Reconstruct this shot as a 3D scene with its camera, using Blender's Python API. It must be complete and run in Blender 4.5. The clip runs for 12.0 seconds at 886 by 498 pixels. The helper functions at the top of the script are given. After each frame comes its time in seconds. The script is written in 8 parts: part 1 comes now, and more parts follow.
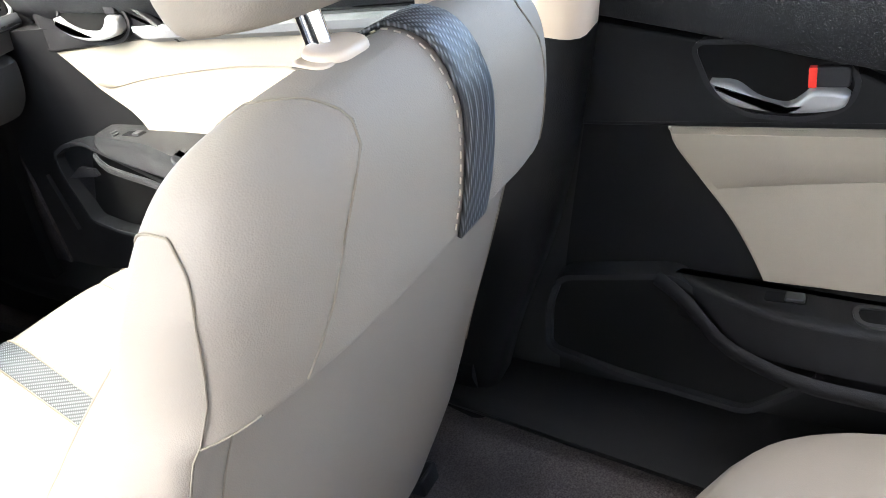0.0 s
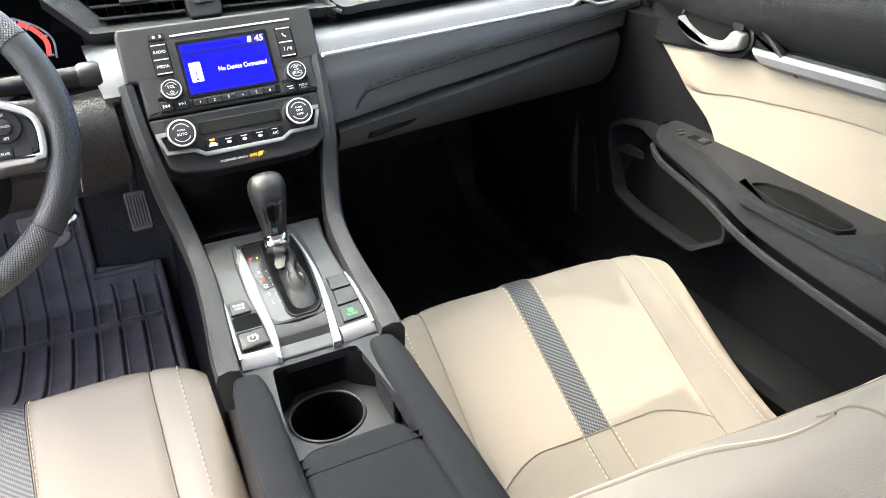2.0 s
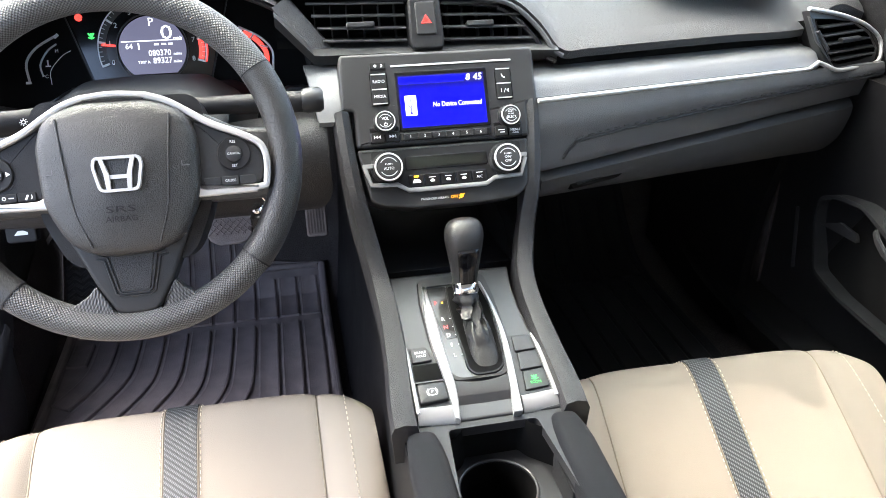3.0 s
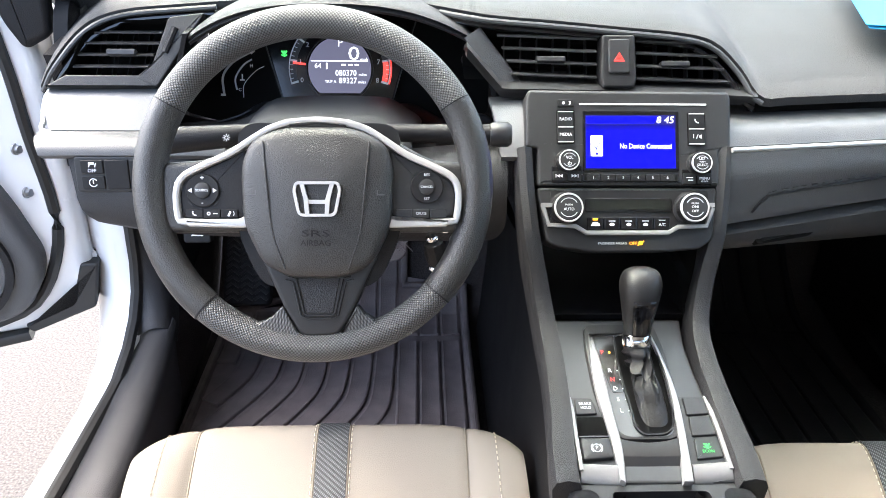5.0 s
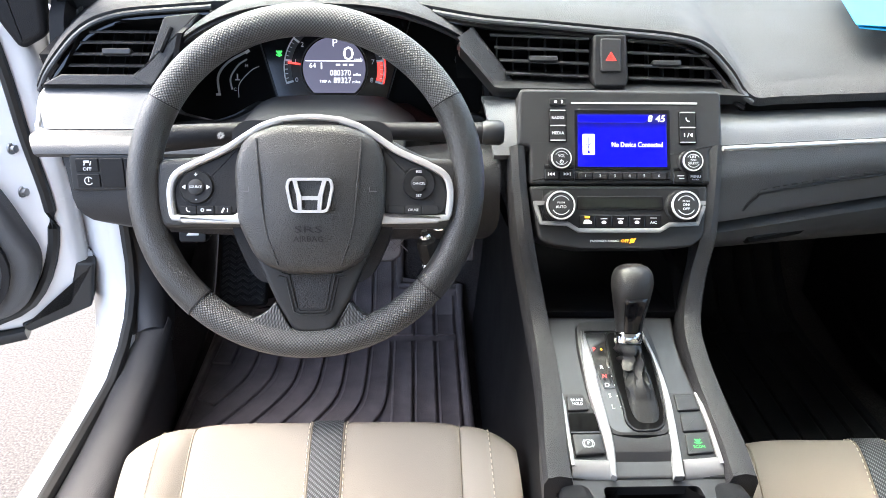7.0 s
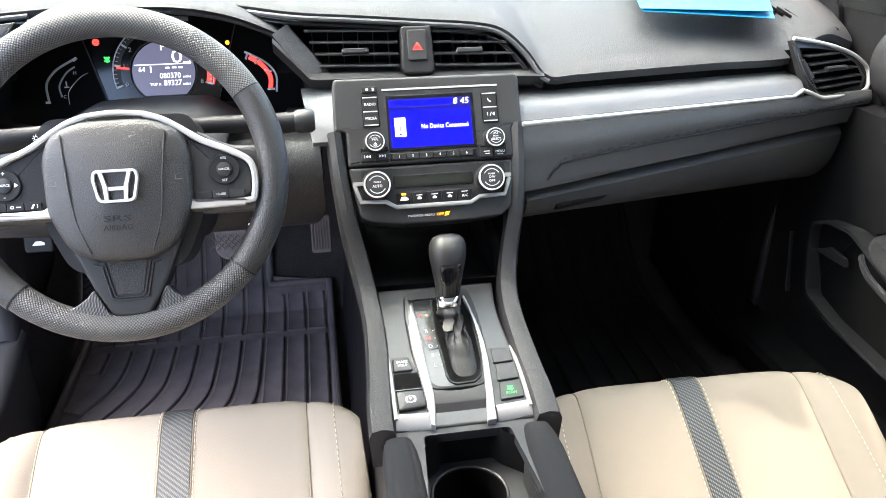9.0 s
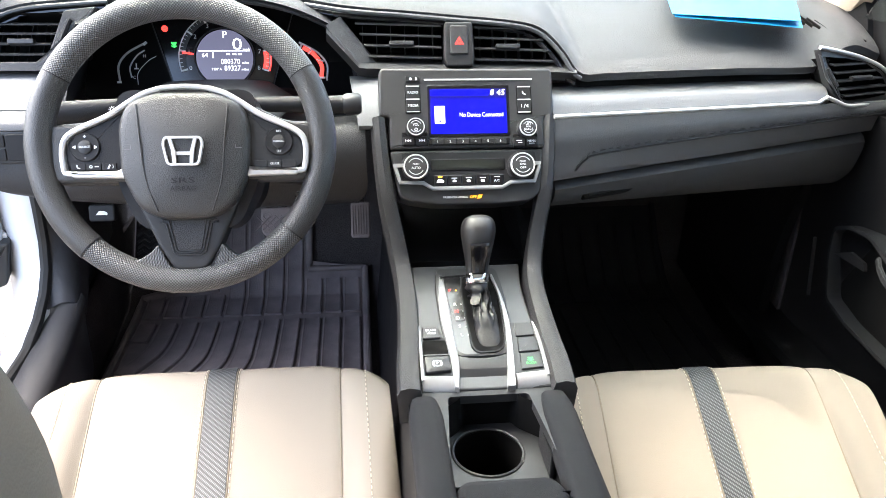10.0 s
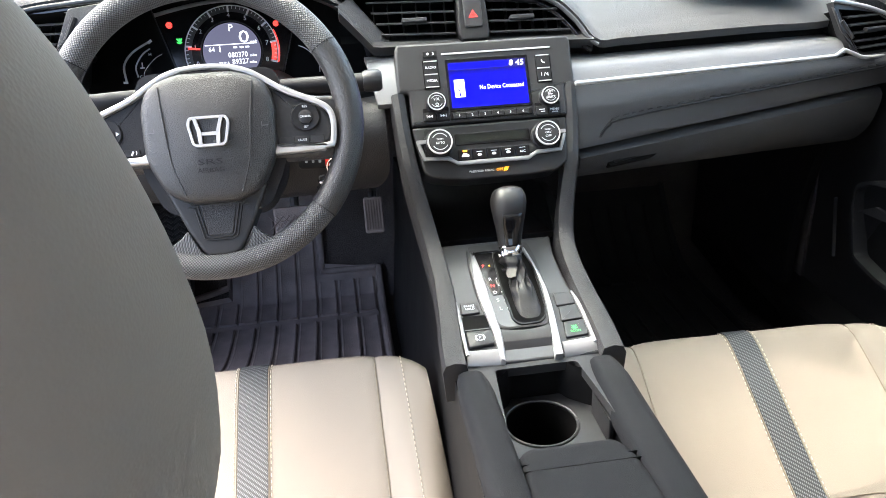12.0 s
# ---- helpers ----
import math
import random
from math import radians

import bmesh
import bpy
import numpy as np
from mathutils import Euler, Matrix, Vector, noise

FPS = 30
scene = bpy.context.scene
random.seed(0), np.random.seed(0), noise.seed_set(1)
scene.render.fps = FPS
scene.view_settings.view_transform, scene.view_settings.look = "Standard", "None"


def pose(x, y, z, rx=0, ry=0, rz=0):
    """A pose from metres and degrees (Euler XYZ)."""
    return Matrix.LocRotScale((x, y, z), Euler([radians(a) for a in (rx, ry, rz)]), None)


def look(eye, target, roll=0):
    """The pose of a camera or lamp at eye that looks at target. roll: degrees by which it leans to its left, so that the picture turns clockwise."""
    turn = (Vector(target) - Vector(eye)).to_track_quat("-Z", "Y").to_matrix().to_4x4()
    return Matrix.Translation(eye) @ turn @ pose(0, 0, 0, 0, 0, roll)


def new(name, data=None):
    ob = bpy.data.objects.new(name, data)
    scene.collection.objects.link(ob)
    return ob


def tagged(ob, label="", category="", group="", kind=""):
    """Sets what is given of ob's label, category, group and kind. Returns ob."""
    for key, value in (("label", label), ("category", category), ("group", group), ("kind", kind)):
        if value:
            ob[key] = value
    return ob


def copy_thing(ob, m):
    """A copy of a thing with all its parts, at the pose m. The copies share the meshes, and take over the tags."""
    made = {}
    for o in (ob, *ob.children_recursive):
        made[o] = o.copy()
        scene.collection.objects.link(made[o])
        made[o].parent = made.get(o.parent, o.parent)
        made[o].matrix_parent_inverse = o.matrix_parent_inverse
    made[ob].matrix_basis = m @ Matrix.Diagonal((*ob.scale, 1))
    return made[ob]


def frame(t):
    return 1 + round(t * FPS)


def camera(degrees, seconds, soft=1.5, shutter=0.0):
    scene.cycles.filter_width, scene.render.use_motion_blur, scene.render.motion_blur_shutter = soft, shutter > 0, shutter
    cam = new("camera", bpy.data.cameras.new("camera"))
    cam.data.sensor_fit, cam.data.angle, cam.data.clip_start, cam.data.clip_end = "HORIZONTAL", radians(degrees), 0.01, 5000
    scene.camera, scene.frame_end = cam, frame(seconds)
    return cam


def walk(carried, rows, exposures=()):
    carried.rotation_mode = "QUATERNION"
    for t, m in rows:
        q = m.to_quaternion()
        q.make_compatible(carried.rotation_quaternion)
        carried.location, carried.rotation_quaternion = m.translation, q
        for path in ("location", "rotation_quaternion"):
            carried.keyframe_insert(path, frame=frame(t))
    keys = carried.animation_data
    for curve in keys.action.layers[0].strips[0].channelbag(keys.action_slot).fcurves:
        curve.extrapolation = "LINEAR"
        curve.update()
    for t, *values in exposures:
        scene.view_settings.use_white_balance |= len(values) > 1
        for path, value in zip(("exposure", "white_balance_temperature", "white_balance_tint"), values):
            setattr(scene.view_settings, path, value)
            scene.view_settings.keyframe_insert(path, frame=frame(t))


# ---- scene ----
cam = camera(60.9, 12.0, soft=0.65)
PATH = [
    (0, (-0.032, -1.067, 0.991), (1.423, -0.103, 0.014), -11.5),
    (0.5, (-0.046, -1.051, 1.02), (1.177, 0.193, 0.043), -11.9),
    (1, (-0.068, -1.022, 1.048), (0.938, 0.418, 0.092), -9.9),
    (1.5, (-0.102, -0.994, 1.08), (0.726, 0.564, 0.14), -6.8),
    (2, (-0.127, -0.945, 1.102), (0.545, 0.677, 0.145), -3.9),
    (2.5, (-0.157, -0.881, 1.125), (0.361, 0.795, 0.166), -1.4),
    (3, (-0.184, -0.842, 1.144), (0.18, 0.883, 0.198), -0.2),
    (3.3, (-0.225, -0.821, 1.155), (0.075, 0.921, 0.221), 1.1),
    (3.5, (-0.226, -0.818, 1.16), (-0.003, 0.94, 0.233), 1.2),
    (3.7, (-0.231, -0.812, 1.162), (-0.042, 0.952, 0.239), 1.6),
    (5.3, (-0.248, -0.8, 1.158), (-0.201, 0.98, 0.249), 0.6),
    (5.5, (-0.248, -0.802, 1.156), (-0.206, 0.982, 0.251), 0.6),
    (6, (-0.249, -0.802, 1.154), (-0.204, 0.982, 0.251), 0.6),
    (6.5, (-0.247, -0.804, 1.154), (-0.203, 0.98, 0.252), 0.7),
    (7, (-0.242, -0.809, 1.156), (-0.173, 0.973, 0.25), 0.9),
    (7.5, (-0.221, -0.823, 1.156), (-0.006, 0.952, 0.26), 1.2),
    (7.7, (-0.212, -0.829, 1.155), (0.057, 0.941, 0.264), 1.0),
    (9.3, (-0.133, -0.925, 1.153), (0.157, 0.844, 0.265), -0.5),
    (9.5, (-0.137, -0.948, 1.149), (0.098, 0.832, 0.267), -0.2),
    (10, (-0.145, -0.978, 1.147), (0.06, 0.814, 0.283), 1.1),
    (10.5, (-0.137, -0.976, 1.149), (0.059, 0.822, 0.297), -0.2),
    (11, (-0.136, -0.973, 1.149), (0.065, 0.825, 0.296), -0.6),
    (11.5, (-0.137, -0.968, 1.131), (0.053, 0.846, 0.309), -2.0),
    (12, (-0.201, -0.971, 1.088), (0.033, 0.836, 0.262), -2.6),
]
walk(cam, [(t, look(eye, target, roll)) for t, eye, target, roll in PATH], exposures=[(0, 5.12, 6500, 7), (0.6, 4.74, 6500, 7), (1.2, 4.29, 6500, 7), (3.5, 4.09, 6500, 7), (5.5, 3.98, 6500, 7), (7.0, 3.97, 6500, 7), (9.5, 4.19, 6500, 7), (11.2, 4.19, 6500, 7), (12, 4.04, 6500, 7)])

# ---- light ----
world = bpy.data.worlds.new("world")
scene.world = world
world.use_nodes = True
wn = world.node_tree.nodes
sky = wn.new("ShaderNodeTexSky")
sky.sky_type = "NISHITA"
sky.sun_disc = False
sky.sun_elevation, sky.sun_rotation = radians(59), radians(-49)
sky.air_density, sky.dust_density, sky.ozone_density = 0.85, 5.0, 0.8
wn["Background"].inputs["Strength"].default_value = 0.12
world.node_tree.links.new(sky.outputs[0], wn["Background"].inputs["Color"])
sun_data = bpy.data.lights.new("sun", "SUN")
sun_data.energy, sun_data.angle, sun_data.color = 0.5, radians(80), (1.0, 0.97, 0.93)
sun = new("sun", sun_data)
sun.matrix_basis = look((-2.1, 1.8, 4.6), (0, 0, 0))


# ---- materials ----
def mat(name, color, rough=0.5, metal=0.0, grain=0.0, grain_scale=900.0, spots=0.12, spot_scale=14.0, kind="noise", coat=0.0,
        emit=None, power=0.0, fleck=0.0, spec=0.5):
    """A procedural surface: colour with slow stains and fine grain, bump at the grain's size."""
    m = bpy.data.materials.new(name)
    m.use_nodes = True
    nt = m.node_tree
    n, l = nt.nodes, nt.links
    b = n["Principled BSDF"]
    b.inputs["Roughness"].default_value = rough
    b.inputs["Metallic"].default_value = metal
    b.inputs["Coat Weight"].default_value = coat
    b.inputs["Specular IOR Level"].default_value = spec
    tc = n.new("ShaderNodeTexCoord")
    slow = n.new("ShaderNodeTexNoise")
    slow.inputs["Scale"].default_value, slow.inputs["Detail"].default_value = spot_scale, 5
    l.new(tc.outputs["Object"], slow.inputs["Vector"])
    ramp = n.new("ShaderNodeMix")
    ramp.data_type = "RGBA"
    c = [*color, 1.0]
    ramp.inputs["A"].default_value = [v * (1 - spots) for v in color] + [1]
    ramp.inputs["B"].default_value = [min(1, v * (1 + spots)) for v in color] + [1]
    l.new(slow.outputs["Fac"], ramp.inputs["Factor"])
    out = ramp.outputs["Result"]
    if kind in ("voronoi", "dots"):
        fine = n.new("ShaderNodeTexVoronoi")
        fine.inputs["Randomness"].default_value = 0.0 if kind == "dots" else 1.0
        fine.inputs["Scale"].default_value = grain_scale
        fine_out = fine.outputs["Distance"]
    else:
        fine = n.new("ShaderNodeTexNoise")
        fine.inputs["Scale"].default_value, fine.inputs["Detail"].default_value = grain_scale, 3
        fine_out = fine.outputs["Fac"]
    l.new(tc.outputs["Object"], fine.inputs["Vector"])
    if fleck:
        mx = n.new("ShaderNodeMix")
        mx.data_type, mx.blend_type = "RGBA", "MULTIPLY"
        mx.inputs["Factor"].default_value = fleck
        cr = n.new("ShaderNodeValToRGB")
        cr.color_ramp.elements[0].position, cr.color_ramp.elements[1].position = 0.3, 0.7
        l.new(fine_out, cr.inputs["Fac"])
        l.new(out, mx.inputs["A"])
        l.new(cr.outputs["Color"], mx.inputs["B"])
        out = mx.outputs["Result"]
    l.new(out, b.inputs["Base Color"])
    if grain:
        bump = n.new("ShaderNodeBump")
        bump.inputs["Strength"].default_value, bump.inputs["Distance"].default_value = grain, 0.0012
        l.new(fine_out, bump.inputs["Height"])
        l.new(bump.outputs["Normal"], b.inputs["Normal"])
    rr = n.new("ShaderNodeMapRange")
    rr.inputs["To Min"].default_value, rr.inputs["To Max"].default_value = max(0.02, rough - 0.07), min(1, rough + 0.07)
    l.new(slow.outputs["Fac"], rr.inputs["Value"])
    l.new(rr.outputs["Result"], b.inputs["Roughness"])
    if emit:
        b.inputs["Emission Color"].default_value = [*emit, 1]
        b.inputs["Emission Strength"].default_value = power
    return m


def glass(name, tint):
    m = bpy.data.materials.new(name)
    m.use_nodes = True
    b = m.node_tree.nodes["Principled BSDF"]
    b.inputs["Base Color"].default_value = [*tint, 1]
    b.inputs["Transmission Weight"].default_value, b.inputs["Roughness"].default_value, b.inputs["IOR"].default_value = 1.0, 0.02, 1.45
    return m


def weave(name, dark, light, scale, turn, rough=0.45, metal=0.0, axis=(1, 1, 1)):
    """Two crossed sets of threads."""
    m = bpy.data.materials.new(name)
    m.use_nodes = True
    n, l = m.node_tree.nodes, m.node_tree.links
    b = n["Principled BSDF"]
    b.inputs["Roughness"].default_value, b.inputs["Metallic"].default_value = rough, metal
    tc, mp = n.new("ShaderNodeTexCoord"), n.new("ShaderNodeMapping")
    mp.inputs["Rotation"].default_value, mp.inputs["Scale"].default_value = turn, axis
    l.new(tc.outputs["Object"], mp.inputs["Vector"])
    w1, w2 = n.new("ShaderNodeTexWave"), n.new("ShaderNodeTexWave")
    w1.bands_direction, w2.bands_direction = "X", "Y"
    for w, k in ((w1, 1.0), (w2, 0.45)):
        w.inputs["Scale"].default_value = scale * k
        w.inputs["Distortion"].default_value = 0.3
        l.new(mp.outputs[0], w.inputs["Vector"])
    mul = n.new("ShaderNodeMath")
    mul.operation = "MULTIPLY"
    l.new(w1.outputs["Fac"], mul.inputs[0])
    l.new(w2.outputs["Fac"], mul.inputs[1])
    mx = n.new("ShaderNodeMix")
    mx.data_type = "RGBA"
    mx.inputs["A"].default_value, mx.inputs["B"].default_value = [*dark, 1], [*light, 1]
    l.new(mul.outputs[0], mx.inputs["Factor"])
    l.new(mx.outputs["Result"], b.inputs["Base Color"])
    bump = n.new("ShaderNodeBump")
    bump.inputs["Strength"].default_value, bump.inputs["Distance"].default_value = 0.5, 0.0008
    l.new(mul.outputs[0], bump.inputs["Height"])
    l.new(bump.outputs["Normal"], b.inputs["Normal"])
    return m


def dotted(name, dark, light, scale):
    """Raised dots in a lattice turned by 45 degrees, laid out on the map of the mesh."""
    m = bpy.data.materials.new(name)
    m.use_nodes = True
    n, l = m.node_tree.nodes, m.node_tree.links
    b = n["Principled BSDF"]
    b.inputs["Roughness"].default_value = 0.42
    tc, mp, v = n.new("ShaderNodeTexCoord"), n.new("ShaderNodeMapping"), n.new("ShaderNodeTexVoronoi")
    mp.inputs["Rotation"].default_value = (0, 0, radians(45))
    v.voronoi_dimensions = "2D"
    v.inputs["Scale"].default_value, v.inputs["Randomness"].default_value = scale, 0.0
    l.new(tc.outputs["UV"], mp.inputs["Vector"])
    l.new(mp.outputs[0], v.inputs["Vector"])
    r = n.new("ShaderNodeMapRange")
    r.inputs["From Min"].default_value, r.inputs["From Max"].default_value = 0.22, 0.56
    r.inputs["To Min"].default_value, r.inputs["To Max"].default_value = 1.0, 0.0
    l.new(v.outputs["Distance"], r.inputs["Value"])
    mx = n.new("ShaderNodeMix")
    mx.data_type = "RGBA"
    mx.inputs["A"].default_value, mx.inputs["B"].default_value = [*dark, 1], [*light, 1]
    l.new(r.outputs["Result"], mx.inputs["Factor"])
    l.new(mx.outputs["Result"], b.inputs["Base Color"])
    bump = n.new("ShaderNodeBump")
    bump.inputs["Strength"].default_value, bump.inputs["Distance"].default_value = 0.7, 0.0008
    l.new(r.outputs["Result"], bump.inputs["Height"])
    l.new(bump.outputs["Normal"], b.inputs["Normal"])
    return m


DASH = mat("dash_grain", (0.042, 0.043, 0.045), 0.58, grain=0.45, grain_scale=850, kind="voronoi", spec=0.22)
DASH2 = mat("dash_lower_grain", (0.064, 0.065, 0.068), 0.48, grain=0.28, grain_scale=1100, kind="voronoi", spec=0.42)
SIDE = mat("console_grain", (0.022, 0.0222, 0.0238), 0.46, grain=0.4, grain_scale=900, kind="voronoi", spec=0.34)
GLOVE = mat("glove_box_grain", (0.014, 0.0144, 0.0156), 0.56, grain=0.4, grain_scale=700, kind="voronoi", spec=0.18)
PLASTIC = mat("black_plastic", (0.011, 0.011, 0.0122), 0.5, grain=0.35, grain_scale=900, spec=0.24)
DEEP = mat("black_trim", (0.0062, 0.0062, 0.0068), 0.5, grain=0.35, grain_scale=900, spec=0.16)
SMOOTH = mat("grey_black_plastic", (0.018, 0.0184, 0.0196), 0.44, grain=0.14, grain_scale=1200, spec=0.4)
GLOSS = mat("piano_black", (0.006, 0.006, 0.007), 0.1, spots=0.05)
LENS = mat("smoked_lens", (0.008, 0.008, 0.009), 0.16, spots=0.05)
# near-black that paints the shade inside recesses; also the matt dial face
VOID = mat("black_and_recess_shade", (0.005, 0.005, 0.005), 0.9, spec=0.08)
SILVER = mat("satin_silver", (0.25, 0.252, 0.256), 0.36, metal=0.35, grain=0.12, grain_scale=1500, spots=0.04)
BAND = mat("fine_textured_silver", (0.12, 0.123, 0.128), 0.45, metal=0.4, grain=0.35, grain_scale=800, spots=0.05)
TRIM = mat("bright_satin_trim", (0.52, 0.515, 0.505), 0.34, metal=0.6, grain=0.1, grain_scale=1500, spots=0.03)
PLATE = mat("dark_satin_plate", (0.044, 0.045, 0.047), 0.4, metal=0.25, grain=0.1, grain_scale=1500, spots=0.04)
GATE = mat("satin_gate_grey", (0.085, 0.088, 0.092), 0.42, metal=0.3, grain=0.1, grain_scale=1500, spots=0.04)
CHROME = mat("bright_chrome", (0.82, 0.82, 0.83), 0.1, metal=1.0, spots=0.02)
BRIGHT = mat("bright_satin_edge", (0.64, 0.64, 0.64), 0.3, metal=0.5, spots=0.02)
BEIGE = mat("beige_leatherette", (0.240, 0.209, 0.174), 0.6, grain=0.12, grain_scale=900, kind="voronoi", spots=0.06, spot_scale=7, spec=0.2)
BEIGE_DOOR = mat("beige_vinyl", (0.245, 0.216, 0.174), 0.55, grain=0.2, grain_scale=800, kind="voronoi", spots=0.04, spec=0.25)
BEIGE_PLAST = mat("beige_plastic", (0.55, 0.45, 0.35), 0.4, grain=0.1, spots=0.04)
SEAM = mat("seam_fold", (0.19, 0.16, 0.122), 0.8)
THREAD = mat("cream_thread", (0.50, 0.43, 0.33), 0.6)
STRIPE = weave("carbon_weave", (0.012, 0.013, 0.015), (0.16, 0.17, 0.18), 140, (0, 0, radians(38)))
GRIP = dotted("perforated_grip", (0.009, 0.009, 0.009), (0.105, 0.105, 0.106), 400)
LEATHER = mat("wheel_leather", (0.035, 0.0345, 0.034), 0.36, grain=0.34, grain_scale=850, kind="voronoi", fleck=0.25)
KNOB = mat("knob_leather", (0.010, 0.010, 0.0105), 0.4, grain=0.25, grain_scale=1000, kind="voronoi", spec=0.45)
BOOT = mat("soft_black_leather", (0.006, 0.006, 0.0065), 0.46, grain=0.3, grain_scale=420, spec=0.4)
SILL = mat("sill_grain", (0.030, 0.030, 0.033), 0.48, grain=0.3, grain_scale=1000, kind="voronoi", spec=0.4)
ARM = mat("armrest_cloth", (0.0115, 0.0122, 0.0140), 0.78, grain=0.5, grain_scale=1400, spec=0.16)
CARPET = mat("black_carpet", (0.085, 0.075, 0.075), 0.95, grain=1.0, grain_scale=420, spots=0.5, fleck=0.6, spec=0.05)
# passenger mat: the footwell's shade is put into this darker rubber
BLACKRUBBER = mat("shaded_black_rubber", (0.022, 0.022, 0.023), 0.7, grain=0.4, grain_scale=400, spots=0.3, spot_scale=9, spec=0.15)
# driver mat: dusty, and lightened in place of light missing in the footwell
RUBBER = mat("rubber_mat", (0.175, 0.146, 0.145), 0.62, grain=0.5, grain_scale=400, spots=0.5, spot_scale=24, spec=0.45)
PAINT = mat("white_paint", (0.66, 0.665, 0.67), 0.25, coat=0.6, spots=0.01)
SEAL = mat("rubber_seal", (0.014, 0.014, 0.014), 0.5)
STEEL = mat("bare_steel", (0.45, 0.45, 0.45), 0.35, metal=0.9)
WHITE = mat("white_print", (0.75, 0.76, 0.78), 0.6, spots=0.02)
GREYPRINT = mat("grey_print", (0.10, 0.10, 0.10), 0.6, spots=0.02)
PAPER = mat("cyan_paper", (0.015, 0.28, 0.55), 0.45, spots=0.06, spot_scale=5)
HEADLINER = mat("headliner", (0.55, 0.53, 0.50), 0.9, grain=0.3, spots=0.04)
RED = mat("red_plastic", (0.65, 0.03, 0.02), 0.35)
BLUE = mat("lcd_blue", (0.0, 0.0, 0.02), 0.25, emit=(0.0, 0.0, 1.0), power=0.19)
NAVY = mat("lcd_dark", (0.0, 0.0, 0.02), 0.25, emit=(0.012, 0.012, 0.12), power=0.16)
LCDW = mat("lcd_white", (0.5, 0.5, 0.5), 0.4, emit=(0.85, 0.88, 1.0), power=0.15)
LCDG = mat("lcd_cluster", (0.03, 0.03, 0.04), 0.25, emit=(0.10, 0.10, 0.16), power=0.11)
LCDG2 = mat("grey_scale", (0.52, 0.53, 0.55), 0.5, spots=0.02)
DIALGREY = mat("dial_grey", (0.035, 0.035, 0.038), 0.5, spots=0.02)
AMBER = mat("amber_lamp", (0.5, 0.2, 0.0), 0.4, emit=(1.0, 0.36, 0.02), power=0.26)
REDLAMP = mat("red_lamp", (0.4, 0.02, 0.02), 0.4, emit=(1.0, 0.05, 0.04), power=0.17)
GREENLAMP = mat("green_lamp", (0.02, 0.3, 0.05), 0.4, emit=(0.06, 0.75, 0.12), power=0.13)
DIMLCD = mat("dim_lcd", (0.012, 0.014, 0.012), 0.15, spots=0.03)
# tint added to an unseen left rear window to dim the light through it
DIMGLASS = glass("dimming_glass", (0.72, 0.73, 0.72))
CLEAR = glass("clear_glass", (0.95, 0.97, 0.96))
GREENGLASS = glass("green_tinted_glass", (0.76, 0.84, 0.80))
DARKGLASS = glass("tinted_glass", (0.62, 0.63, 0.63))
ASPHALT = mat("light_asphalt", (0.082, 0.075, 0.072), 0.95, grain=1.0, grain_scale=190, spots=0.15, spot_scale=3, fleck=0.7)


# ---- mesh helpers ----
def frame_of(o, u, v, n):
    m = Matrix.Identity(4)
    for k, c in enumerate((u, v, n, o)):
        for r in range(3):
            m[r][k] = c[r]
    return m


def link(name, me, material, parent=None, label=""):
    ob = new(name, me)
    me.materials.append(material)
    if parent is not None:
        ob.parent = parent
        if parent.type == "EMPTY":
            ob.matrix_parent_inverse = parent.matrix_basis.inverted()
    if label:
        ob["label"] = label
    return ob


def part(name, bm, material, parent=None, label="", smooth=True):
    me = bpy.data.meshes.new(name)
    bmesh.ops.remove_doubles(bm, verts=bm.verts, dist=1e-6)
    bmesh.ops.recalc_face_normals(bm, faces=bm.faces)
    bm.to_mesh(me)
    bm.free()
    if smooth:
        me.polygons.foreach_set("use_smooth", [True] * len(me.polygons))
        me.set_sharp_from_angle(angle=radians(38))
    return link(name, me, material, parent, label)


def thing(name, at, label, category, group="", kind=""):
    ob = new(name)
    ob.matrix_basis = Matrix.Translation(at)
    ob.empty_display_size = 0.05
    return tagged(ob, label, category, group, kind)


def curve(pts, n):
    """n points on a smooth curve through pts."""
    p = np.array(pts, float)
    if len(p) == 2:
        t = np.linspace(0, 1, n)[:, None]
        return p[0] * (1 - t) + p[1] * t
    q = np.vstack([2 * p[0] - p[1], p, 2 * p[-1] - p[-2]])
    d = np.r_[0, np.cumsum(np.linalg.norm(np.diff(p, axis=0), axis=1))]
    out = []
    for s in np.linspace(0, d[-1], n):
        i = min(max(int(np.searchsorted(d, s, "right")) - 1, 0), len(p) - 2)
        t = (s - d[i]) / max(d[i + 1] - d[i], 1e-9)
        a, b, c, e = q[i], q[i + 1], q[i + 2], q[i + 3]
        out.append(0.5 * (2 * b + (c - a) * t + (2 * a - 5 * b + 4 * c - e) * t * t + (3 * b - a - 3 * c + e) * t ** 3))
    return np.array(out)


def grid(bm, rows, close_u=False, close_v=False, caps=False):
    """Quads through rows of points."""
    vs = [[bm.verts.new(p) for p in r] for r in rows]
    nr, nc = len(vs), len(vs[0])
    for i in range(nr if close_v else nr - 1):
        for j in range(nc if close_u else nc - 1):
            q = [vs[i][j], vs[i][(j + 1) % nc], vs[(i + 1) % nr][(j + 1) % nc], vs[(i + 1) % nr][j]]
            if len(set(q)) == 4:
                bm.faces.new(q)
    if caps:
        for r in (vs[0], vs[-1]):
            bm.faces.new(r)
    return vs


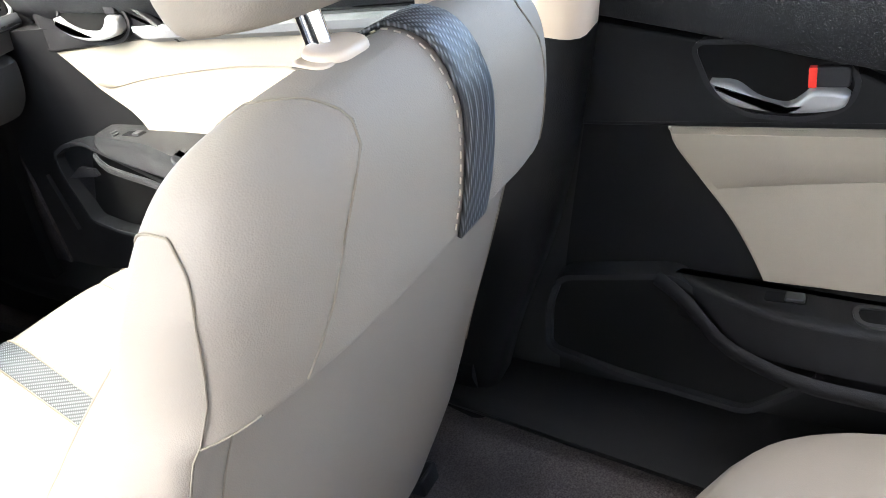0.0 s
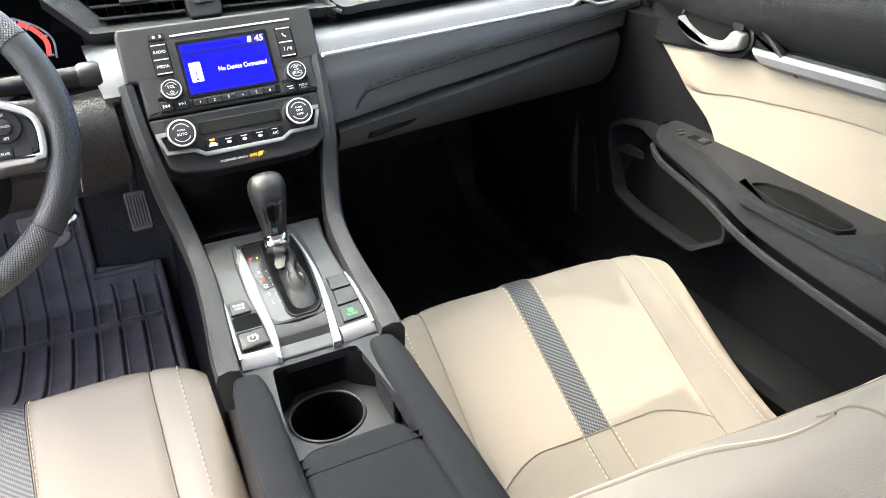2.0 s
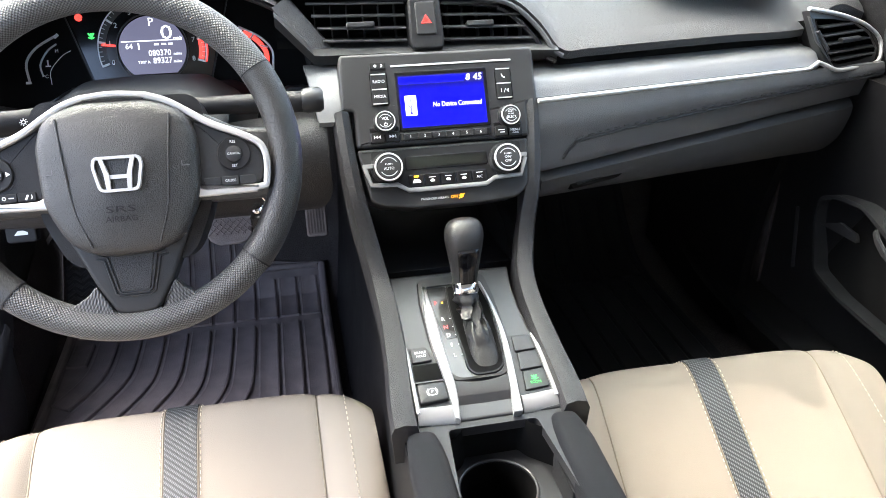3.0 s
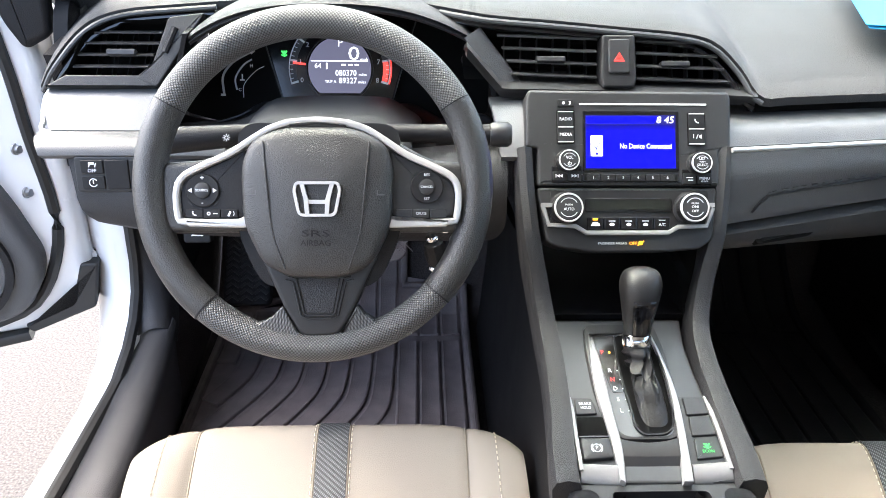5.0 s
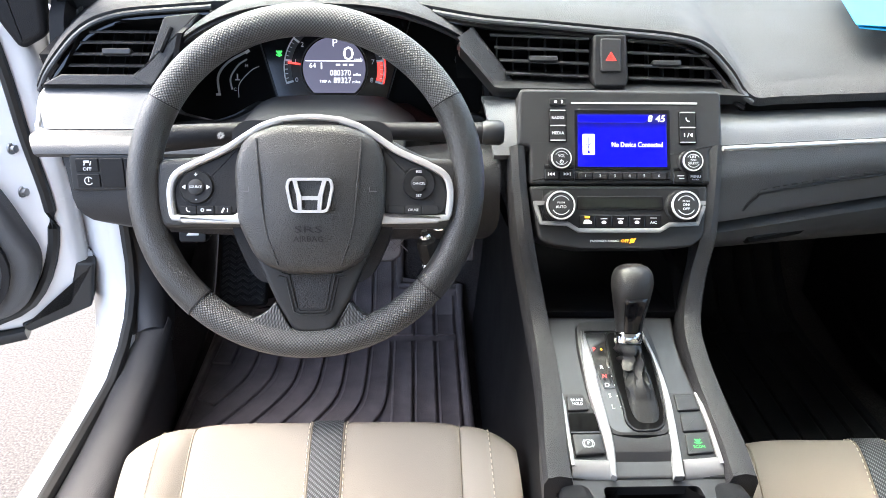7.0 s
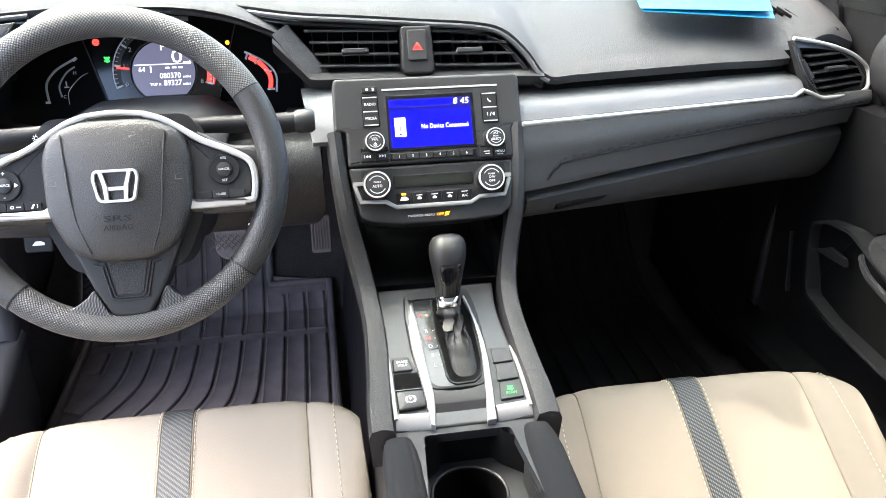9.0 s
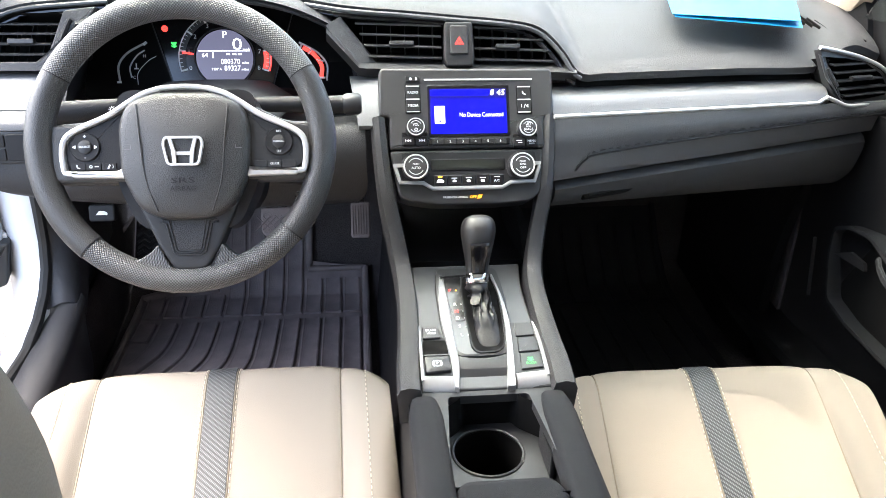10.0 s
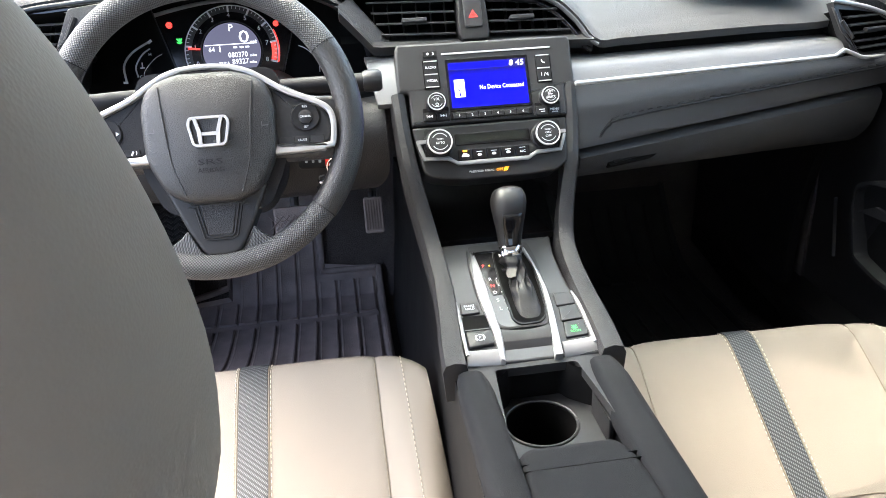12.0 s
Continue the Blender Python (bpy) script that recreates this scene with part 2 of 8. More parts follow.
def slab(rows, thick, toward):
    """A sheet through rows, thickened by a vector."""
    bm = bmesh.new()
    rows = [[Vector(p) for p in r] for r in rows]
    t = Vector(toward).normalized() * thick
    back = [[p + t for p in r] for r in rows]
    a, b = grid(bm, rows), grid(bm, back)
    nr, nc = len(a), len(a[0])
    for j in range(nc - 1):
        for i in (0, nr - 1):
            bm.faces.new([a[i][j], a[i][j + 1], b[i][j + 1], b[i][j]])
    for i in range(nr - 1):
        for j in (0, nc - 1):
            bm.faces.new([a[i][j], a[i + 1][j], b[i + 1][j], b[i][j]])
    return bm


def loft(ctrl, n, m):
    """A smooth sheet: ctrl rows of control points; n points along a row, m rows."""
    rows = [curve(r, n) for r in ctrl]
    cols = [curve([r[j] for r in rows], m) for j in range(n)]
    return [[cols[j][i] for j in range(n)] for i in range(m)]


def rrect(cx, cy, w, h, r, k=5):
    pts = []
    for sx, sy, a0 in ((1, 1, 0), (-1, 1, 90), (-1, -1, 180), (1, -1, 270)):
        for i in range(k + 1):
            a = radians(a0 + 90 * i / k)
            pts.append((cx + sx * (w / 2 - r) + r * math.cos(a), cy + sy * (h / 2 - r) + r * math.sin(a)))
    return pts


def rpoly(pts, r, k=5):
    """A polygon with rounded corners."""
    out, n = [], len(pts)
    for i in range(n):
        p0, p, p1 = (Vector((*pts[j % n], 0)) for j in (i - 1, i, i + 1))
        a, b = (p0 - p), (p1 - p)
        cut = min(r, a.length * 0.45, b.length * 0.45)
        a, b = p + a.normalized() * cut, p + b.normalized() * cut
        for j in range(k + 1):
            t = j / k
            q = a * (1 - t) ** 2 + p * (2 * t * (1 - t)) + b * t * t
            out.append((q.x, q.y))
    return out


def prism(bm, pts, w0, w1, M, bevel=0.0, dome=0.0):
    """A plate: outline pts in the plane of M, from w0 to w1 along its normal, its upper edge rounded."""
    c = Vector((sum(p[0] for p in pts) / len(pts), sum(p[1] for p in pts) / len(pts)))
    rings = [(1.0, w0, 0)]
    if bevel:
        for i in range(4):
            a = radians(90 * i / 3)
            rings.append((0, w1 - bevel + bevel * math.sin(a), bevel * (1 - math.cos(a))))
        if not dome:
            rings.append((0, w1, bevel * 1.2))
    else:
        rings.append((0, w1, 0))
    n = len(pts)
    P = [Vector(p) for p in pts]
    area = sum(P[i].x * P[(i + 1) % n].y - P[(i + 1) % n].x * P[i].y for i in range(n))
    sgn = 1 if area > 0 else -1
    nor = []
    for i in range(n):
        e = (P[(i + 1) % n] - P[i - 1])
        nor.append(Vector((-e.y, e.x)).normalized() * sgn if e.length > 1e-9 else Vector((0, 0)))
    loops = []
    for _, w, inset in rings:
        loops.append([bm.verts.new(M @ Vector((*(P[i] + nor[i] * inset), w))) for i in range(n)])
    for a, b in zip(loops, loops[1:]):
        for i in range(n):
            bm.faces.new([a[i], a[(i + 1) % n], b[(i + 1) % n], b[i]])
    bm.faces.new(loops[0])
    if dome:
        top = loops[-1]
        last = top
        for f in (0.75, 0.45, 0.15):
            ring = []
            for i in range(n):
                p = P[i] + nor[i] * (bevel if bevel else 0)
                q = c + (p - c) * f
                ring.append(bm.verts.new(M @ Vector((*q, w1 + dome * (1 - f * f)))))
            for i in range(n):
                bm.faces.new([last[i], last[(i + 1) % n], ring[(i + 1) % n], ring[i]])
            last = ring
        bm.faces.new(last)
    else:
        bm.faces.new(loops[-1])
    return bm


def hoop(bm, outer, inner, w0, w1, M):
    """A flat frame between two outlines of as many points."""
    n = len(outer)
    L = [[bm.verts.new(M @ Vector((*p, w))) for p in pts] for pts, w in ((outer, w0), (outer, w1), (inner, w1), (inner, w0))]
    for k in range(4):
        a, b = L[k], L[(k + 1) % 4]
        for i in range(n):
            bm.faces.new([a[i], a[(i + 1) % n], b[(i + 1) % n], b[i]])
    return bm


def scaled(pts, f, g=None):
    cx, cy = sum(p[0] for p in pts) / len(pts), sum(p[1] for p in pts) / len(pts)
    g = f if g is None else g
    return [(cx + (x - cx) * f, cy + (y - cy) * g) for x, y in pts]


def shifted(pts, d):
    """The outline moved inwards by d."""
    n = len(pts)
    P = [Vector(p) for p in pts]
    area = sum(P[i].x * P[(i + 1) % n].y - P[(i + 1) % n].x * P[i].y for i in range(n))
    s = 1 if area > 0 else -1
    out = []
    for i in range(n):
        e = P[(i + 1) % n] - P[i - 1]
        v = P[i] + (Vector((-e.y, e.x)).normalized() * s * d if e.length > 1e-9 else Vector((0, 0)))
        out.append((v.x, v.y))
    return out


def lathe(bm, profile, M, n=32, at=(0, 0)):
    rows = []
    for r, w in profile:
        rows.append([M @ Vector((at[0] + r * math.cos(2 * math.pi * i / n), at[1] + r * math.sin(2 * math.pi * i / n), w)) for i in range(n)])
    grid(bm, rows, close_u=True, caps=True)
    return bm


def sweep(bm, path, section, up=(0, 0, 1), sizes=None, closed=False):
    """A tube of the given section (side, up) along a path."""
    path = [Vector(p) for p in path]
    rows, n = [], len(path)
    up = Vector(up)
    for i, p in enumerate(path):
        if closed:
            t = path[(i + 1) % n] - path[i - 1]
        else:
            t = path[min(i + 1, n - 1)] - path[max(i - 1, 0)]
        t.normalize()
        side = t.cross(up).normalized()
        u = side.cross(t).normalized()
        f = sizes[i] if sizes else 1.0
        rows.append([p + (side * a + u * b) * f for a, b in section])
    grid(bm, rows, close_u=True, close_v=closed, caps=not closed)
    return bm


def circle(r, n=10, ry=None):
    ry = r if ry is None else ry
    return [(r * math.cos(2 * math.pi * i / n), ry * math.sin(2 * math.pi * i / n)) for i in range(n)]


def tube(path, r, n=8, up=(0, 0, 1)):
    return sweep(bmesh.new(), path, circle(r, n), up)


def plate(name, pts, w0, w1, M, material, parent, label="", bevel=0.0, dome=0.0):
    return part(name, prism(bmesh.new(), pts, w0, w1, M, bevel, dome), material, parent, label)


def block(name, lo, hi, material, parent=None, label="", bevel=0.004):
    """A box between two corners with rounded upper edges."""
    M = frame_of((0, 0, 0), (1, 0, 0), (0, 1, 0), (0, 0, 1))
    w, h = hi[0] - lo[0], hi[1] - lo[1]
    pts = rrect((lo[0] + hi[0]) / 2, (lo[1] + hi[1]) / 2, w, h, min(bevel, w / 3, h / 3), 3)
    return part(name, prism(bmesh.new(), pts, lo[2], hi[2], M, min(bevel, (hi[2] - lo[2]) / 3)), material, parent, label)


WRITING = []


def write(text, u, v, size, M, w, material, parent, name="lettering", width=None, shear=0.0):
    """Raised lettering, centred at (u, v) in the plane of M."""
    WRITING.append((text, u, v, size, M, w, material, parent, name, width, shear))


def set_writing():
    made = []
    for text, u, v, size, M, w, material, parent, name, width, shear in WRITING:
        cu = bpy.data.curves.new(name, "FONT")
        cu.body, cu.size, cu.extrude, cu.shear = text, size, 0.00015, shear
        cu.align_x, cu.align_y = "CENTER", "CENTER"
        cu.resolution_u = 2
        made.append(new(name, cu))
    bpy.context.view_layer.update()
    dg = bpy.context.evaluated_depsgraph_get()
    for ob, (text, u, v, size, M, w, material, parent, name, width, shear) in zip(made, WRITING):
        me = bpy.data.meshes.new_from_object(ob.evaluated_get(dg))
        xs = [p.co.x for p in me.vertices]
        k = width / (max(xs) - min(xs)) if width and xs else 1.0
        me.transform(M @ Matrix.Translation((u, v, w)) @ Matrix.Diagonal((k, 1, 1, 1)))
        cu = ob.data
        bpy.data.objects.remove(ob)
        bpy.data.curves.remove(cu)
        me.materials.clear()
        link(name, me, material, parent)


def bar(bm, a, b, width, w0, w1, M):
    """A straight bar in the plane of M."""
    a, b = Vector(a), Vector(b)
    d = (b - a).normalized()
    s = Vector((-d.y, d.x)) * width / 2
    prism(bm, [tuple(a + s), tuple(a - s), tuple(b - s), tuple(b + s)], w0, w1, M)


def arc(cx, cy, r, a0, a1, n):
    return [(cx + r * math.cos(radians(a0 + (a1 - a0) * i / (n - 1))), cy + r * math.sin(radians(a0 + (a1 - a0) * i / (n - 1)))) for i in range(n)]


def arcband(bm, cx, cy, r0, r1, a0, a1, w0, w1, M, n=24):
    o, i = arc(cx, cy, r1, a0, a1, n), arc(cx, cy, r0, a0, a1, n)
    prism(bm, o + i[::-1], w0, w1, M)


FLAT = frame_of((0, 0, 0), (1, 0, 0), (0, 1, 0), (0, 0, 1))
STACK = frame_of((0.004, 0.028, 0.818), (1, 0, 0), (0, 0.4935, 0.870), (0, -0.870, 0.4935))
CONS = frame_of((0.0, -0.219, 0.590), (1, 0, 0), (0, 0.954, 0.301), (0, -0.301, 0.954))
RIM = frame_of((-0.3495, -0.115, 0.877), (1, 0, 0), (0, 0.423, 0.906), (0, -0.906, 0.423))
WHEEL = RIM @ Matrix.Translation((0.0055, 0, 0))
VENT = frame_of((0.0, 0.130, 0.940), (1, 0, 0), (0, 0.47, 0.88), (0, -0.88, 0.47))
CLUS = frame_of((-0.362, 0.278, 0.902), (1.1, 0, 0), (0, 0.396, 1.023), (0, -1.023, 0.396))


# ---- setting ----
def sheet(name, rows, thick, toward, material, parent=None, label="", kind="", category=""):
    ob = part(name, slab(rows, thick, toward), material, parent, label)
    if kind:
        tagged(ob, label, category, kind=kind)
    return ob


bm = bmesh.new()
grid(bm, [[(x, y, 0.0) for x in (-900, -60, -6, 0, 6, 60, 900)] for y in (-900, -60, -6, 0, 6, 60, 900)])
tagged(part("ground", bm, ASPHALT), "light grey pebbly asphalt under the car", "ground", kind="structure")

# carpeted floor pan: flat under the feet, then rising as a toe board
prof = [(-1.75, 0.235), (-1.2, 0.235), (-0.6, 0.235), (0.0, 0.235), (0.55, 0.235), (0.63, 0.245), (0.71, 0.31), (0.79, 0.41), (0.85, 0.55), (0.87, 0.75), (0.88, 0.97)]
rows = [[(x, y, z) for x in np.linspace(-0.70, 0.72, 15)] for y, z in curve(prof, 48)]
sheet("floor", rows, 0.02, (0, 0.3, -1), CARPET, label="black carpeted floor pan of the car", kind="structure", category="floor")
# scuttle that shuts the space behind the dashboard
rows = [[(x, y, 0.955 - 0.02 * (x / 0.74) ** 2) for x in np.linspace(-0.74, 0.74, 9)] for y in (0.42, 0.6, 1.05)]
sheet("trim_scuttle", rows, 0.02, (0, 0, -1), PLASTIC, label="black scuttle panel under the windscreen", kind="structure", category="trim")
# roof and glass frames close the cabin above
rf = [[(x, y, 1.37 - 0.06 * (x / 0.6) ** 2 - 0.05 * ((y + 0.75) / 0.8) ** 2) for x in np.linspace(-0.60, 0.60, 13)] for y in np.linspace(-1.65, -0.12, 14)]
sheet("ceiling", rf, 0.03, (0, 0, 1), HEADLINER, label="pale cloth roof lining of the car", kind="structure", category="ceiling")
for s, nm in ((-1, "pillar_left"), (1, "pillar_right")):
    pth = curve([(s * 0.57, -0.14, 1.31), (s * 0.66, 0.10, 1.19), (s * 0.745, 0.34, 1.015), (s * 0.775, 0.46, 0.95)], 14)
    tagged(part(nm, sweep(bmesh.new(), pth, circle(0.035, 10, 0.05)), BEIGE_PLAST if s > 0 else PLASTIC), "slim windscreen pillar trim", "pillar", kind="structure")
    pth = curve([(s * 0.56, -1.62, 1.27), (s * 0.66, -1.75, 1.0), (s * 0.70, -1.78, 0.6), (s * 0.70, -1.78, 0.25)], 12)
    tagged(part("pillar_rear", sweep(bmesh.new(), pth, circle(0.10, 10, 0.06)), HEADLINER), "broad pale rear pillar trim", "pillar", kind="structure")
rows = [[(x, -1.55 - 0.28 * (z - 0.4), z) for x in np.linspace(-0.68, 0.68, 7)] for z in np.linspace(0.24, 0.95, 8)]
sheet("wall_rear", rows, 0.04, (0, -1, 0), BEIGE, label="rear seat bulkhead of the cabin", kind="structure", category="wall")
rows = [[(x, y, 0.95) for x in np.linspace(-0.68, 0.68, 7)] for y in (-2.1, -1.7)]
sheet("trim", rows, 0.03, (0, 0, -1), HEADLINER, label="rear parcel shelf", kind="structure", category="trim")


# ---- right front door, shut ----
def door_front():
    d = thing("front_door_panel", (0.72, -0.25, 0.3), "dark grey door panel with a beige vinyl insert and a silver strip", "door panel")
    ys = (0.42, 0.2, 0.0, -0.3, -0.62)
    base = loft([[(0.745, y, 0.26) for y in ys], [(0.735, y, 0.45) for y in ys], [(0.722, y, 0.62) for y in ys], [(0.712, y, 0.76) for y in ys],
                 [(0.705, y, 0.82) for y in ys]], 30, 24)
    part("body", slab(base, 0.05, (1, 0, 0)), DEEP, d, "dark grained lower door skin")
    yb = (0.16, 0.09, 0.0, -0.3, -0.62)
    pull = (0.05, 0.03, 0.01, 0.0, 0.0)
    roll = loft([[(x0 + p, y, z) for y, p in zip(yb, pull)] for x0, z in ((0.705, 0.822), (0.676, 0.855), (0.666, 0.900), (0.69, 0.940), (0.75, 0.955))], 26, 18)
    part("belt_pad", slab(roll, 0.02, (1, 0, 0)), GLOVE, d, "soft dark upper pad under the window")
    top = curve([(0.0500, 0.7845), (-0.13, 0.7985), (-0.25, 0.7995), (-0.41, 0.795), (-0.58, 0.79)], 34)
    low = curve([(0.0490, 0.7815), (0.020, 0.752), (-0.013, 0.7215), (-0.045, 0.700), (-0.071, 0.680), (-0.088, 0.652), (-0.093, 0.640), (-0.2, 0.638), (-0.58, 0.630)], 34)
    fold = curve([(0.0495, 0.783), (0.020, 0.7535), (-0.028, 0.7245), (-0.135, 0.7385), (-0.30, 0.7525), (-0.41, 0.752), (-0.58, 0.748)], 34)
    rows = [[(x, p[0] * (1 - f) + q[0] * f, p[1] * (1 - f) + q[1] * f) for p, q in zip(top, low)] for f, x in ((0, 0.710), (0.03, 0.7035), (0.5, 0.7035), (1.0, 0.7045), (1.02, 0.712))]
    part("insert", slab(rows, 0.008, (1, 0, 0)), BEIGE_DOOR, d, "beige vinyl door insert")
    rows = [[(x, p[0] * (1 - f) + q[0] * f, p[1] * (1 - f) + q[1] * f) for p, q in zip(top, fold)] for f, x in ((0, 0.708), (0.05, 0.7005), (0.3, 0.6990), (0.8, 0.7000), (0.97, 0.7018), (1.0, 0.7040))]
    part("insert_band", slab(rows, 0.005, (1, 0, 0)), BEIGE_DOOR, d, "padded upper band of the insert")
    st = [[(0.690, y, 0.818), (0.684, y, 0.812), (0.684, y, 0.802), (0.692, y, 0.795)] for y in np.linspace(-0.185, -0.60, 12)]
    for i, r in enumerate(st):
        if i == 0:
            st[0] = [(x, y + (z - 0.795) * 1.5, z) for x, y, z in r]
    part("strip", slab(st, 0.02, (1, 0, 0)), BAND, d, "satin silver trim strip")
    # handle cup and lever
    M2 = frame_of((0.694, 0, 0), (0, 1, 0), (0, 0, 1), (-1, 0, 0))
    shoulder = [tuple(p) for p in curve([(0.14, 0.895), (0.095, 0.901), (0.0475, 0.902), (-0.042, 0.893), (-0.113, 0.873), (-0.165, 0.845), (-0.205, 0.815), (-0.235, 0.797)], 24)]
    low_edge = [(-0.14, 0.7985), (0.05, 0.785), (0.08, 0.784), (0.11, 0.783), (0.14, 0.782)]
    pan = plate("upper_panel", shoulder + low_edge, -0.03, 0.0, M2, DEEP, d, "smooth black panel round the handle", bevel=0.004)
    outward = lambda y: 0.055 * (max(0.0, y - 0.045) / 0.1) ** 1.4
    for v in pan.data.vertices:
        v.co.x += outward(v.co.y)
    part("sweep_trim", sweep(bmesh.new(), [M2 @ Vector((u, v, -outward(u))) for u, v in shoulder], circle(0.004, 8, 0.007), up=(-1, 0, 0)), PLASTIC, d, "dark curved trim that sweeps down to the silver strip")
    cup = [tuple(p) for p in curve([(0.0, 0.885), (-0.012, 0.857), (-0.004, 0.836), (-0.030, 0.813), (-0.0825, 0.799), (-0.130, 0.806), (-0.147, 0.830), (-0.125, 0.856), (-0.075, 0.878), (0.0, 0.885)], 40)][:-1]
    part("cup_rim", hoop(bmesh.new(), shifted(cup, -0.005), cup, -0.01, 0.004, M2), SMOOTH, d)
    # flat near-black plate paints the shade inside the handle cup
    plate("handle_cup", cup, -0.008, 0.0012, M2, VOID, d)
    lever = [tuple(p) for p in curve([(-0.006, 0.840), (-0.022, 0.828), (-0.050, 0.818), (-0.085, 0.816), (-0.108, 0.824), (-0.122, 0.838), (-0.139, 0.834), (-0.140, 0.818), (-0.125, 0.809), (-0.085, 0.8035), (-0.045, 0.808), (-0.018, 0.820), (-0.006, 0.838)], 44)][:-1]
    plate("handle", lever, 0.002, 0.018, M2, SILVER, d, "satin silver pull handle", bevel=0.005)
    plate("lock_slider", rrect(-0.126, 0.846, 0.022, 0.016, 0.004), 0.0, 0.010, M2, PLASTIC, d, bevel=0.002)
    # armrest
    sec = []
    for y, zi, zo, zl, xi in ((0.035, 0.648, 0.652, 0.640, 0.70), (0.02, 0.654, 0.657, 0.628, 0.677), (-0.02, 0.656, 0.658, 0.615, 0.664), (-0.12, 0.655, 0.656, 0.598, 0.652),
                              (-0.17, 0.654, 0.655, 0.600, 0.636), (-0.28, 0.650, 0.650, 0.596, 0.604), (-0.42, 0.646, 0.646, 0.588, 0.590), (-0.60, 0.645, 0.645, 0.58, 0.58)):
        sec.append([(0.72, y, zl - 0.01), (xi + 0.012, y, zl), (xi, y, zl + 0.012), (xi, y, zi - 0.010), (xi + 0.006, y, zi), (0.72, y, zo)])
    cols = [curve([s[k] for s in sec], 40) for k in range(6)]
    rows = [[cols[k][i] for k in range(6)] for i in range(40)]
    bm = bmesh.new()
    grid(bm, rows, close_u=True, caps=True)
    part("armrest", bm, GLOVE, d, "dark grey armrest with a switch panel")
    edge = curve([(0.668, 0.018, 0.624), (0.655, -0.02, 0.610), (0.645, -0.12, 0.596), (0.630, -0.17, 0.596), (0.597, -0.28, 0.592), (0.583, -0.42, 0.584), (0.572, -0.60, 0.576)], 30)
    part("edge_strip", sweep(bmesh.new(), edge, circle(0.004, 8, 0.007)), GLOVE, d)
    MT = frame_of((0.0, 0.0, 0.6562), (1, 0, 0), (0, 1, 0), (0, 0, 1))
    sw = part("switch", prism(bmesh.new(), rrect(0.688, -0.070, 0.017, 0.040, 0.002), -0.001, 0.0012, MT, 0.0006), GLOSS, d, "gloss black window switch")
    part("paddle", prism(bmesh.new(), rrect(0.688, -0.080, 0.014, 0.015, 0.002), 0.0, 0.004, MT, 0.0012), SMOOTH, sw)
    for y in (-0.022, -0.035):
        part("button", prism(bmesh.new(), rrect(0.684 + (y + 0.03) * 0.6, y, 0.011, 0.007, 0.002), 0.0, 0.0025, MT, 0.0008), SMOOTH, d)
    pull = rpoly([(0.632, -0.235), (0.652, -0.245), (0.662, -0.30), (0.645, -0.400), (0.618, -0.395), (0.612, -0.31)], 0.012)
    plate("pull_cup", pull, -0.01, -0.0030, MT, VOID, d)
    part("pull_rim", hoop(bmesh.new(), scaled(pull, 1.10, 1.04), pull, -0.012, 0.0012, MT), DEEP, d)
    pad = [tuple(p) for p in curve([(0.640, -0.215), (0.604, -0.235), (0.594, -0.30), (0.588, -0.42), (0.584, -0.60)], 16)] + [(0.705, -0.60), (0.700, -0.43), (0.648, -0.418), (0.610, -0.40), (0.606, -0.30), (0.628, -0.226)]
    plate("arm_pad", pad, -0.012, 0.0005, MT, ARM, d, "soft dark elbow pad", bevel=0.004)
    # pocket: a near-black plate paints the shade inside
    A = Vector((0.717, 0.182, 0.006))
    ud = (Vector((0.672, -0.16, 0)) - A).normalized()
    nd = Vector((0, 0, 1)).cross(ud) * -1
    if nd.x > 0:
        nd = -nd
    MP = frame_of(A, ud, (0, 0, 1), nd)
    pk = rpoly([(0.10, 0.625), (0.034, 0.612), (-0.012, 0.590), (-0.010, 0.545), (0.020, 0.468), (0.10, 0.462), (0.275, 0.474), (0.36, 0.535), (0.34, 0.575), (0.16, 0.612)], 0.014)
    plate("pocket", pk, -0.04, -0.016, MP, VOID, d, "map pocket, its inner shade painted as a near-black plate")
    part("pocket_rim", hoop(bmesh.new(), shifted(pk, -0.007), pk, -0.03, 0.010, MP), GLOVE, d, "raised dark pocket rim")
    plate("pocket_step", rpoly([(-0.002, 0.548), (0.105, 0.566), (0.098, 0.578), (0.050, 0.576)], 0.004), 0.0, 0.006, MP, PLASTIC, d)
    part("slot", sweep(bmesh.new(), [MP @ Vector((-0.070, 0.548, 0.012)), MP @ Vector((-0.038, 0.440, 0.014))], circle(0.0018, 6, 0.004), up=(1, 0, 0)), SMOOTH, d)
    return d


door_front()
sail = rpoly([(0.15, 0.80), (0.30, 0.80), (0.50, 0.955), (0.46, 1.06), (0.32, 1.17), (0.22, 1.22), (0.17, 1.10)], 0.02)
tagged(plate("trim_sail", sail, -0.02, 0.0, frame_of((0.746, 0, 0), (0, 1, 0), (0, 0, 1), (-1, 0, 0)), DEEP, None, bevel=0.004), "black triangular trim at the foot of the screen pillar", "trim", kind="structure")
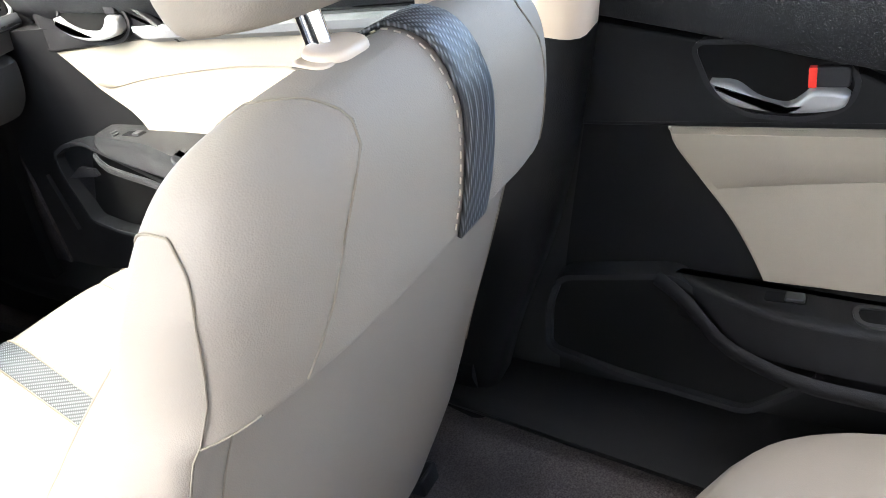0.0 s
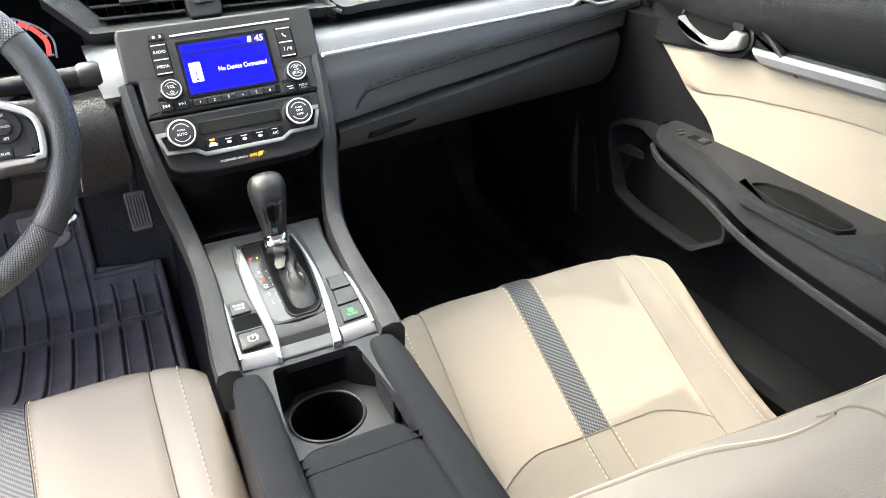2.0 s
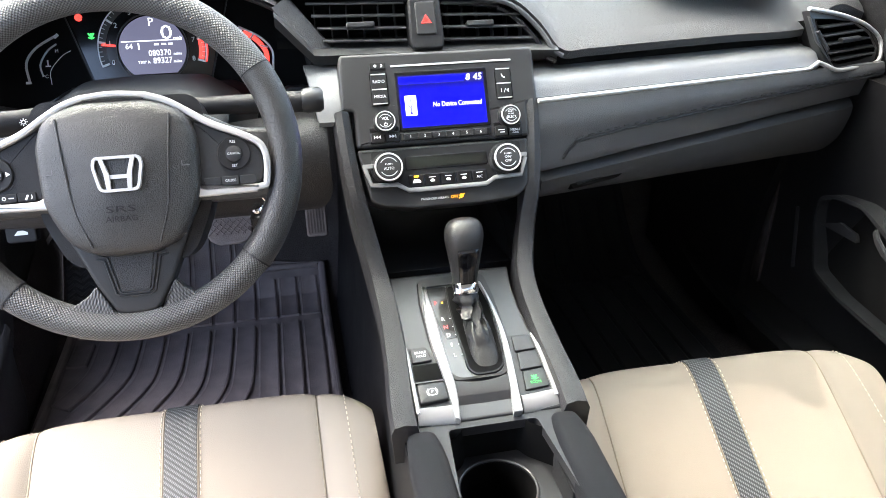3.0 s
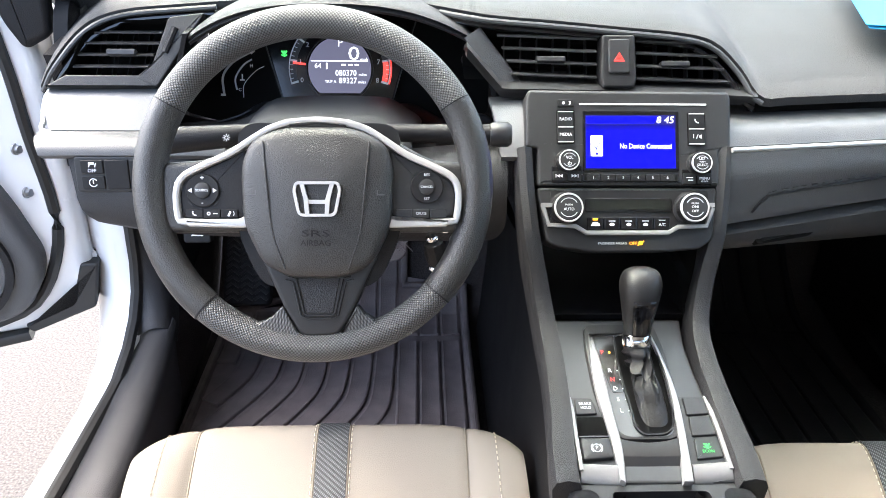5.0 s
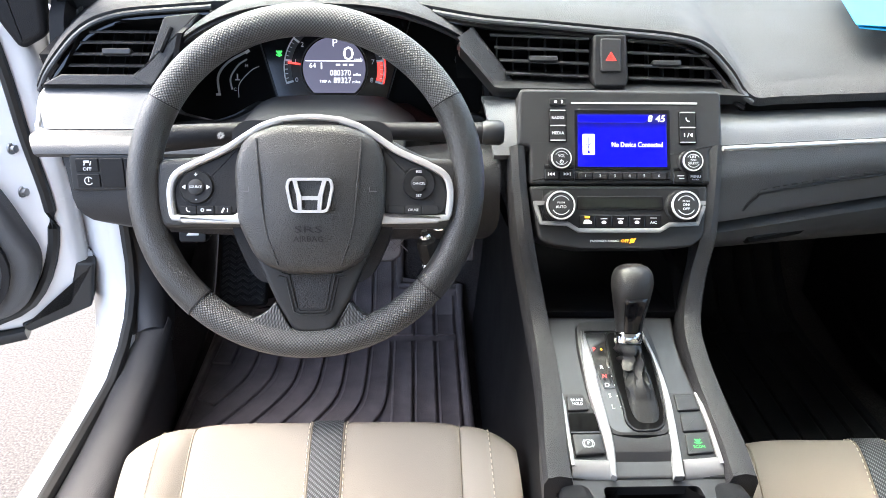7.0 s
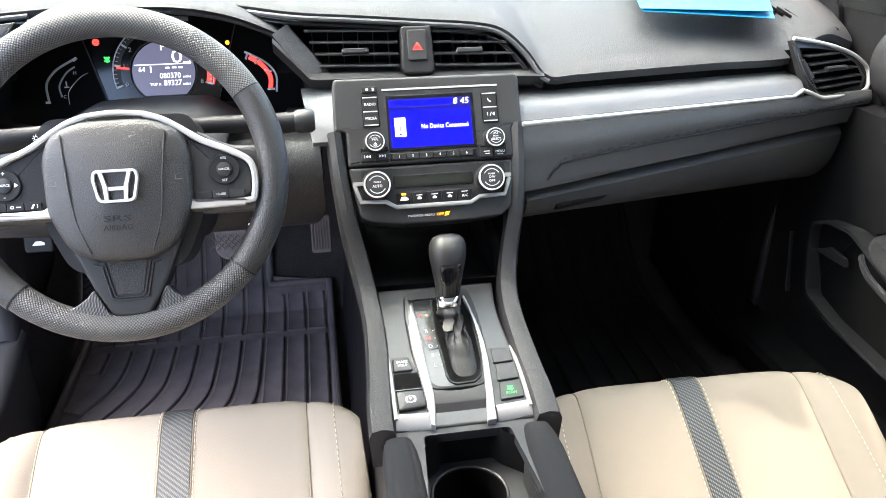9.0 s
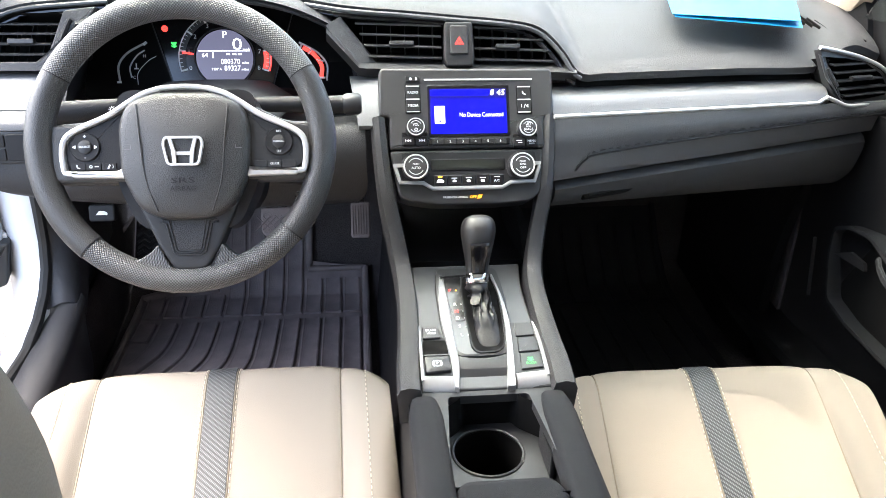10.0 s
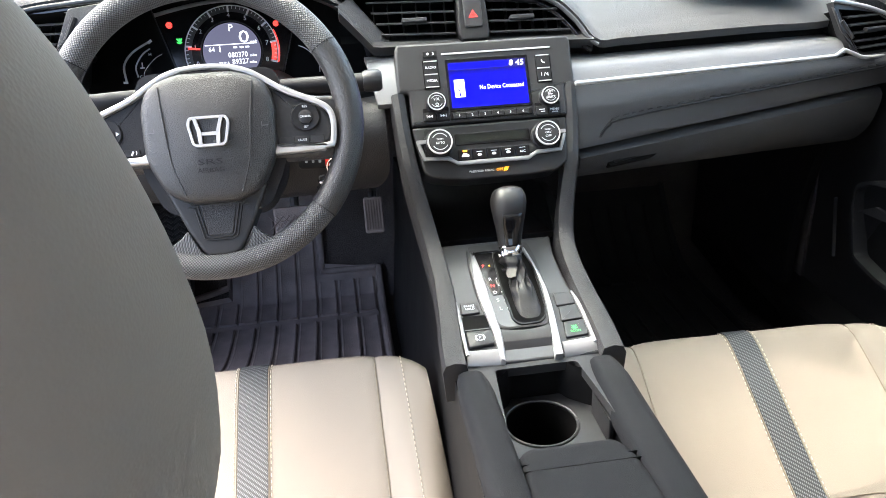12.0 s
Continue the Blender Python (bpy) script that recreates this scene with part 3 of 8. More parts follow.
# scuff plate and kick panel by the right footwell
rows = loft([[(0.70, 0.62, 0.24), (0.70, 0.40, 0.22), (0.70, 0.0, 0.22), (0.70, -0.62, 0.22)], [(0.66, 0.62, 0.36), (0.655, 0.42, 0.33), (0.65, 0.0, 0.33), (0.65, -0.62, 0.33)],
             [(0.69, 0.62, 0.50), (0.70, 0.40, 0.36), (0.70, 0.0, 0.35), (0.70, -0.62, 0.35)]], 24, 10)
sheet("baseboard", rows, 0.03, (1, 0, 0), DEEP, label="black plastic sill cover by the footwell", kind="structure", category="sill")
rows = loft([[(0.66, 0.30, 0.25), (0.655, 0.45, 0.25), (0.64, 0.66, 0.30)], [(0.69, 0.33, 0.5), (0.68, 0.45, 0.5), (0.66, 0.70, 0.5)], [(0.72, 0.28, 0.80), (0.70, 0.45, 0.8), (0.68, 0.74, 0.8)]], 12, 12)
sheet("wall_kick_right", rows, 0.02, (1, 0, 0), DEEP, label="black kick panel beside the footwell", kind="structure", category="wall")


# ---- right rear door and the pillar before it ----
def door_rear():
    d = thing("rear_door_panel", (0.72, -1.1, 0.25), "black rear door panel with a beige vinyl insert", "door panel")
    M = frame_of((0.70, 0, 0), (0, -1, 0), (0, 0, 1), (-1, 0, 0))
    rows = loft([[(0.735, y, 0.20) for y in (-0.70, -1.0, -1.55)], [(0.72, y, 0.45) for y in (-0.74, -1.0, -1.55)], [(0.712, y, 0.68) for y in (-0.79, -1.0, -1.55)],
                 [(0.712, y, 0.82) for y in (-0.82, -1.0, -1.55)]], 20, 20)
    part("body", slab(rows, 0.05, (1, 0, 0)), DEEP, d, "black grained door skin")
    plate("upper_trim", rpoly([(0.795, 0.80), (0.79, 0.684), (1.55, 0.684), (1.55, 0.70), (1.10, 0.715), (1.04, 0.744), (0.92, 0.772)], 0.006), -0.02, 0.008, M, DEEP, d, bevel=0.004)
    top = curve([(0.706, -0.80, 0.800), (0.700, -0.92, 0.774), (0.698, -1.05, 0.742), (0.698, -1.20, 0.715), (0.698, -1.55, 0.70)], 26)
    rows = [[(x + dx, y, z + dz) for x, y, z in top] for dx, dz in ((0, 0), (-0.022, 0.008), (-0.032, 0.035), (-0.02, 0.09), (0.03, 0.14))]
    part("belt_pad", slab(rows, 0.02, (1, 0, 0)), GLOVE, d, "soft dark upper pad under the window")
    edge = [tuple(p) for p in curve([(0.8845, 0.6835), (0.890, 0.662), (0.9152, 0.6245), (0.9435, 0.583), (0.9639, 0.544), (0.980, 0.506)], 24)]
    plate("insert", edge + [(1.55, 0.495), (1.55, 0.682)], -0.01, 0.004, M, BEIGE_DOOR, d, "beige vinyl insert with a folded upper band", bevel=0.003)
    crease = [tuple(p) for p in curve([(1.55, 0.640), (1.20, 0.637), (1.08, 0.631), (1.0, 0.6235), (0.9236, 0.6139)], 16)]
    rows = [[(0.700 - w, -(u + 0.010 * f), vt * (1 - f) + vb * f) for (u, vb), vt in zip(crease, np.linspace(0.681, 0.6825, 16))] for f, w in ((0, 0.002), (0.06, 0.012), (0.5, 0.010), (0.95, 0.006), (1, 0.003))]
    rows = [[(x, y + (0.036 * (1 - f) if k == 15 else 0.028 * (1 - f) if k == 14 else 0), z) for k, (x, y, z) in enumerate(r)] for r, f in zip(rows, (0, 0.06, 0.5, 0.95, 1))]
    part("insert_band", slab(rows, 0.004, (1, 0, 0)), BEIGE_DOOR, d, "padded upper band of the insert")
    cup = rpoly([(0.912, 0.768), (0.9628, 0.767), (1.0326, 0.7513), (1.0510, 0.7332), (1.0440, 0.7080), (1.0132, 0.6970), (0.9593, 0.7010), (0.9283, 0.7250)], 0.012)
    # the cup's hollow is a flat plate coloured as dark as its shade
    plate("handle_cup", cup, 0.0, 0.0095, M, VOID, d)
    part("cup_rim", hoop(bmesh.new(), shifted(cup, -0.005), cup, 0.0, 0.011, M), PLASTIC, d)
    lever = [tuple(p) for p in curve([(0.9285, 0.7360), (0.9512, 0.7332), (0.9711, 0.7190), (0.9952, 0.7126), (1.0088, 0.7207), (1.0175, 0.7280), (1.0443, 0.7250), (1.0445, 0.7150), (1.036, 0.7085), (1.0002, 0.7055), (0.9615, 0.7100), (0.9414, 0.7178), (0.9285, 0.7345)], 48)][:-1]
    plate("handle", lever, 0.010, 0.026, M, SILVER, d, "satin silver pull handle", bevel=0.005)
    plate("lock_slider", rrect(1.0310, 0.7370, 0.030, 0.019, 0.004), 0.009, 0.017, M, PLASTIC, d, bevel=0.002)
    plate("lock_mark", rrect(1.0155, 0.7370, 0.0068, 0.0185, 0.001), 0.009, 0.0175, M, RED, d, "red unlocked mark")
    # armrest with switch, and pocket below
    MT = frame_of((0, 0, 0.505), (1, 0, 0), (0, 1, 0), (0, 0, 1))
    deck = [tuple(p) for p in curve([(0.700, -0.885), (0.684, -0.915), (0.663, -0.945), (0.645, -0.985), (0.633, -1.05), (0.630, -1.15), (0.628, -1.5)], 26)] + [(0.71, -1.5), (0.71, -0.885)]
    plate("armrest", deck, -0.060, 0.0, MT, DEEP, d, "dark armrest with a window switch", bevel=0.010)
    sw = plate("switch", rrect(0.672, -1.005, 0.017, 0.040, 0.003), -0.004, 0.0010, MT, VOID, d, "window switch recess with its shade painted near-black")
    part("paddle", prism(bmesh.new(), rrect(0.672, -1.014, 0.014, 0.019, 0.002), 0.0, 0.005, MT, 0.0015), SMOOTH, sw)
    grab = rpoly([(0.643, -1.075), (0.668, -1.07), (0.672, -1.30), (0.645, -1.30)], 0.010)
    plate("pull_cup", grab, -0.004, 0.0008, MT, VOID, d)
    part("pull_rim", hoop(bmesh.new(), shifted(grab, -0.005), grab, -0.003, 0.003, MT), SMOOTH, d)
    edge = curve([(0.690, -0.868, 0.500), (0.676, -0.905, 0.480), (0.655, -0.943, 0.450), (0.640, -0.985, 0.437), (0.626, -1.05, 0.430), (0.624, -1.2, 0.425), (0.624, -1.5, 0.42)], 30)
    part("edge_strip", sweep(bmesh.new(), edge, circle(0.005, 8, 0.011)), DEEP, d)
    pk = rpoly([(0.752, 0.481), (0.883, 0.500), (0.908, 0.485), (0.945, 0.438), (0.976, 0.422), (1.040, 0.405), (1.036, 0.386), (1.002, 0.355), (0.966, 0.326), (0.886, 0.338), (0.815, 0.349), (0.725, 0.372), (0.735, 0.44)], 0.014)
    # pocket depth is only painted: a flush plate in shade black
    plate("pocket", pk, -0.02, 0.002, M, VOID, d, "door pocket, its inner shade painted as a near-black plate")
    part("pocket_rim", hoop(bmesh.new(), shifted(pk, -0.008), pk, -0.02, 0.012, M), GLOVE, d, "raised dark pocket rim")
    plate("speaker_bulge", rpoly([(0.70, 0.30), (0.95, 0.24), (1.5, 0.24), (1.5, 0.20), (0.70, 0.20)], 0.03), -0.01, 0.02, M, PLASTIC, d, bevel=0.01)
    return d


door_rear()
pp = curve([(0.70, -0.56, 0.25), (0.695, -0.62, 0.42), (0.685, -0.70, 0.60), (0.68, -0.755, 0.80), (0.665, -0.78, 0.95), (0.60, -0.80, 1.30)], 22)
tagged(part("pillar_centre", sweep(bmesh.new(), pp, [(a * 1.0, b) for a, b in rrect(0, 0, 0.075, 0.13, 0.025, 3)], up=(0, 1, 0)), DEEP), "black lower trim of the middle pillar", "pillar", kind="structure")
pp = curve([(0.655, -0.785, 0.806), (0.645, -0.80, 0.90), (0.60, -0.81, 1.10), (0.55, -0.82, 1.31)], 14)
tagged(part("pillar_centre_upper", sweep(bmesh.new(), pp, rrect(0, 0, 0.075, 0.085, 0.02, 3), up=(0, 1, 0)), BEIGE_PLAST), "beige upper trim of the middle pillar", "pillar", kind="structure")
rows = loft([[(0.70, -0.5, 0.22), (0.70, -0.75, 0.20), (0.70, -1.3, 0.24)], [(0.64, -0.5, 0.30), (0.63, -0.75, 0.265), (0.60, -1.0, 0.26)], [(0.68, -0.5, 0.33), (0.70, -0.75, 0.30), (0.70, -1.3, 0.28)]], 18, 10)
sheet("baseboard_rear", rows, 0.03, (1, 0, 0), DEEP, label="black plastic rear sill cover", kind="structure", category="sill")


# unseen wall behind the driver seat and tinted rear glass, added to dim the cabin
rows = loft([[(-0.735, y, 0.20) for y in (-0.72, -1.1, -1.8)], [(-0.72, y, 0.5) for y in (-0.74, -1.1, -1.8)], [(-0.71, y, 0.95) for y in (-0.76, -1.1, -1.8)]], 12, 10)
sheet("wall_left_rear", rows, 0.05, (-1, 0, 0), PLASTIC, label="unseen black wall added at the left rear to shade the cabin", kind="structure", category="wall")
pp = curve([(-0.71, -0.70, 0.25), (-0.70, -0.76, 0.60), (-0.69, -0.80, 0.95), (-0.60, -0.82, 1.31)], 16)
tagged(part("pillar_centre_left", sweep(bmesh.new(), pp, rrect(0, 0, 0.08, 0.12, 0.025, 3), up=(0, 1, 0)), PLASTIC), "black trim of the left middle pillar", "pillar", kind="structure")
for s, nm in ((-1, "window_1"), (1, "window_2")):
    rows = [[(s * (0.70 - 0.10 * k), y, 0.955 + 0.34 * k) for y in (-0.87, -1.2, -1.72 + 0.15 * k)] for k in (0.0, 0.5, 1.0)]
    ob = sheet(nm, rows, 0.004, (s, 0, 0), CLEAR if s > 0 else DIMGLASS, label="clear rear side window" if s > 0 else "unseen rear side window, tinted to dim its light", kind="structure", category="window")
    ob.visible_shadow = False
# unseen rear pane; its tint is added to weaken light from behind
rows = [[(x, -1.72 + 0.10 * k - 0.35 * (1 - k), 0.96 + 0.33 * k) for x in (-0.62, 0.0, 0.62)] for k in (0.0, 0.5, 1.0)]
sheet("window_3", rows, 0.004, (0, -1, 0.5), DARKGLASS, label="unseen rear window, tinted to hold back light", kind="structure", category="window")
rows = [[(x, 0.66 - 0.82 * k - 0.10 * (x / 0.7) ** 2 * (1 - k), 0.985 + 0.33 * k - 0.03 * (x / 0.7) ** 2) for x in np.linspace(-0.70 + 0.12 * k, 0.70 - 0.12 * k, 9)] for k in (0.0, 0.25, 0.5, 0.75, 1.0)]
ob = sheet("window_4", rows, 0.005, (0, 0.4, 1), GREENGLASS, label="faintly green windscreen", kind="structure", category="window")
ob.visible_shadow = False
rows = [[(0.735 - 0.13 * k, y, 0.955 + 0.34 * k) for y in (-0.82, -0.4, 0.30 - 0.42 * k)] for k in (0.0, 0.5, 1.0)]
ob = sheet("window_5", rows, 0.004, (1, 0, 0), GREENGLASS, label="faintly green front side window", kind="structure", category="window")
ob.visible_shadow = False
rows = [[(0.735, y, z) for y in (-0.50, -0.85)] for z in (0.0, 0.5, 0.95)]
sheet("wall_right_gap", rows, 0.02, (1, 0, 0), SEAL, label="black door seal behind the middle pillar", kind="structure", category="wall")


# ---- left side: open doorway, sill, hinge pillar ----
rows = loft([[(-0.735, -1.2, 0.395), (-0.733, -0.4, 0.395), (-0.728, 0.0, 0.402), (-0.719, 0.2, 0.428), (-0.716, 0.30, 0.458)],
             [(-0.70, -1.2, 0.412), (-0.70, -0.4, 0.412), (-0.696, 0.0, 0.419), (-0.690, 0.2, 0.442), (-0.688, 0.30, 0.468)],
             [(-0.655, -1.2, 0.405), (-0.655, -0.4, 0.405), (-0.654, 0.0, 0.412), (-0.657, 0.2, 0.433), (-0.662, 0.30, 0.456)],
             [(-0.648, -1.2, 0.36), (-0.648, -0.4, 0.36), (-0.650, 0.0, 0.365), (-0.658, 0.2, 0.38), (-0.670, 0.30, 0.40)],
             [(-0.648, -1.2, 0.22), (-0.648, -0.4, 0.22), (-0.66, 0.0, 0.22), (-0.675, 0.2, 0.23), (-0.69, 0.34, 0.25)]], 28, 22)
sheet("baseboard_left", rows, 0.012, (-1, 0, -1), SILL, label="black grained door sill cover", kind="structure", category="sill")
rows = loft([[(-0.737, -1.2, 0.392), (-0.730, 0.0, 0.399), (-0.722, 0.20, 0.425), (-0.722, 0.305, 0.50), (-0.724, 0.333, 0.7), (-0.738, 0.36, 0.95)],
             [(-0.765, -1.2, 0.388), (-0.758, 0.0, 0.394), (-0.752, 0.20, 0.414), (-0.755, 0.297, 0.485), (-0.757, 0.322, 0.7), (-0.770, 0.35, 0.95)],
             [(-0.80, -1.2, 0.365), (-0.795, 0.0, 0.370), (-0.792, 0.22, 0.388), (-0.800, 0.33, 0.45), (-0.802, 0.36, 0.7), (-0.808, 0.39, 0.95)],
             [(-0.83, -1.2, 0.30), (-0.83, 0.0, 0.30), (-0.83, 0.26, 0.31), (-0.84, 0.41, 0.40), (-0.835, 0.45, 0.7), (-0.83, 0.45, 0.95)],
             [(-0.84, -1.2, 0.20), (-0.84, 0.0, 0.20), (-0.85, 0.3, 0.20), (-0.88, 0.55, 0.30), (-0.86, 0.6, 0.7), (-0.85, 0.6, 0.95)]], 46, 22)
sheet("wall_left_sill", rows, 0.01, (1, 0, -0.2), PAINT, label="white painted door sill and hinge pillar", kind="structure", category="car body")
seal = curve([(-0.737, -1.2, 0.402), (-0.730, 0.0, 0.410), (-0.722, 0.20, 0.436), (-0.719, 0.298, 0.51), (-0.719, 0.322, 0.62), (-0.721, 0.328, 0.74), (-0.73, 0.335, 0.85), (-0.738, 0.345, 0.97)], 40)
tagged(part("trim_seal", tube(seal, 0.010), SEAL), "black rubber seal round the doorway", "seal", kind="structure")
rows = loft([[(-0.735, 0.36, 0.44), (-0.72, 0.46, 0.40), (-0.70, 0.6, 0.36)], [(-0.735, 0.352, 0.62), (-0.71, 0.42, 0.62), (-0.69, 0.6, 0.6)], [(-0.73, 0.34, 0.85), (-0.71, 0.42, 0.85), (-0.69, 0.6, 0.85)]], 14, 12)
sheet("wall_kick_left", rows, 0.02, (-1, 0, 0), SILL, label="dark kick panel in the driver footwell", kind="structure", category="wall")
rows = loft([[(-0.714, 0.262, 0.452), (-0.690, 0.266, 0.463), (-0.668, 0.274, 0.456), (-0.660, 0.286, 0.425)], [(-0.713, 0.318, 0.56), (-0.698, 0.328, 0.56), (-0.680, 0.345, 0.54), (-0.673, 0.37, 0.48)],
             [(-0.713, 0.332, 0.78), (-0.698, 0.37, 0.78), (-0.688, 0.42, 0.75), (-0.683, 0.48, 0.70)]], 16, 16)
sheet("trim_kick", rows, 0.008, (-1, 0.2, 0), SILL, label="dark grained kick trim rising from the sill", kind="structure", category="trim")
rows = loft([[(-0.695, 0.34, 0.40), (-0.69, 0.30, 0.34), (-0.688, 0.20, 0.27), (-0.685, 0.1, 0.24)], [(-0.69, 0.45, 0.42), (-0.685, 0.42, 0.34), (-0.685, 0.38, 0.27), (-0.69, 0.36, 0.238)], [(-0.70, 0.68, 0.47), (-0.695, 0.66, 0.40), (-0.69, 0.62, 0.34), (-0.685, 0.60, 0.28)]], 14, 12)
sheet("wall_wheelhouse", rows, 0.015, (-0.5, 0.2, -1), CARPET, label="black carpet over the wheel arch", kind="structure", category="wall")
rows = [[(-0.706, y, z) for y in np.linspace(-0.62, 0.80, 12)] for z in (0.20, 0.30, 0.405)]
sheet("wall_footwell_left", rows, 0.01, (-1, 0, 0), CARPET, label="black carpet down the inside of the sill", kind="structure", category="wall")


def door_open():
    """The driver door stands open, seen along its hinge edge."""
    d = thing("driver_door", (-0.83, 0.30, 0.42), "white driver door standing open with black trim", "car door")
    a = radians(76)
    along, out = Vector((-math.sin(a), -math.cos(a), 0)), Vector((-math.cos(a), math.sin(a), 0))
    O = Vector((-0.800, 0.285, 0))
    M = frame_of(O, along, (0, 0, 1), -out)
    shell = rpoly([(-0.02, 0.54), (0.0, 0.485), (0.07, 0.455), (1.0, 0.40), (1.0, 0.98), (0.10, 1.0), (0.0, 1.0), (-0.015, 0.9)], 0.02)
    plate("shell", shell, -0.13, -0.012, M, PAINT, d, "white painted door shell", bevel=0.02)
    inner = rpoly([(0.040, 0.600), (0.048, 0.560), (0.080, 0.508), (0.15, 0.488), (1.0, 0.44), (1.0, 0.97), (0.19, 0.97), (0.12, 0.80), (0.070, 0.695)], 0.03)
    # lighter dash grain puts the daylight on this open door into its colour
    plate("inner_panel", inner, -0.02, 0.030, M, DASH2, d, "black grained inner panel, coloured lighter for the daylight on it", bevel=0.015)
    sp = [(0.175 + 0.085 * math.cos(t), 0.60 + 0.085 * math.sin(t)) for t in np.linspace(0, 2 * math.pi, 33)[:-1]]
    plate("speaker_grille", sp, 0.03, 0.036, M, DASH2, d, "round dark speaker grille", bevel=0.003)
    part("speaker_ring", hoop(bmesh.new(), scaled(sp, 1.12), sp, 0.028, 0.040, M), PLASTIC, d)
    seal2 = [M @ Vector((u, v, -0.008)) for u, v in curve([(0.9, 0.445), (0.30, 0.458), (0.12, 0.485), (0.057, 0.528), (0.020, 0.612), (0.015, 0.685), (0.025, 0.79), (0.030, 0.881), (0.042, 0.984), (0.055, 1.05)], 48)]
    part("seal", tube(seal2, 0.009), SEAL, d)
    low = [M @ Vector((u, v, -0.02)) for u, v in ((0.095, 0.448), (0.16, 0.440), (0.5, 0.425), (0.9, 0.415))]
    part("lower_strip", sweep(bmesh.new(), curve(low, 12), rrect(0, 0, 0.03, 0.018, 0.004, 2)), SEAL, d)
    plate("hinge_cover", rpoly([(-0.032, 0.567), (-0.014, 0.487), (0.090, 0.452), (0.100, 0.468), (0.020, 0.500), (-0.004, 0.570)], 0.006), -0.05, -0.008, M, SEAL, d, "black weather strip at the foot of the door", bevel=0.004)
    mir = rpoly([(-0.040, 0.935), (0.0, 0.915), (0.020, 0.955), (0.034, 1.02), (0.03, 1.12), (-0.02, 1.12), (-0.045, 1.02)], 0.012)
    plate("mirror_sail", mir, -0.03, 0.004, M, PLASTIC, d, "black mirror sail cover", bevel=0.01)
    for v in (0.565, 0.80):
        pth = [M @ Vector((0.03, v, -0.05)), M @ Vector((-0.03, v + 0.004, -0.06)), Vector((-0.775, 0.345, v + 0.01))]
        hb = part("hinge", sweep(bmesh.new(), curve(pth, 8), rrect(0, 0, 0.05, 0.016, 0.003, 2)), PAINT, d, "white painted hinge")
        part("pin", lathe(bmesh.new(), [(0.009, -0.03), (0.009, 0.03), (0.005, 0.034)], Matrix.Translation(pth[1]), 14), STEEL, hb)
    chk = [M @ Vector((0.055, 0.735, -0.035)), M @ Vector((0.0, 0.738, -0.04)), Vector((-0.735, 0.30, 0.748)), Vector((-0.70, 0.33, 0.752))]
    part("check_strap", sweep(bmesh.new(), curve(chk, 14), rrect(0, 0, 0.010, 0.020, 0.003, 2)), SEAL, d, "black door check strap")
    for v in (0.70, 0.77):
        q = M @ Vector((0.048, v, -0.012))
        part("bolt", lathe(bmesh.new(), [(0.009, 0), (0.009, 0.003), (0.006, 0.003), (0.006, 0.009), (0.0, 0.009)][:4], Matrix.Translation(q) @ Matrix.Rotation(a, 4, "Z") @ Matrix.Rotation(radians(90), 4, "X"), 12), STEEL, d)
    return d


door_open()
bm = bmesh.new()
for i in range(9):
    x = -0.738 + 0.0045 * i
    r = 0.030 if i % 2 else 0.023
    lathe(bm, [(r, 0), (r, 0.0025), (r * 0.9, 0.004)], frame_of((x, 0.312, 0.745), (0, 1, 0), (0, 0, 1), (1, 0, 0)), 18)
tagged(part("wiring_boot", bm, SEAL), "black ribbed rubber wiring gaiter in the door gap", "rubber boot")

for s, nm in ((-1, "wall_side_left"), (1, "wall_side_right")):
    rows = [[(s * 0.729, y, z) for y in (0.33, 0.6, 0.95)] for z in (0.20, 0.5, 0.93)]
    sheet(nm, rows, 0.006, (-s, 0, 0), CARPET, label="black carpet behind the kick panel", kind="structure", category="wall")
# dash ends and the screen-pillar feet close the corners beside the dashboard
for s, nm in ((-1, "wall_dash_end_left"), (1, "wall_dash_end_right")):
    o = 0.0 if s < 0 else 0.030
    rows = loft([[(s * (0.715 + o), 0.27 if s < 0 else 0.16, 0.70), (s * (0.715 + o), 0.40, 0.66), (s * 0.72, 0.72, 0.66)], [(s * (0.722 + o), 0.25 if s < 0 else 0.20, 0.82), (s * (0.722 + o), 0.42, 0.82), (s * 0.725, 0.74, 0.82)],
                 [(s * (0.725 + o), 0.22, 0.925), (s * (0.725 + o), 0.42, 0.955), (s * 0.73, 0.76, 0.96)]], 12, 10)
    sheet(nm, rows, 0.02, (s, 0, 0), PLASTIC, label="black end cover of the dashboard", kind="structure", category="trim")
    rows = loft([[(s * 0.735, 0.27, 0.90), (s * 0.735, 0.45, 0.94), (s * 0.735, 0.75, 0.97)], [(s * 0.735, 0.30, 0.97), (s * 0.728, 0.45, 1.00), (s * 0.715, 0.72, 1.0)],
                 [(s * 0.722, 0.36, 1.04), (s * 0.705, 0.42, 1.06), (s * 0.69, 0.55, 1.04)]], 12, 10)
    sheet("trim_corner", rows, 0.02, (s, 0, 0), DEEP, label="grained corner trim at the foot of the screen pillar", kind="structure", category="trim")


# ---- dashboard ----
dash = thing("dashboard", (0.0, 0.2, 0.7), "dark grey grained dashboard with satin silver trim and air vents", "dashboard")

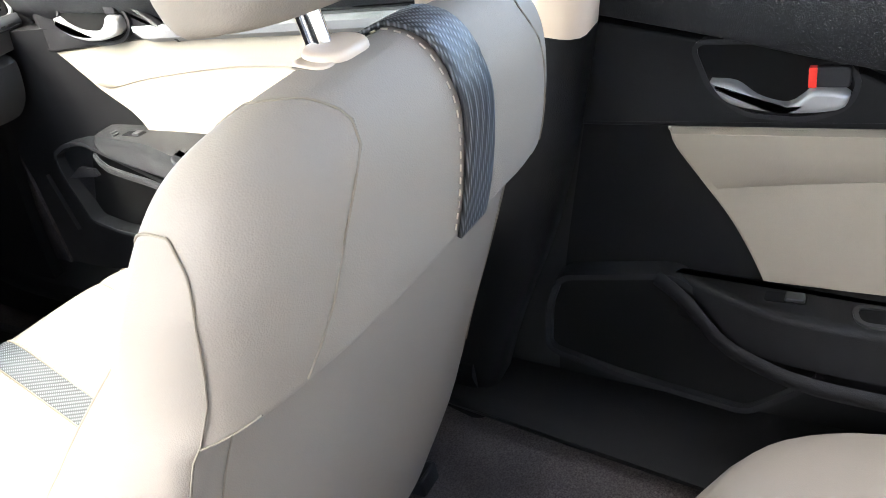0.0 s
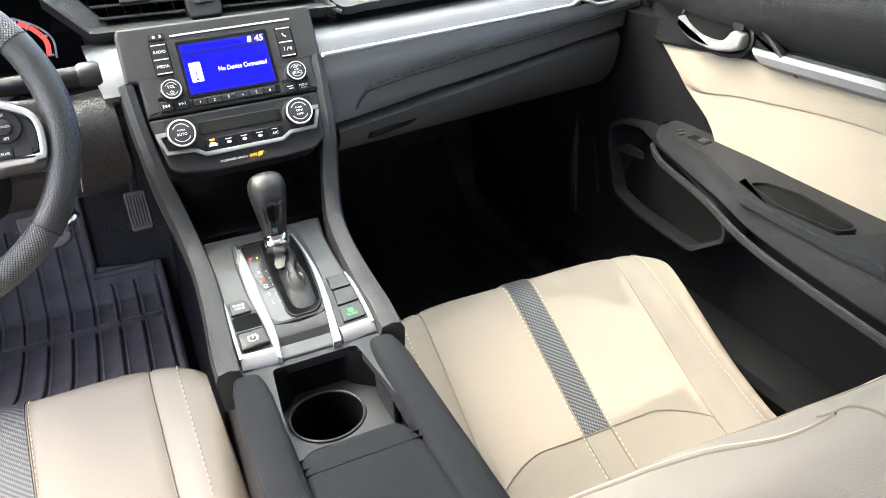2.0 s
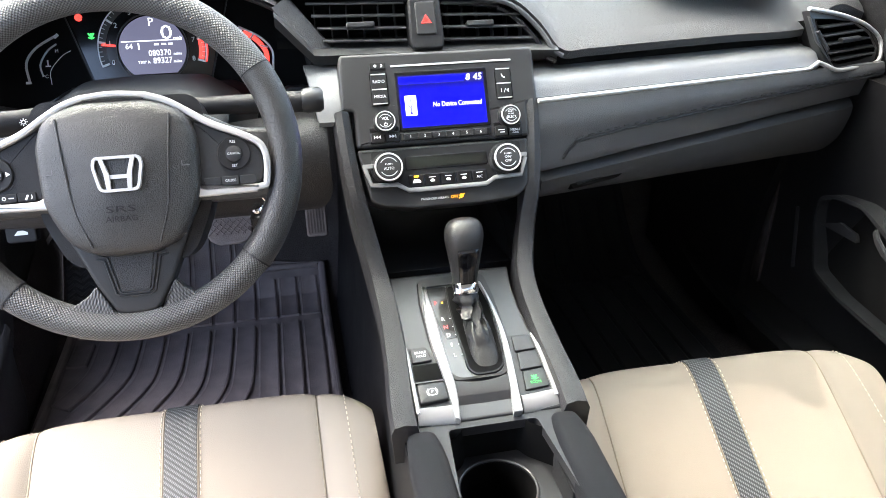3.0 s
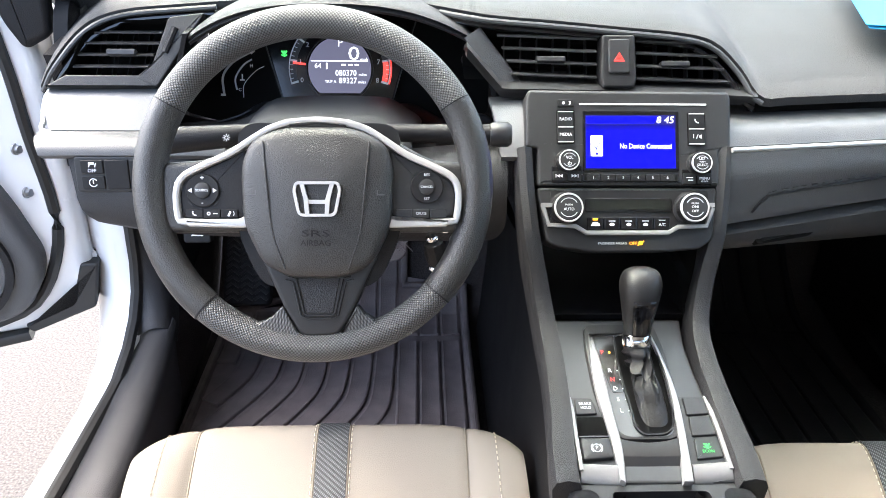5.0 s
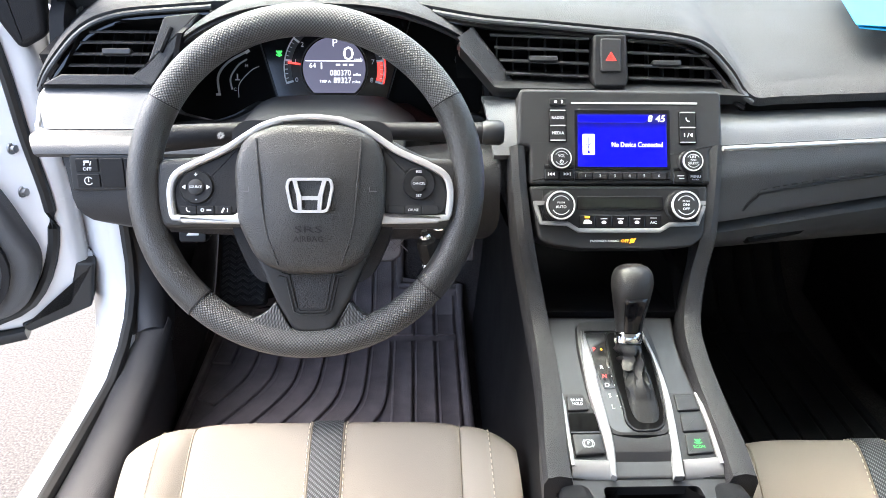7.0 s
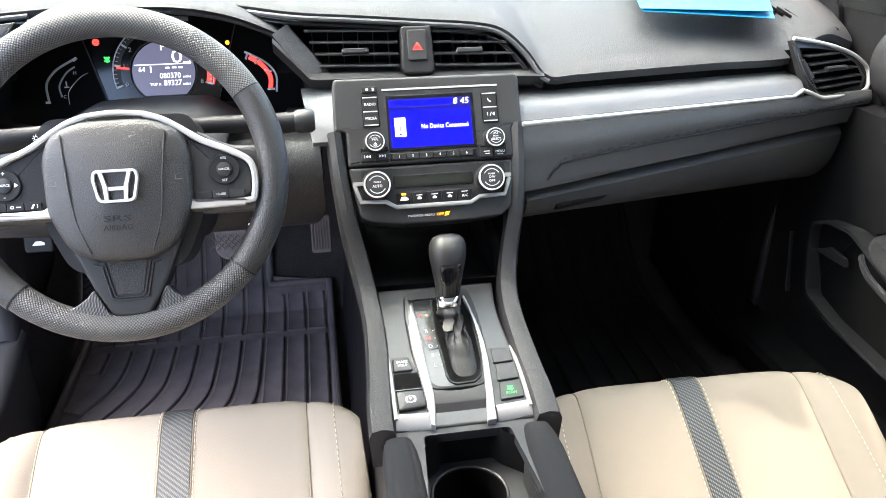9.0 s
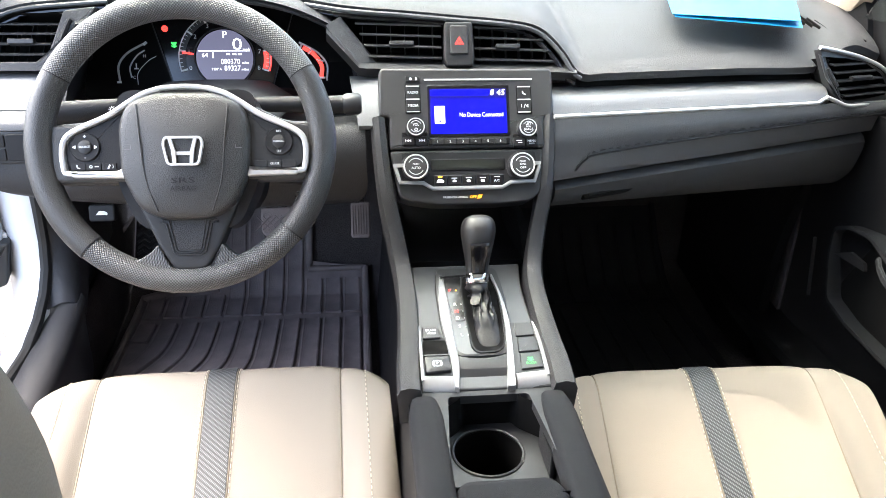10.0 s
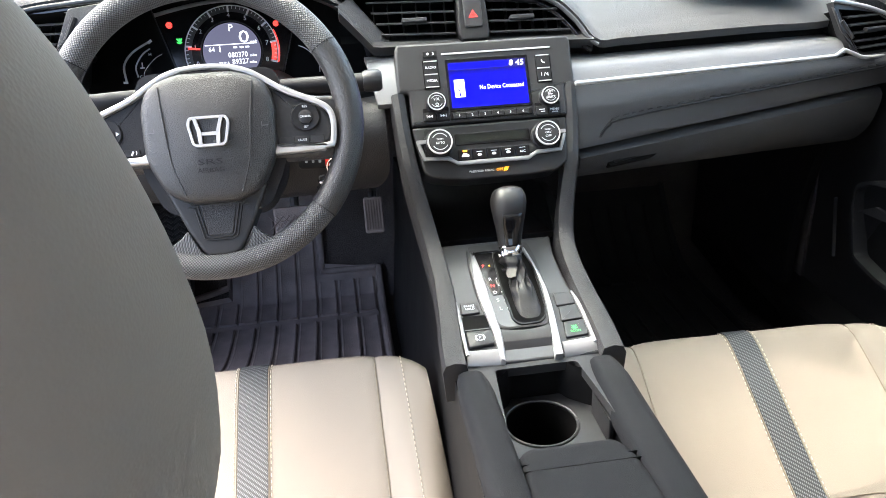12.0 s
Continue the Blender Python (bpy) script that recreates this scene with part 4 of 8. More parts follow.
lip = curve([(-0.735, 0.175, 0.895), (-0.715, 0.175, 0.925), (-0.676, 0.192, 0.967), (-0.63, 0.202, 0.986), (-0.55, 0.205, 0.994), (-0.45, 0.21, 1.0), (-0.35, 0.21, 1.003),
             (-0.25, 0.185, 1.001), (-0.161, 0.159, 0.992), (-0.077, 0.155, 0.986), (0.0, 0.152, 0.980), (0.085, 0.148, 0.973), (0.125, 0.144, 0.962), (0.155, 0.128, 0.935),
             (0.178, 0.107, 0.905), (0.22, 0.113, 0.903), (0.30, 0.128, 0.902), (0.45, 0.155, 0.900), (0.59, 0.181, 0.897), (0.625, 0.195, 0.915), (0.67, 0.21, 0.925), (0.735, 0.235, 0.905)], 130)
far = curve([(-0.735, 0.46, 0.965), (-0.5, 0.58, 0.985), (0.0, 0.66, 0.99), (0.5, 0.58, 0.985), (0.735, 0.46, 0.965)], 130)
rows = []
for f, dz in ((0, 0), (0.03, 0.006), (0.10, 0.012), (0.3, 0.020), (0.6, 0.022), (0.85, 0.012), (1, 0)):
    rows.append([tuple(a * (1 - f) + b * f + np.array([0, 0, dz])) for a, b in zip(lip, far)])
part("top_pad", slab([[tuple(p) for p in r] for r in rows], 0.012, (0, 0.3, -1)), DASH, dash, "soft grey-black upper pad")

# satin rim that follows the vents
def strip_between(name, pts, r, ry, material, label=""):
    return part(name, sweep(bmesh.new(), pts, circle(r, 8, ry), up=(0, -0.88, 0.47)), material, dash, label)


arcpts = [p for p in lip if -0.225 < p[0] < 0.183]
strip_between("vent_rim", [(p[0] - 0.004, p[1] - 0.004, p[2] - 0.006) for p in arcpts], 0.0035, 0.003, PLATE, "satin grey rim above the vents")
strip_between("vent_edge", [(p[0] - 0.012 * (p[0] > 0.1), p[1] + 0.0, p[2] - 0.014) for p in arcpts], 0.004, 0.003, GLOSS)
arcl = [p for p in lip if p[0] < -0.50]
strip_between("vent_rim", [(p[0] + 0.004, p[1] - 0.004, p[2] - 0.006) for p in arcl], 0.0035, 0.003, PLATE)
strip_between("vent_edge", [(p[0] + 0.010 * (p[0] < -0.64), p[1], p[2] - 0.014) for p in arcl], 0.004, 0.003, GLOSS)

# middle vents: cavity with its shade put into a near-black colour, shelf, slats
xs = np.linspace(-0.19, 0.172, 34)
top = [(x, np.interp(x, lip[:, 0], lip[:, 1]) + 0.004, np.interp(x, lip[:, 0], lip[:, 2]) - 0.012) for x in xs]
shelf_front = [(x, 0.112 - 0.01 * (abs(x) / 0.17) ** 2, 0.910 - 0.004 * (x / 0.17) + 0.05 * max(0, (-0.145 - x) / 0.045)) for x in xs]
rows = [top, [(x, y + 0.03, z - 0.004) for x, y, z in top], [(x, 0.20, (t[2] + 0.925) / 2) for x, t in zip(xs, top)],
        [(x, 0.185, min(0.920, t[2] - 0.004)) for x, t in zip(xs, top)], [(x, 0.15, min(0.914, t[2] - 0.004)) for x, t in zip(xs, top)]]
part("vent_cavity", slab(rows, 0.004, (0, 1, 0.2)), VOID, dash, "vent cavity with its shade painted near-black")
rows = [[(x, 0.172, 0.918 + (z - 0.91) * 0.6) for x, y, z in shelf_front], [(x, y + 0.012, z + 0.004) for x, y, z in shelf_front], shelf_front,
        [(x, y + 0.004, z - 0.008) for x, y, z in shelf_front], [(x, y + 0.04, z - 0.012) for x, y, z in shelf_front]]
part("vent_shelf", slab(rows, 0.006, (0, 0.5, -1)), SMOOTH, dash, "dark shelf under the vents")


def slat(name, a, b, depth, thick, material, parent):
    a, b = Vector(a), Vector(b)
    return part(name, sweep(bmesh.new(), [a, b], [(u * depth / 2, v * thick / 2) for u, v in ((1, -1), (1, 0.4), (0.6, 1), (-0.6, 1), (-1, 0.4), (-1, -1))]), material, parent)


for x0, x1 in ((-0.150, -0.026), (0.024, 0.142)):
    for k, v in enumerate((0.032, 0.016, 0.0, -0.016)):
        lo = VENT @ Vector((x0 + (0.006 * k if x0 < 0 else 0), v - x0 * 0.03, -0.008))
        hi = VENT @ Vector((x1 - (0.008 * (3 - k) if x1 > 0.1 else 0), v - x1 * 0.03, -0.008))
        slat("slat", lo, hi, 0.012, 0.0022, SMOOTH, dash)
    for i in range(6):
        x = x0 + (x1 - x0) * (i + 0.5) / 6
        part("vane", sweep(bmesh.new(), [VENT @ Vector((x, -0.018, -0.025)), VENT @ Vector((x, 0.036, -0.025))], rrect(0, 0, 0.001, 0.016, 0.0004, 2), up=(0, 1, 0)), PLASTIC, dash)
    xm = -0.084 if x0 < 0 else 0.072
    plate("vent_tab", rrect(xm, 0.002 - xm * 0.03, 0.036, 0.007, 0.002), -0.01, 0.001, VENT, SMOOTH, dash, bevel=0.0015)

hz = thing("hazard_switch", (0.0, 0.14, 0.92), "black hazard button with a red triangle between the vents", "switch")
plate("housing", rpoly([(-0.0215, 0.034), (0.0195, 0.034), (0.0215, -0.022), (0.018, -0.032), (-0.020, -0.032), (-0.0235, -0.022)], 0.004), -0.02, 0.006, VENT, PLASTIC, hz, bevel=0.003)
plate("button", rrect(-0.001, 0.007, 0.026, 0.042, 0.003), 0.004, 0.008, VENT, SMOOTH, hz, bevel=0.0015)
tri = [(-0.0078, 0.0000), (0.0058, 0.0000), (-0.001, 0.0112)]
bm = hoop(bmesh.new(), tri, scaled(tri, 0.62), 0.0078, 0.0085, VENT)
part("triangle", bm, REDLAMP, hz, "red warning triangle")
bm = hoop(bmesh.new(), scaled(tri, 0.45), scaled(tri, 0.22), 0.0078, 0.0085, VENT)
part("triangle", bm, RED, hz)

# near-black strip: painted shade in the gap between the pad and the silver band
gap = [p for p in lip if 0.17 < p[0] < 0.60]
part("shadow_gap", slab([[(p[0], p[1] + 0.016, p[2] - 0.004) for p in gap], [(p[0], p[1] + 0.018, p[2] - 0.040) for p in gap]], 0.004, (0, 1, 0)), VOID, dash, "near-black strip painting the shade under the upper pad")
# passenger side: silver band, bright strip, grained band, glove box
def along(x0, x1, n, fy, fz):
    return [(x, fy(x), fz(x)) for x in np.linspace(x0, x1, n)]


lipy, lipz = (lambda x: 0.107 + (x - 0.178) * 0.178), (lambda x: 0.905 - (x - 0.178) * 0.019)
ty, tz = (lambda x: 0.052 + (x - 0.135) * 0.182), (lambda x: 0.855 - 0.014 * (x - 0.135))
rows = [along(0.115, 0.60, 24, lambda x: lipy(x) + 0.050, lambda x: lipz(x) - 0.026), along(0.115, 0.60, 24, lambda x: lipy(x) + 0.030, lambda x: lipz(x) - 0.024),
        along(0.115, 0.60, 24, lambda x: lipy(x) + 0.006, lambda x: lipz(x) - 0.026), along(0.115, 0.60, 24, lambda x: (lipy(x) + ty(x)) / 2 - 0.002, lambda x: (lipz(x) + tz(x)) / 2 - 0.004),
        along(0.115, 0.60, 24, lambda x: ty(x) + 0.003, lambda x: tz(x) + 0.003)]
cols = [curve([r[j] for r in rows], 12) for j in range(24)]
part("silver_band", slab([[cols[j][i] for j in range(24)] for i in range(12)], 0.008, (0, 0.6, -1)), BAND, dash, "fine-textured satin silver trim band")
rv = [(0.592, 0.137, 0.857), (0.612, 0.140, 0.849), (0.635, 0.144, 0.841), (0.68, 0.160, 0.8385), (0.725, 0.176, 0.839), (0.738, 0.184, 0.850), (0.738, 0.195, 0.872), (0.712, 0.196, 0.892), (0.680, 0.192, 0.905), (0.650, 0.186, 0.914), (0.610, 0.176, 0.923), (0.580, 0.168, 0.929)]
sp = along(0.128, 0.575, 20, ty, tz) + [tuple(p) for p in curve(rv, 60)]
part("bright_strip", sweep(bmesh.new(), [(x, y - 0.0035, z + 0.0010) for x, y, z in sp], circle(0.0032, 10, 0.0032), up=(0, -0.7, 0.7)), TRIM, dash, "thin bright strip under the silver band")
by, bz = (lambda x: 0.030 + (x - 0.142) * 0.235), (lambda x: 0.763 + (x - 0.142) * 0.046)
X0, X1, N = 0.128, 0.735, 28
rows = [along(X0, X1, N, lambda x: ty(x) + 0.004, lambda x: tz(x) - 0.004), along(X0, X1, N, lambda x: ty(x) * 0.72 + by(x) * 0.28 - 0.004, lambda x: tz(x) * 0.72 + bz(x) * 0.28 - 0.002),
        along(X0, X1, N, lambda x: ty(x) * 0.35 + by(x) * 0.65 + 0.002, lambda x: tz(x) * 0.35 + bz(x) * 0.65), along(X0, X1, N, lambda x: by(x) + 0.006, lambda x: bz(x) + 0.006),
        along(X0, X1, N, lambda x: by(x) + 0.012, lambda x: bz(x)), along(X0, X1, N, lambda x: by(x) + 0.05, lambda x: bz(x) - 0.004)]
cols = [curve([r[j] for r in rows], 20) for j in range(N)]
part("lower_pad", slab([[cols[j][i] for j in range(N)] for i in range(20)], 0.008, (0, 1, 0)), DASH2, dash, "grained dark pad with a stitched crease")


def pad_at(x, f, lift=0.0):
    """A place on the lower pad, f of the way down."""
    bulge = float(np.interp(f, [0, 0.28, 0.65, 0.95], [0.004, -0.004, 0.002, 0.006]))
    return (x, ty(x) * (1 - f) + by(x) * f + bulge - 0.0032, tz(x) * (1 - f) + bz(x) * f + lift)


way = curve([(0.165, 0.86), (0.18, 0.70), (0.21, 0.62), (0.40, 0.53), (0.60, 0.45), (0.73, 0.38)], 90)
part("crease", sweep(bmesh.new(), [pad_at(x, f) for x, f in way], circle(0.0016, 6)), PLASTIC, dash, "dark sewn crease")
bm = bmesh.new()
for i in range(0, 88, 2):
    sweep(bm, [pad_at(*way[i], 0.0055), pad_at(*way[i + 1], 0.0055)], circle(0.0009, 4))
tagged(part("stitching", bm, PLASTIC, dash), kind="stuff")

gb = thing("glove_box", (0.4, 0.15, 0.65), "closed black glove box under the passenger dashboard", "glove box")
drop = lambda x: 0.050 + 0.095 * (x - 0.135)
rows = [along(0.135, 0.70, 22, lambda x: by(x) + 0.028, lambda x: bz(x) - 0.004), along(0.135, 0.70, 22, lambda x: by(x) + 0.006, lambda x: bz(x) - 0.012),
        along(0.135, 0.70, 22, lambda x: by(x) + 0.009, lambda x: bz(x) - 0.012 - 0.3 * drop(x)), along(0.135, 0.70, 22, lambda x: by(x) + 0.030, lambda x: bz(x) - 0.012 - 0.7 * drop(x)),
        along(0.135, 0.69, 22, lambda x: by(x) + 0.075, lambda x: bz(x) - 0.012 - drop(x)), along(0.135, 0.68, 22, lambda x: by(x) + 0.22, lambda x: bz(x) - 0.03 - drop(x))]
cols = [curve([r[j] for r in rows], 22) for j in range(22)]
part("lid", slab([[cols[j][i] for j in range(22)] for i in range(22)], 0.01, (0, 1, 0.3)), DASH, gb)
ML = frame_of((0.228, 0.064, 0.736), (0.973, 0.23, 0), (-0.14, 0.55, 0.82), (0.19, -0.80, 0.57))
# latch hollow drawn as a flat plate with its shade in the colour
plate("latch_recess", rpoly([(-0.050, 0.003), (0.035, 0.007), (0.050, 0.003), (0.030, -0.006), (-0.046, -0.009)], 0.003), -0.008, 0.003, ML, VOID, gb)
plate("latch", rpoly([(-0.040, 0.001), (0.005, 0.003), (0.005, -0.002), (-0.040, -0.006)], 0.002), 0.002, 0.005, ML, DEEP, gb, bevel=0.001)

# right outer vent


def on_vent(x, z, off=0.0):
    y = 0.136 + (x - 0.597) * 0.36 + (z - 0.848) * 0.5
    return Vector((x + off * 0.25, y - off * 0.9, z + off * 0.3))


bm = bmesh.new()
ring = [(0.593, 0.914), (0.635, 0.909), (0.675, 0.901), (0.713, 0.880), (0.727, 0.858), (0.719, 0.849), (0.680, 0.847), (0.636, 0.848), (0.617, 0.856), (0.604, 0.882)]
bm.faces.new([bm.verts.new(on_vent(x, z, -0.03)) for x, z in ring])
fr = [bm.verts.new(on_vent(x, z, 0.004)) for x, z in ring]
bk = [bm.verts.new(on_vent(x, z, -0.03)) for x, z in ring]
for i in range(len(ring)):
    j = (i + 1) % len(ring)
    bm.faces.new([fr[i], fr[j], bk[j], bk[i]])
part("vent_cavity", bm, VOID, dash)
for k, (z, xa, xb) in enumerate(((0.900, 0.606, 0.676), (0.888, 0.610, 0.699), (0.876, 0.614, 0.714), (0.864, 0.618, 0.722), (0.854, 0.626, 0.722))):
    slat("slat", on_vent(xa, z + 0.002, 0.0), on_vent(xb, z, 0.0), 0.014, 0.0025, SMOOTH, dash)
slat("vent_tab", on_vent(0.640, 0.8795, 0.008), on_vent(0.684, 0.8780, 0.008), 0.008, 0.006, SMOOTH, dash)
part("vent_side", slab([[on_vent(0.580, 0.918, 0.004), on_vent(0.590, 0.884, 0.006), on_vent(0.628, 0.842, 0.003)], [on_vent(0.596, 0.912, -0.002), on_vent(0.606, 0.884, -0.002), on_vent(0.636, 0.848, -0.002)]], 0.006, (0, 1, 0)), PLATE, dash)
part("thumbwheel", sweep(bmesh.new(), [on_vent(0.588, 0.897, 0.010), on_vent(0.607, 0.870, 0.010)], circle(0.003, 8)), SMOOTH, dash)
# dark surround between the bright frame and the vent opening
fo = [(0.584, 0.926), (0.640, 0.916), (0.680, 0.904), (0.720, 0.884), (0.737, 0.858), (0.728, 0.842), (0.680, 0.841), (0.634, 0.842), (0.612, 0.851), (0.596, 0.882)]
bm = bmesh.new()
A_ = [bm.verts.new(on_vent(x, z, 0.001)) for x, z in fo]
B_ = [bm.verts.new(on_vent(x, z, 0.002)) for x, z in ring]
C_ = [bm.verts.new(on_vent(x, z, -0.012)) for x, z in fo]
for i in range(len(fo)):
    j = (i + 1) % len(fo)
    bm.faces.new([A_[i], A_[j], B_[j], B_[i]])
    bm.faces.new([A_[i], A_[j], C_[j], C_[i]])
part("vent_frame", bm, SMOOTH, dash)
# defroster grille on the right end of the pad
bm = bmesh.new()
for i in range(9):
    p = Vector((0.600 + 0.012 * i, 0.300 - 0.004 * i, 0.9605 - 0.0032 * i))
    sweep(bm, [p, p + Vector((0.006, -0.035, -0.010))], rrect(0, 0, 0.0018, 0.006, 0.0005, 2))
part("defroster_grille", bm, VOID, dash)

# strip of silver between cluster and radio
rows = [[(x, 0.125, 0.898) for x in (-0.160, -0.138, -0.118)], [(x, 0.10, 0.893) for x in (-0.158, -0.138, -0.118)], [(x, 0.068, 0.868) for x in (-0.153, -0.138, -0.118)], [(x, 0.050, 0.846) for x in (-0.149, -0.138, -0.118)]]
part("silver_piece", slab(loft(rows, 8, 12), 0.008, (0, 0.6, -1)), BAND, dash, "small satin silver trim piece")
# driver side silver band
rows = [[(x, 0.168, 0.897) for x in (-0.712, -0.62, -0.578)], [(x, 0.155, 0.896) for x in (-0.716, -0.62, -0.578)], [(x, 0.133, 0.878) for x in (-0.716, -0.62, -0.578)], [(x, 0.112, 0.857) for x in (-0.706, -0.62, -0.578)]]
part("silver_band", slab(loft(rows, 12, 14), 0.008, (0, 0.6, -1)), BAND, dash, "satin silver trim by the door")
part("bright_strip", sweep(bmesh.new(), curve([(-0.712, 0.167, 0.897), (-0.7185, 0.150, 0.888), (-0.716, 0.125, 0.866), (-0.704, 0.109, 0.854), (-0.60, 0.108, 0.853), (-0.578, 0.108, 0.853)], 30), circle(0.003, 8, 0.0035), up=(0, -0.7, 0.7)), BRIGHT, dash)
# driver outer vent
LV = frame_of((-0.64, 0.174, 0.938), (1, 0, 0), (0, 0.47, 0.88), (0, -0.88, 0.47))
lv = rpoly([(-0.055, -0.030), (-0.030, 0.025), (0.005, 0.042), (0.075, 0.042), (0.055, -0.015), (0.035, -0.030)], 0.006)
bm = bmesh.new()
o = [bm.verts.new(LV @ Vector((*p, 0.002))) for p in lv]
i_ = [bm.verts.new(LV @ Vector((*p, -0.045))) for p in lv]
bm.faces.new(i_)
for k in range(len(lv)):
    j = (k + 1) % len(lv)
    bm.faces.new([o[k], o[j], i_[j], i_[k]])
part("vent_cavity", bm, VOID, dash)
for v, a, b in ((0.030, -0.020, 0.066), (0.016, -0.032, 0.062), (0.001, -0.040, 0.055), (-0.014, -0.046, 0.048)):
    slat("slat", LV @ Vector((a, v, -0.008)), LV @ Vector((b, v, -0.008)), 0.012, 0.0022, SMOOTH, dash)
for x in (-0.02, 0.0, 0.02, 0.04):
    part("vane", sweep(bmesh.new(), [LV @ Vector((x - 0.006, -0.026, -0.03)), LV @ Vector((x + 0.004, 0.036, -0.03))], rrect(0, 0, 0.001, 0.016, 0.0004, 2), up=(0, 1, 0)), PLASTIC, dash)
plate("vent_tab", rrect(0.015, 0.002, 0.036, 0.008, 0.002), -0.01, 0.001, LV, SMOOTH, dash, bevel=0.0015)
plate("vent_sill", rpoly([(-0.080, -0.044), (-0.052, -0.0285), (0.040, -0.0285), (0.062, -0.044)], 0.003), -0.015, 0.004, LV, SIDE, dash, "dark grey vent surround", bevel=0.002)
plate("vent_cheek", rpoly([(0.034, -0.032), (0.062, -0.044), (0.122, 0.052), (0.076, 0.046), (0.056, -0.014)], 0.005), -0.015, 0.0045, LV, SIDE, dash, bevel=0.002)
part("thumbwheel", sweep(bmesh.new(), [LV @ Vector((0.072, 0.0, 0.005)), LV @ Vector((0.085, 0.032, 0.005))], circle(0.004, 8)), PLASTIC, dash)
# panel under the driver vent, knee panel with switches
rows = [[(x, 0.115, 0.853) for x in (-0.715, -0.6, -0.48)], [(x, 0.085, 0.858) for x in (-0.712, -0.6, -0.48)], [(x, 0.066, 0.848) for x in (-0.704, -0.6, -0.48)], [(x, 0.068, 0.836) for x in (-0.70, -0.6, -0.48)], [(x, 0.10, 0.828) for x in (-0.69, -0.6, -0.48)]]
part("ledge", slab(loft(rows, 14, 16), 0.01, (0, 1, 0)), DASH2, dash)
rows = [[(-0.672, 0.10, 0.846), (-0.55, 0.10, 0.846), (-0.35, 0.10, 0.83), (-0.14, 0.10, 0.846)], [(-0.672, 0.076, 0.842), (-0.55, 0.074, 0.842), (-0.35, 0.08, 0.82), (-0.14, 0.062, 0.842)],
        [(-0.668, 0.066, 0.81), (-0.55, 0.062, 0.81), (-0.35, 0.07, 0.79), (-0.14, 0.045, 0.80)], [(-0.660, 0.060, 0.768), (-0.55, 0.056, 0.760), (-0.35, 0.08, 0.735), (-0.14, 0.06, 0.745)],
        [(-0.63, 0.085, 0.742), (-0.55, 0.08, 0.730), (-0.35, 0.12, 0.70), (-0.16, 0.10, 0.71)], [(-0.60, 0.22, 0.72), (-0.55, 0.22, 0.71), (-0.35, 0.25, 0.68), (-0.18, 0.22, 0.69)]]
part("knee_panel", slab(loft(rows, 26, 22), 0.01, (0, 1, 0)), SIDE, dash, "grained panel under the steering column")
plate("knee_inset", rpoly([(-0.186, 0.842), (-0.150, 0.842), (-0.137, 0.828), (-0.139, 0.790), (-0.148, 0.781), (-0.186, 0.786)], 0.008), -0.02, 0.006, frame_of((0, 0.048, 0), (1, -0.10, 0), (0, 0.2, 1.0), (0.1, -0.98, 0.2)), SMOOTH, dash, "smooth dark inset beside the column", bevel=0.004)
MS = frame_of((-0.624, 0.0635, 0.818), (1, 0.02, 0), (0, 0.17, 0.985), (0.02, -0.985, 0.17))
sw = thing("switch_bank", (-0.62, 0.07, 0.80), "black bank of switches beside the steering wheel", "switch")
plate("bezel", rrect(0.012, 0.0, 0.098, 0.044, 0.004), -0.012, 0.003, MS, SMOOTH, sw, bevel=0.002)
for u, v, w, h in ((-0.016, 0.0095, 0.027, 0.0165), (-0.016, -0.0095, 0.027, 0.0165), (0.013, 0.0, 0.028, 0.036), (0.042, 0.0, 0.028, 0.036)):
    plate("button", rrect(u, v, w, h, 0.002), 0.001, 0.005, MS, PLASTIC, sw, bevel=0.001)
write("OFF", -0.016, 0.005, 0.006, MS, 0.0051, WHITE, sw)
bm = bmesh.new()
for u in (-0.0195, -0.0125):
    bar(bm, (u, 0.0095), (u + 0.002, 0.0145), 0.0012, 0.005, 0.0053, MS)
prism(bm, rrect(-0.016, 0.014, 0.007, 0.003, 0.001), 0.005, 0.0053, MS)
arcband(bm, -0.016, -0.0095, 0.0042, 0.0052, 30, 330, 0.005, 0.0053, MS)
bar(bm, (-0.016, -0.011), (-0.016, -0.006), 0.0012, 0.005, 0.0053, MS)
part("symbol", bm, WHITE, sw, "white printed switch symbols")

# instrument hood and cluster
xs = np.linspace(-0.532, -0.178, 40)
def hoodz(x):
    t = abs(x + 0.355) / 0.177
    return 0.962 + 0.048 * (1 - t ** 2.6)
rows = []
for y, dz, k in ((0.125, -0.004, 1.0), (0.118, 0.0, 1.0), (0.125, 0.004, 0.995), (0.19, 0.009, 0.97), (0.28, 0.008, 0.93), (0.40, -0.004, 0.9)):
    rows.append([(-0.355 + (x + 0.355) * k, y + 0.035 * (abs(x + 0.355) / 0.177) ** 3 * (y < 0.15), hoodz(x) + dz) for x in xs])
part("hood", slab(rows, 0.006, (0, 0.2, -1)), DASH, dash, "smooth grey hood over the instruments")
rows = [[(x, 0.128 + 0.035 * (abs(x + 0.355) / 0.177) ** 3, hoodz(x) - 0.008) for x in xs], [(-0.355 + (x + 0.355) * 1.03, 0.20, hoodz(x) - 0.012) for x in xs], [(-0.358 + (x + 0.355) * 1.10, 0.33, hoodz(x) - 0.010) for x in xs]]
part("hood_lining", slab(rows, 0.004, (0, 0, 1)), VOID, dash)
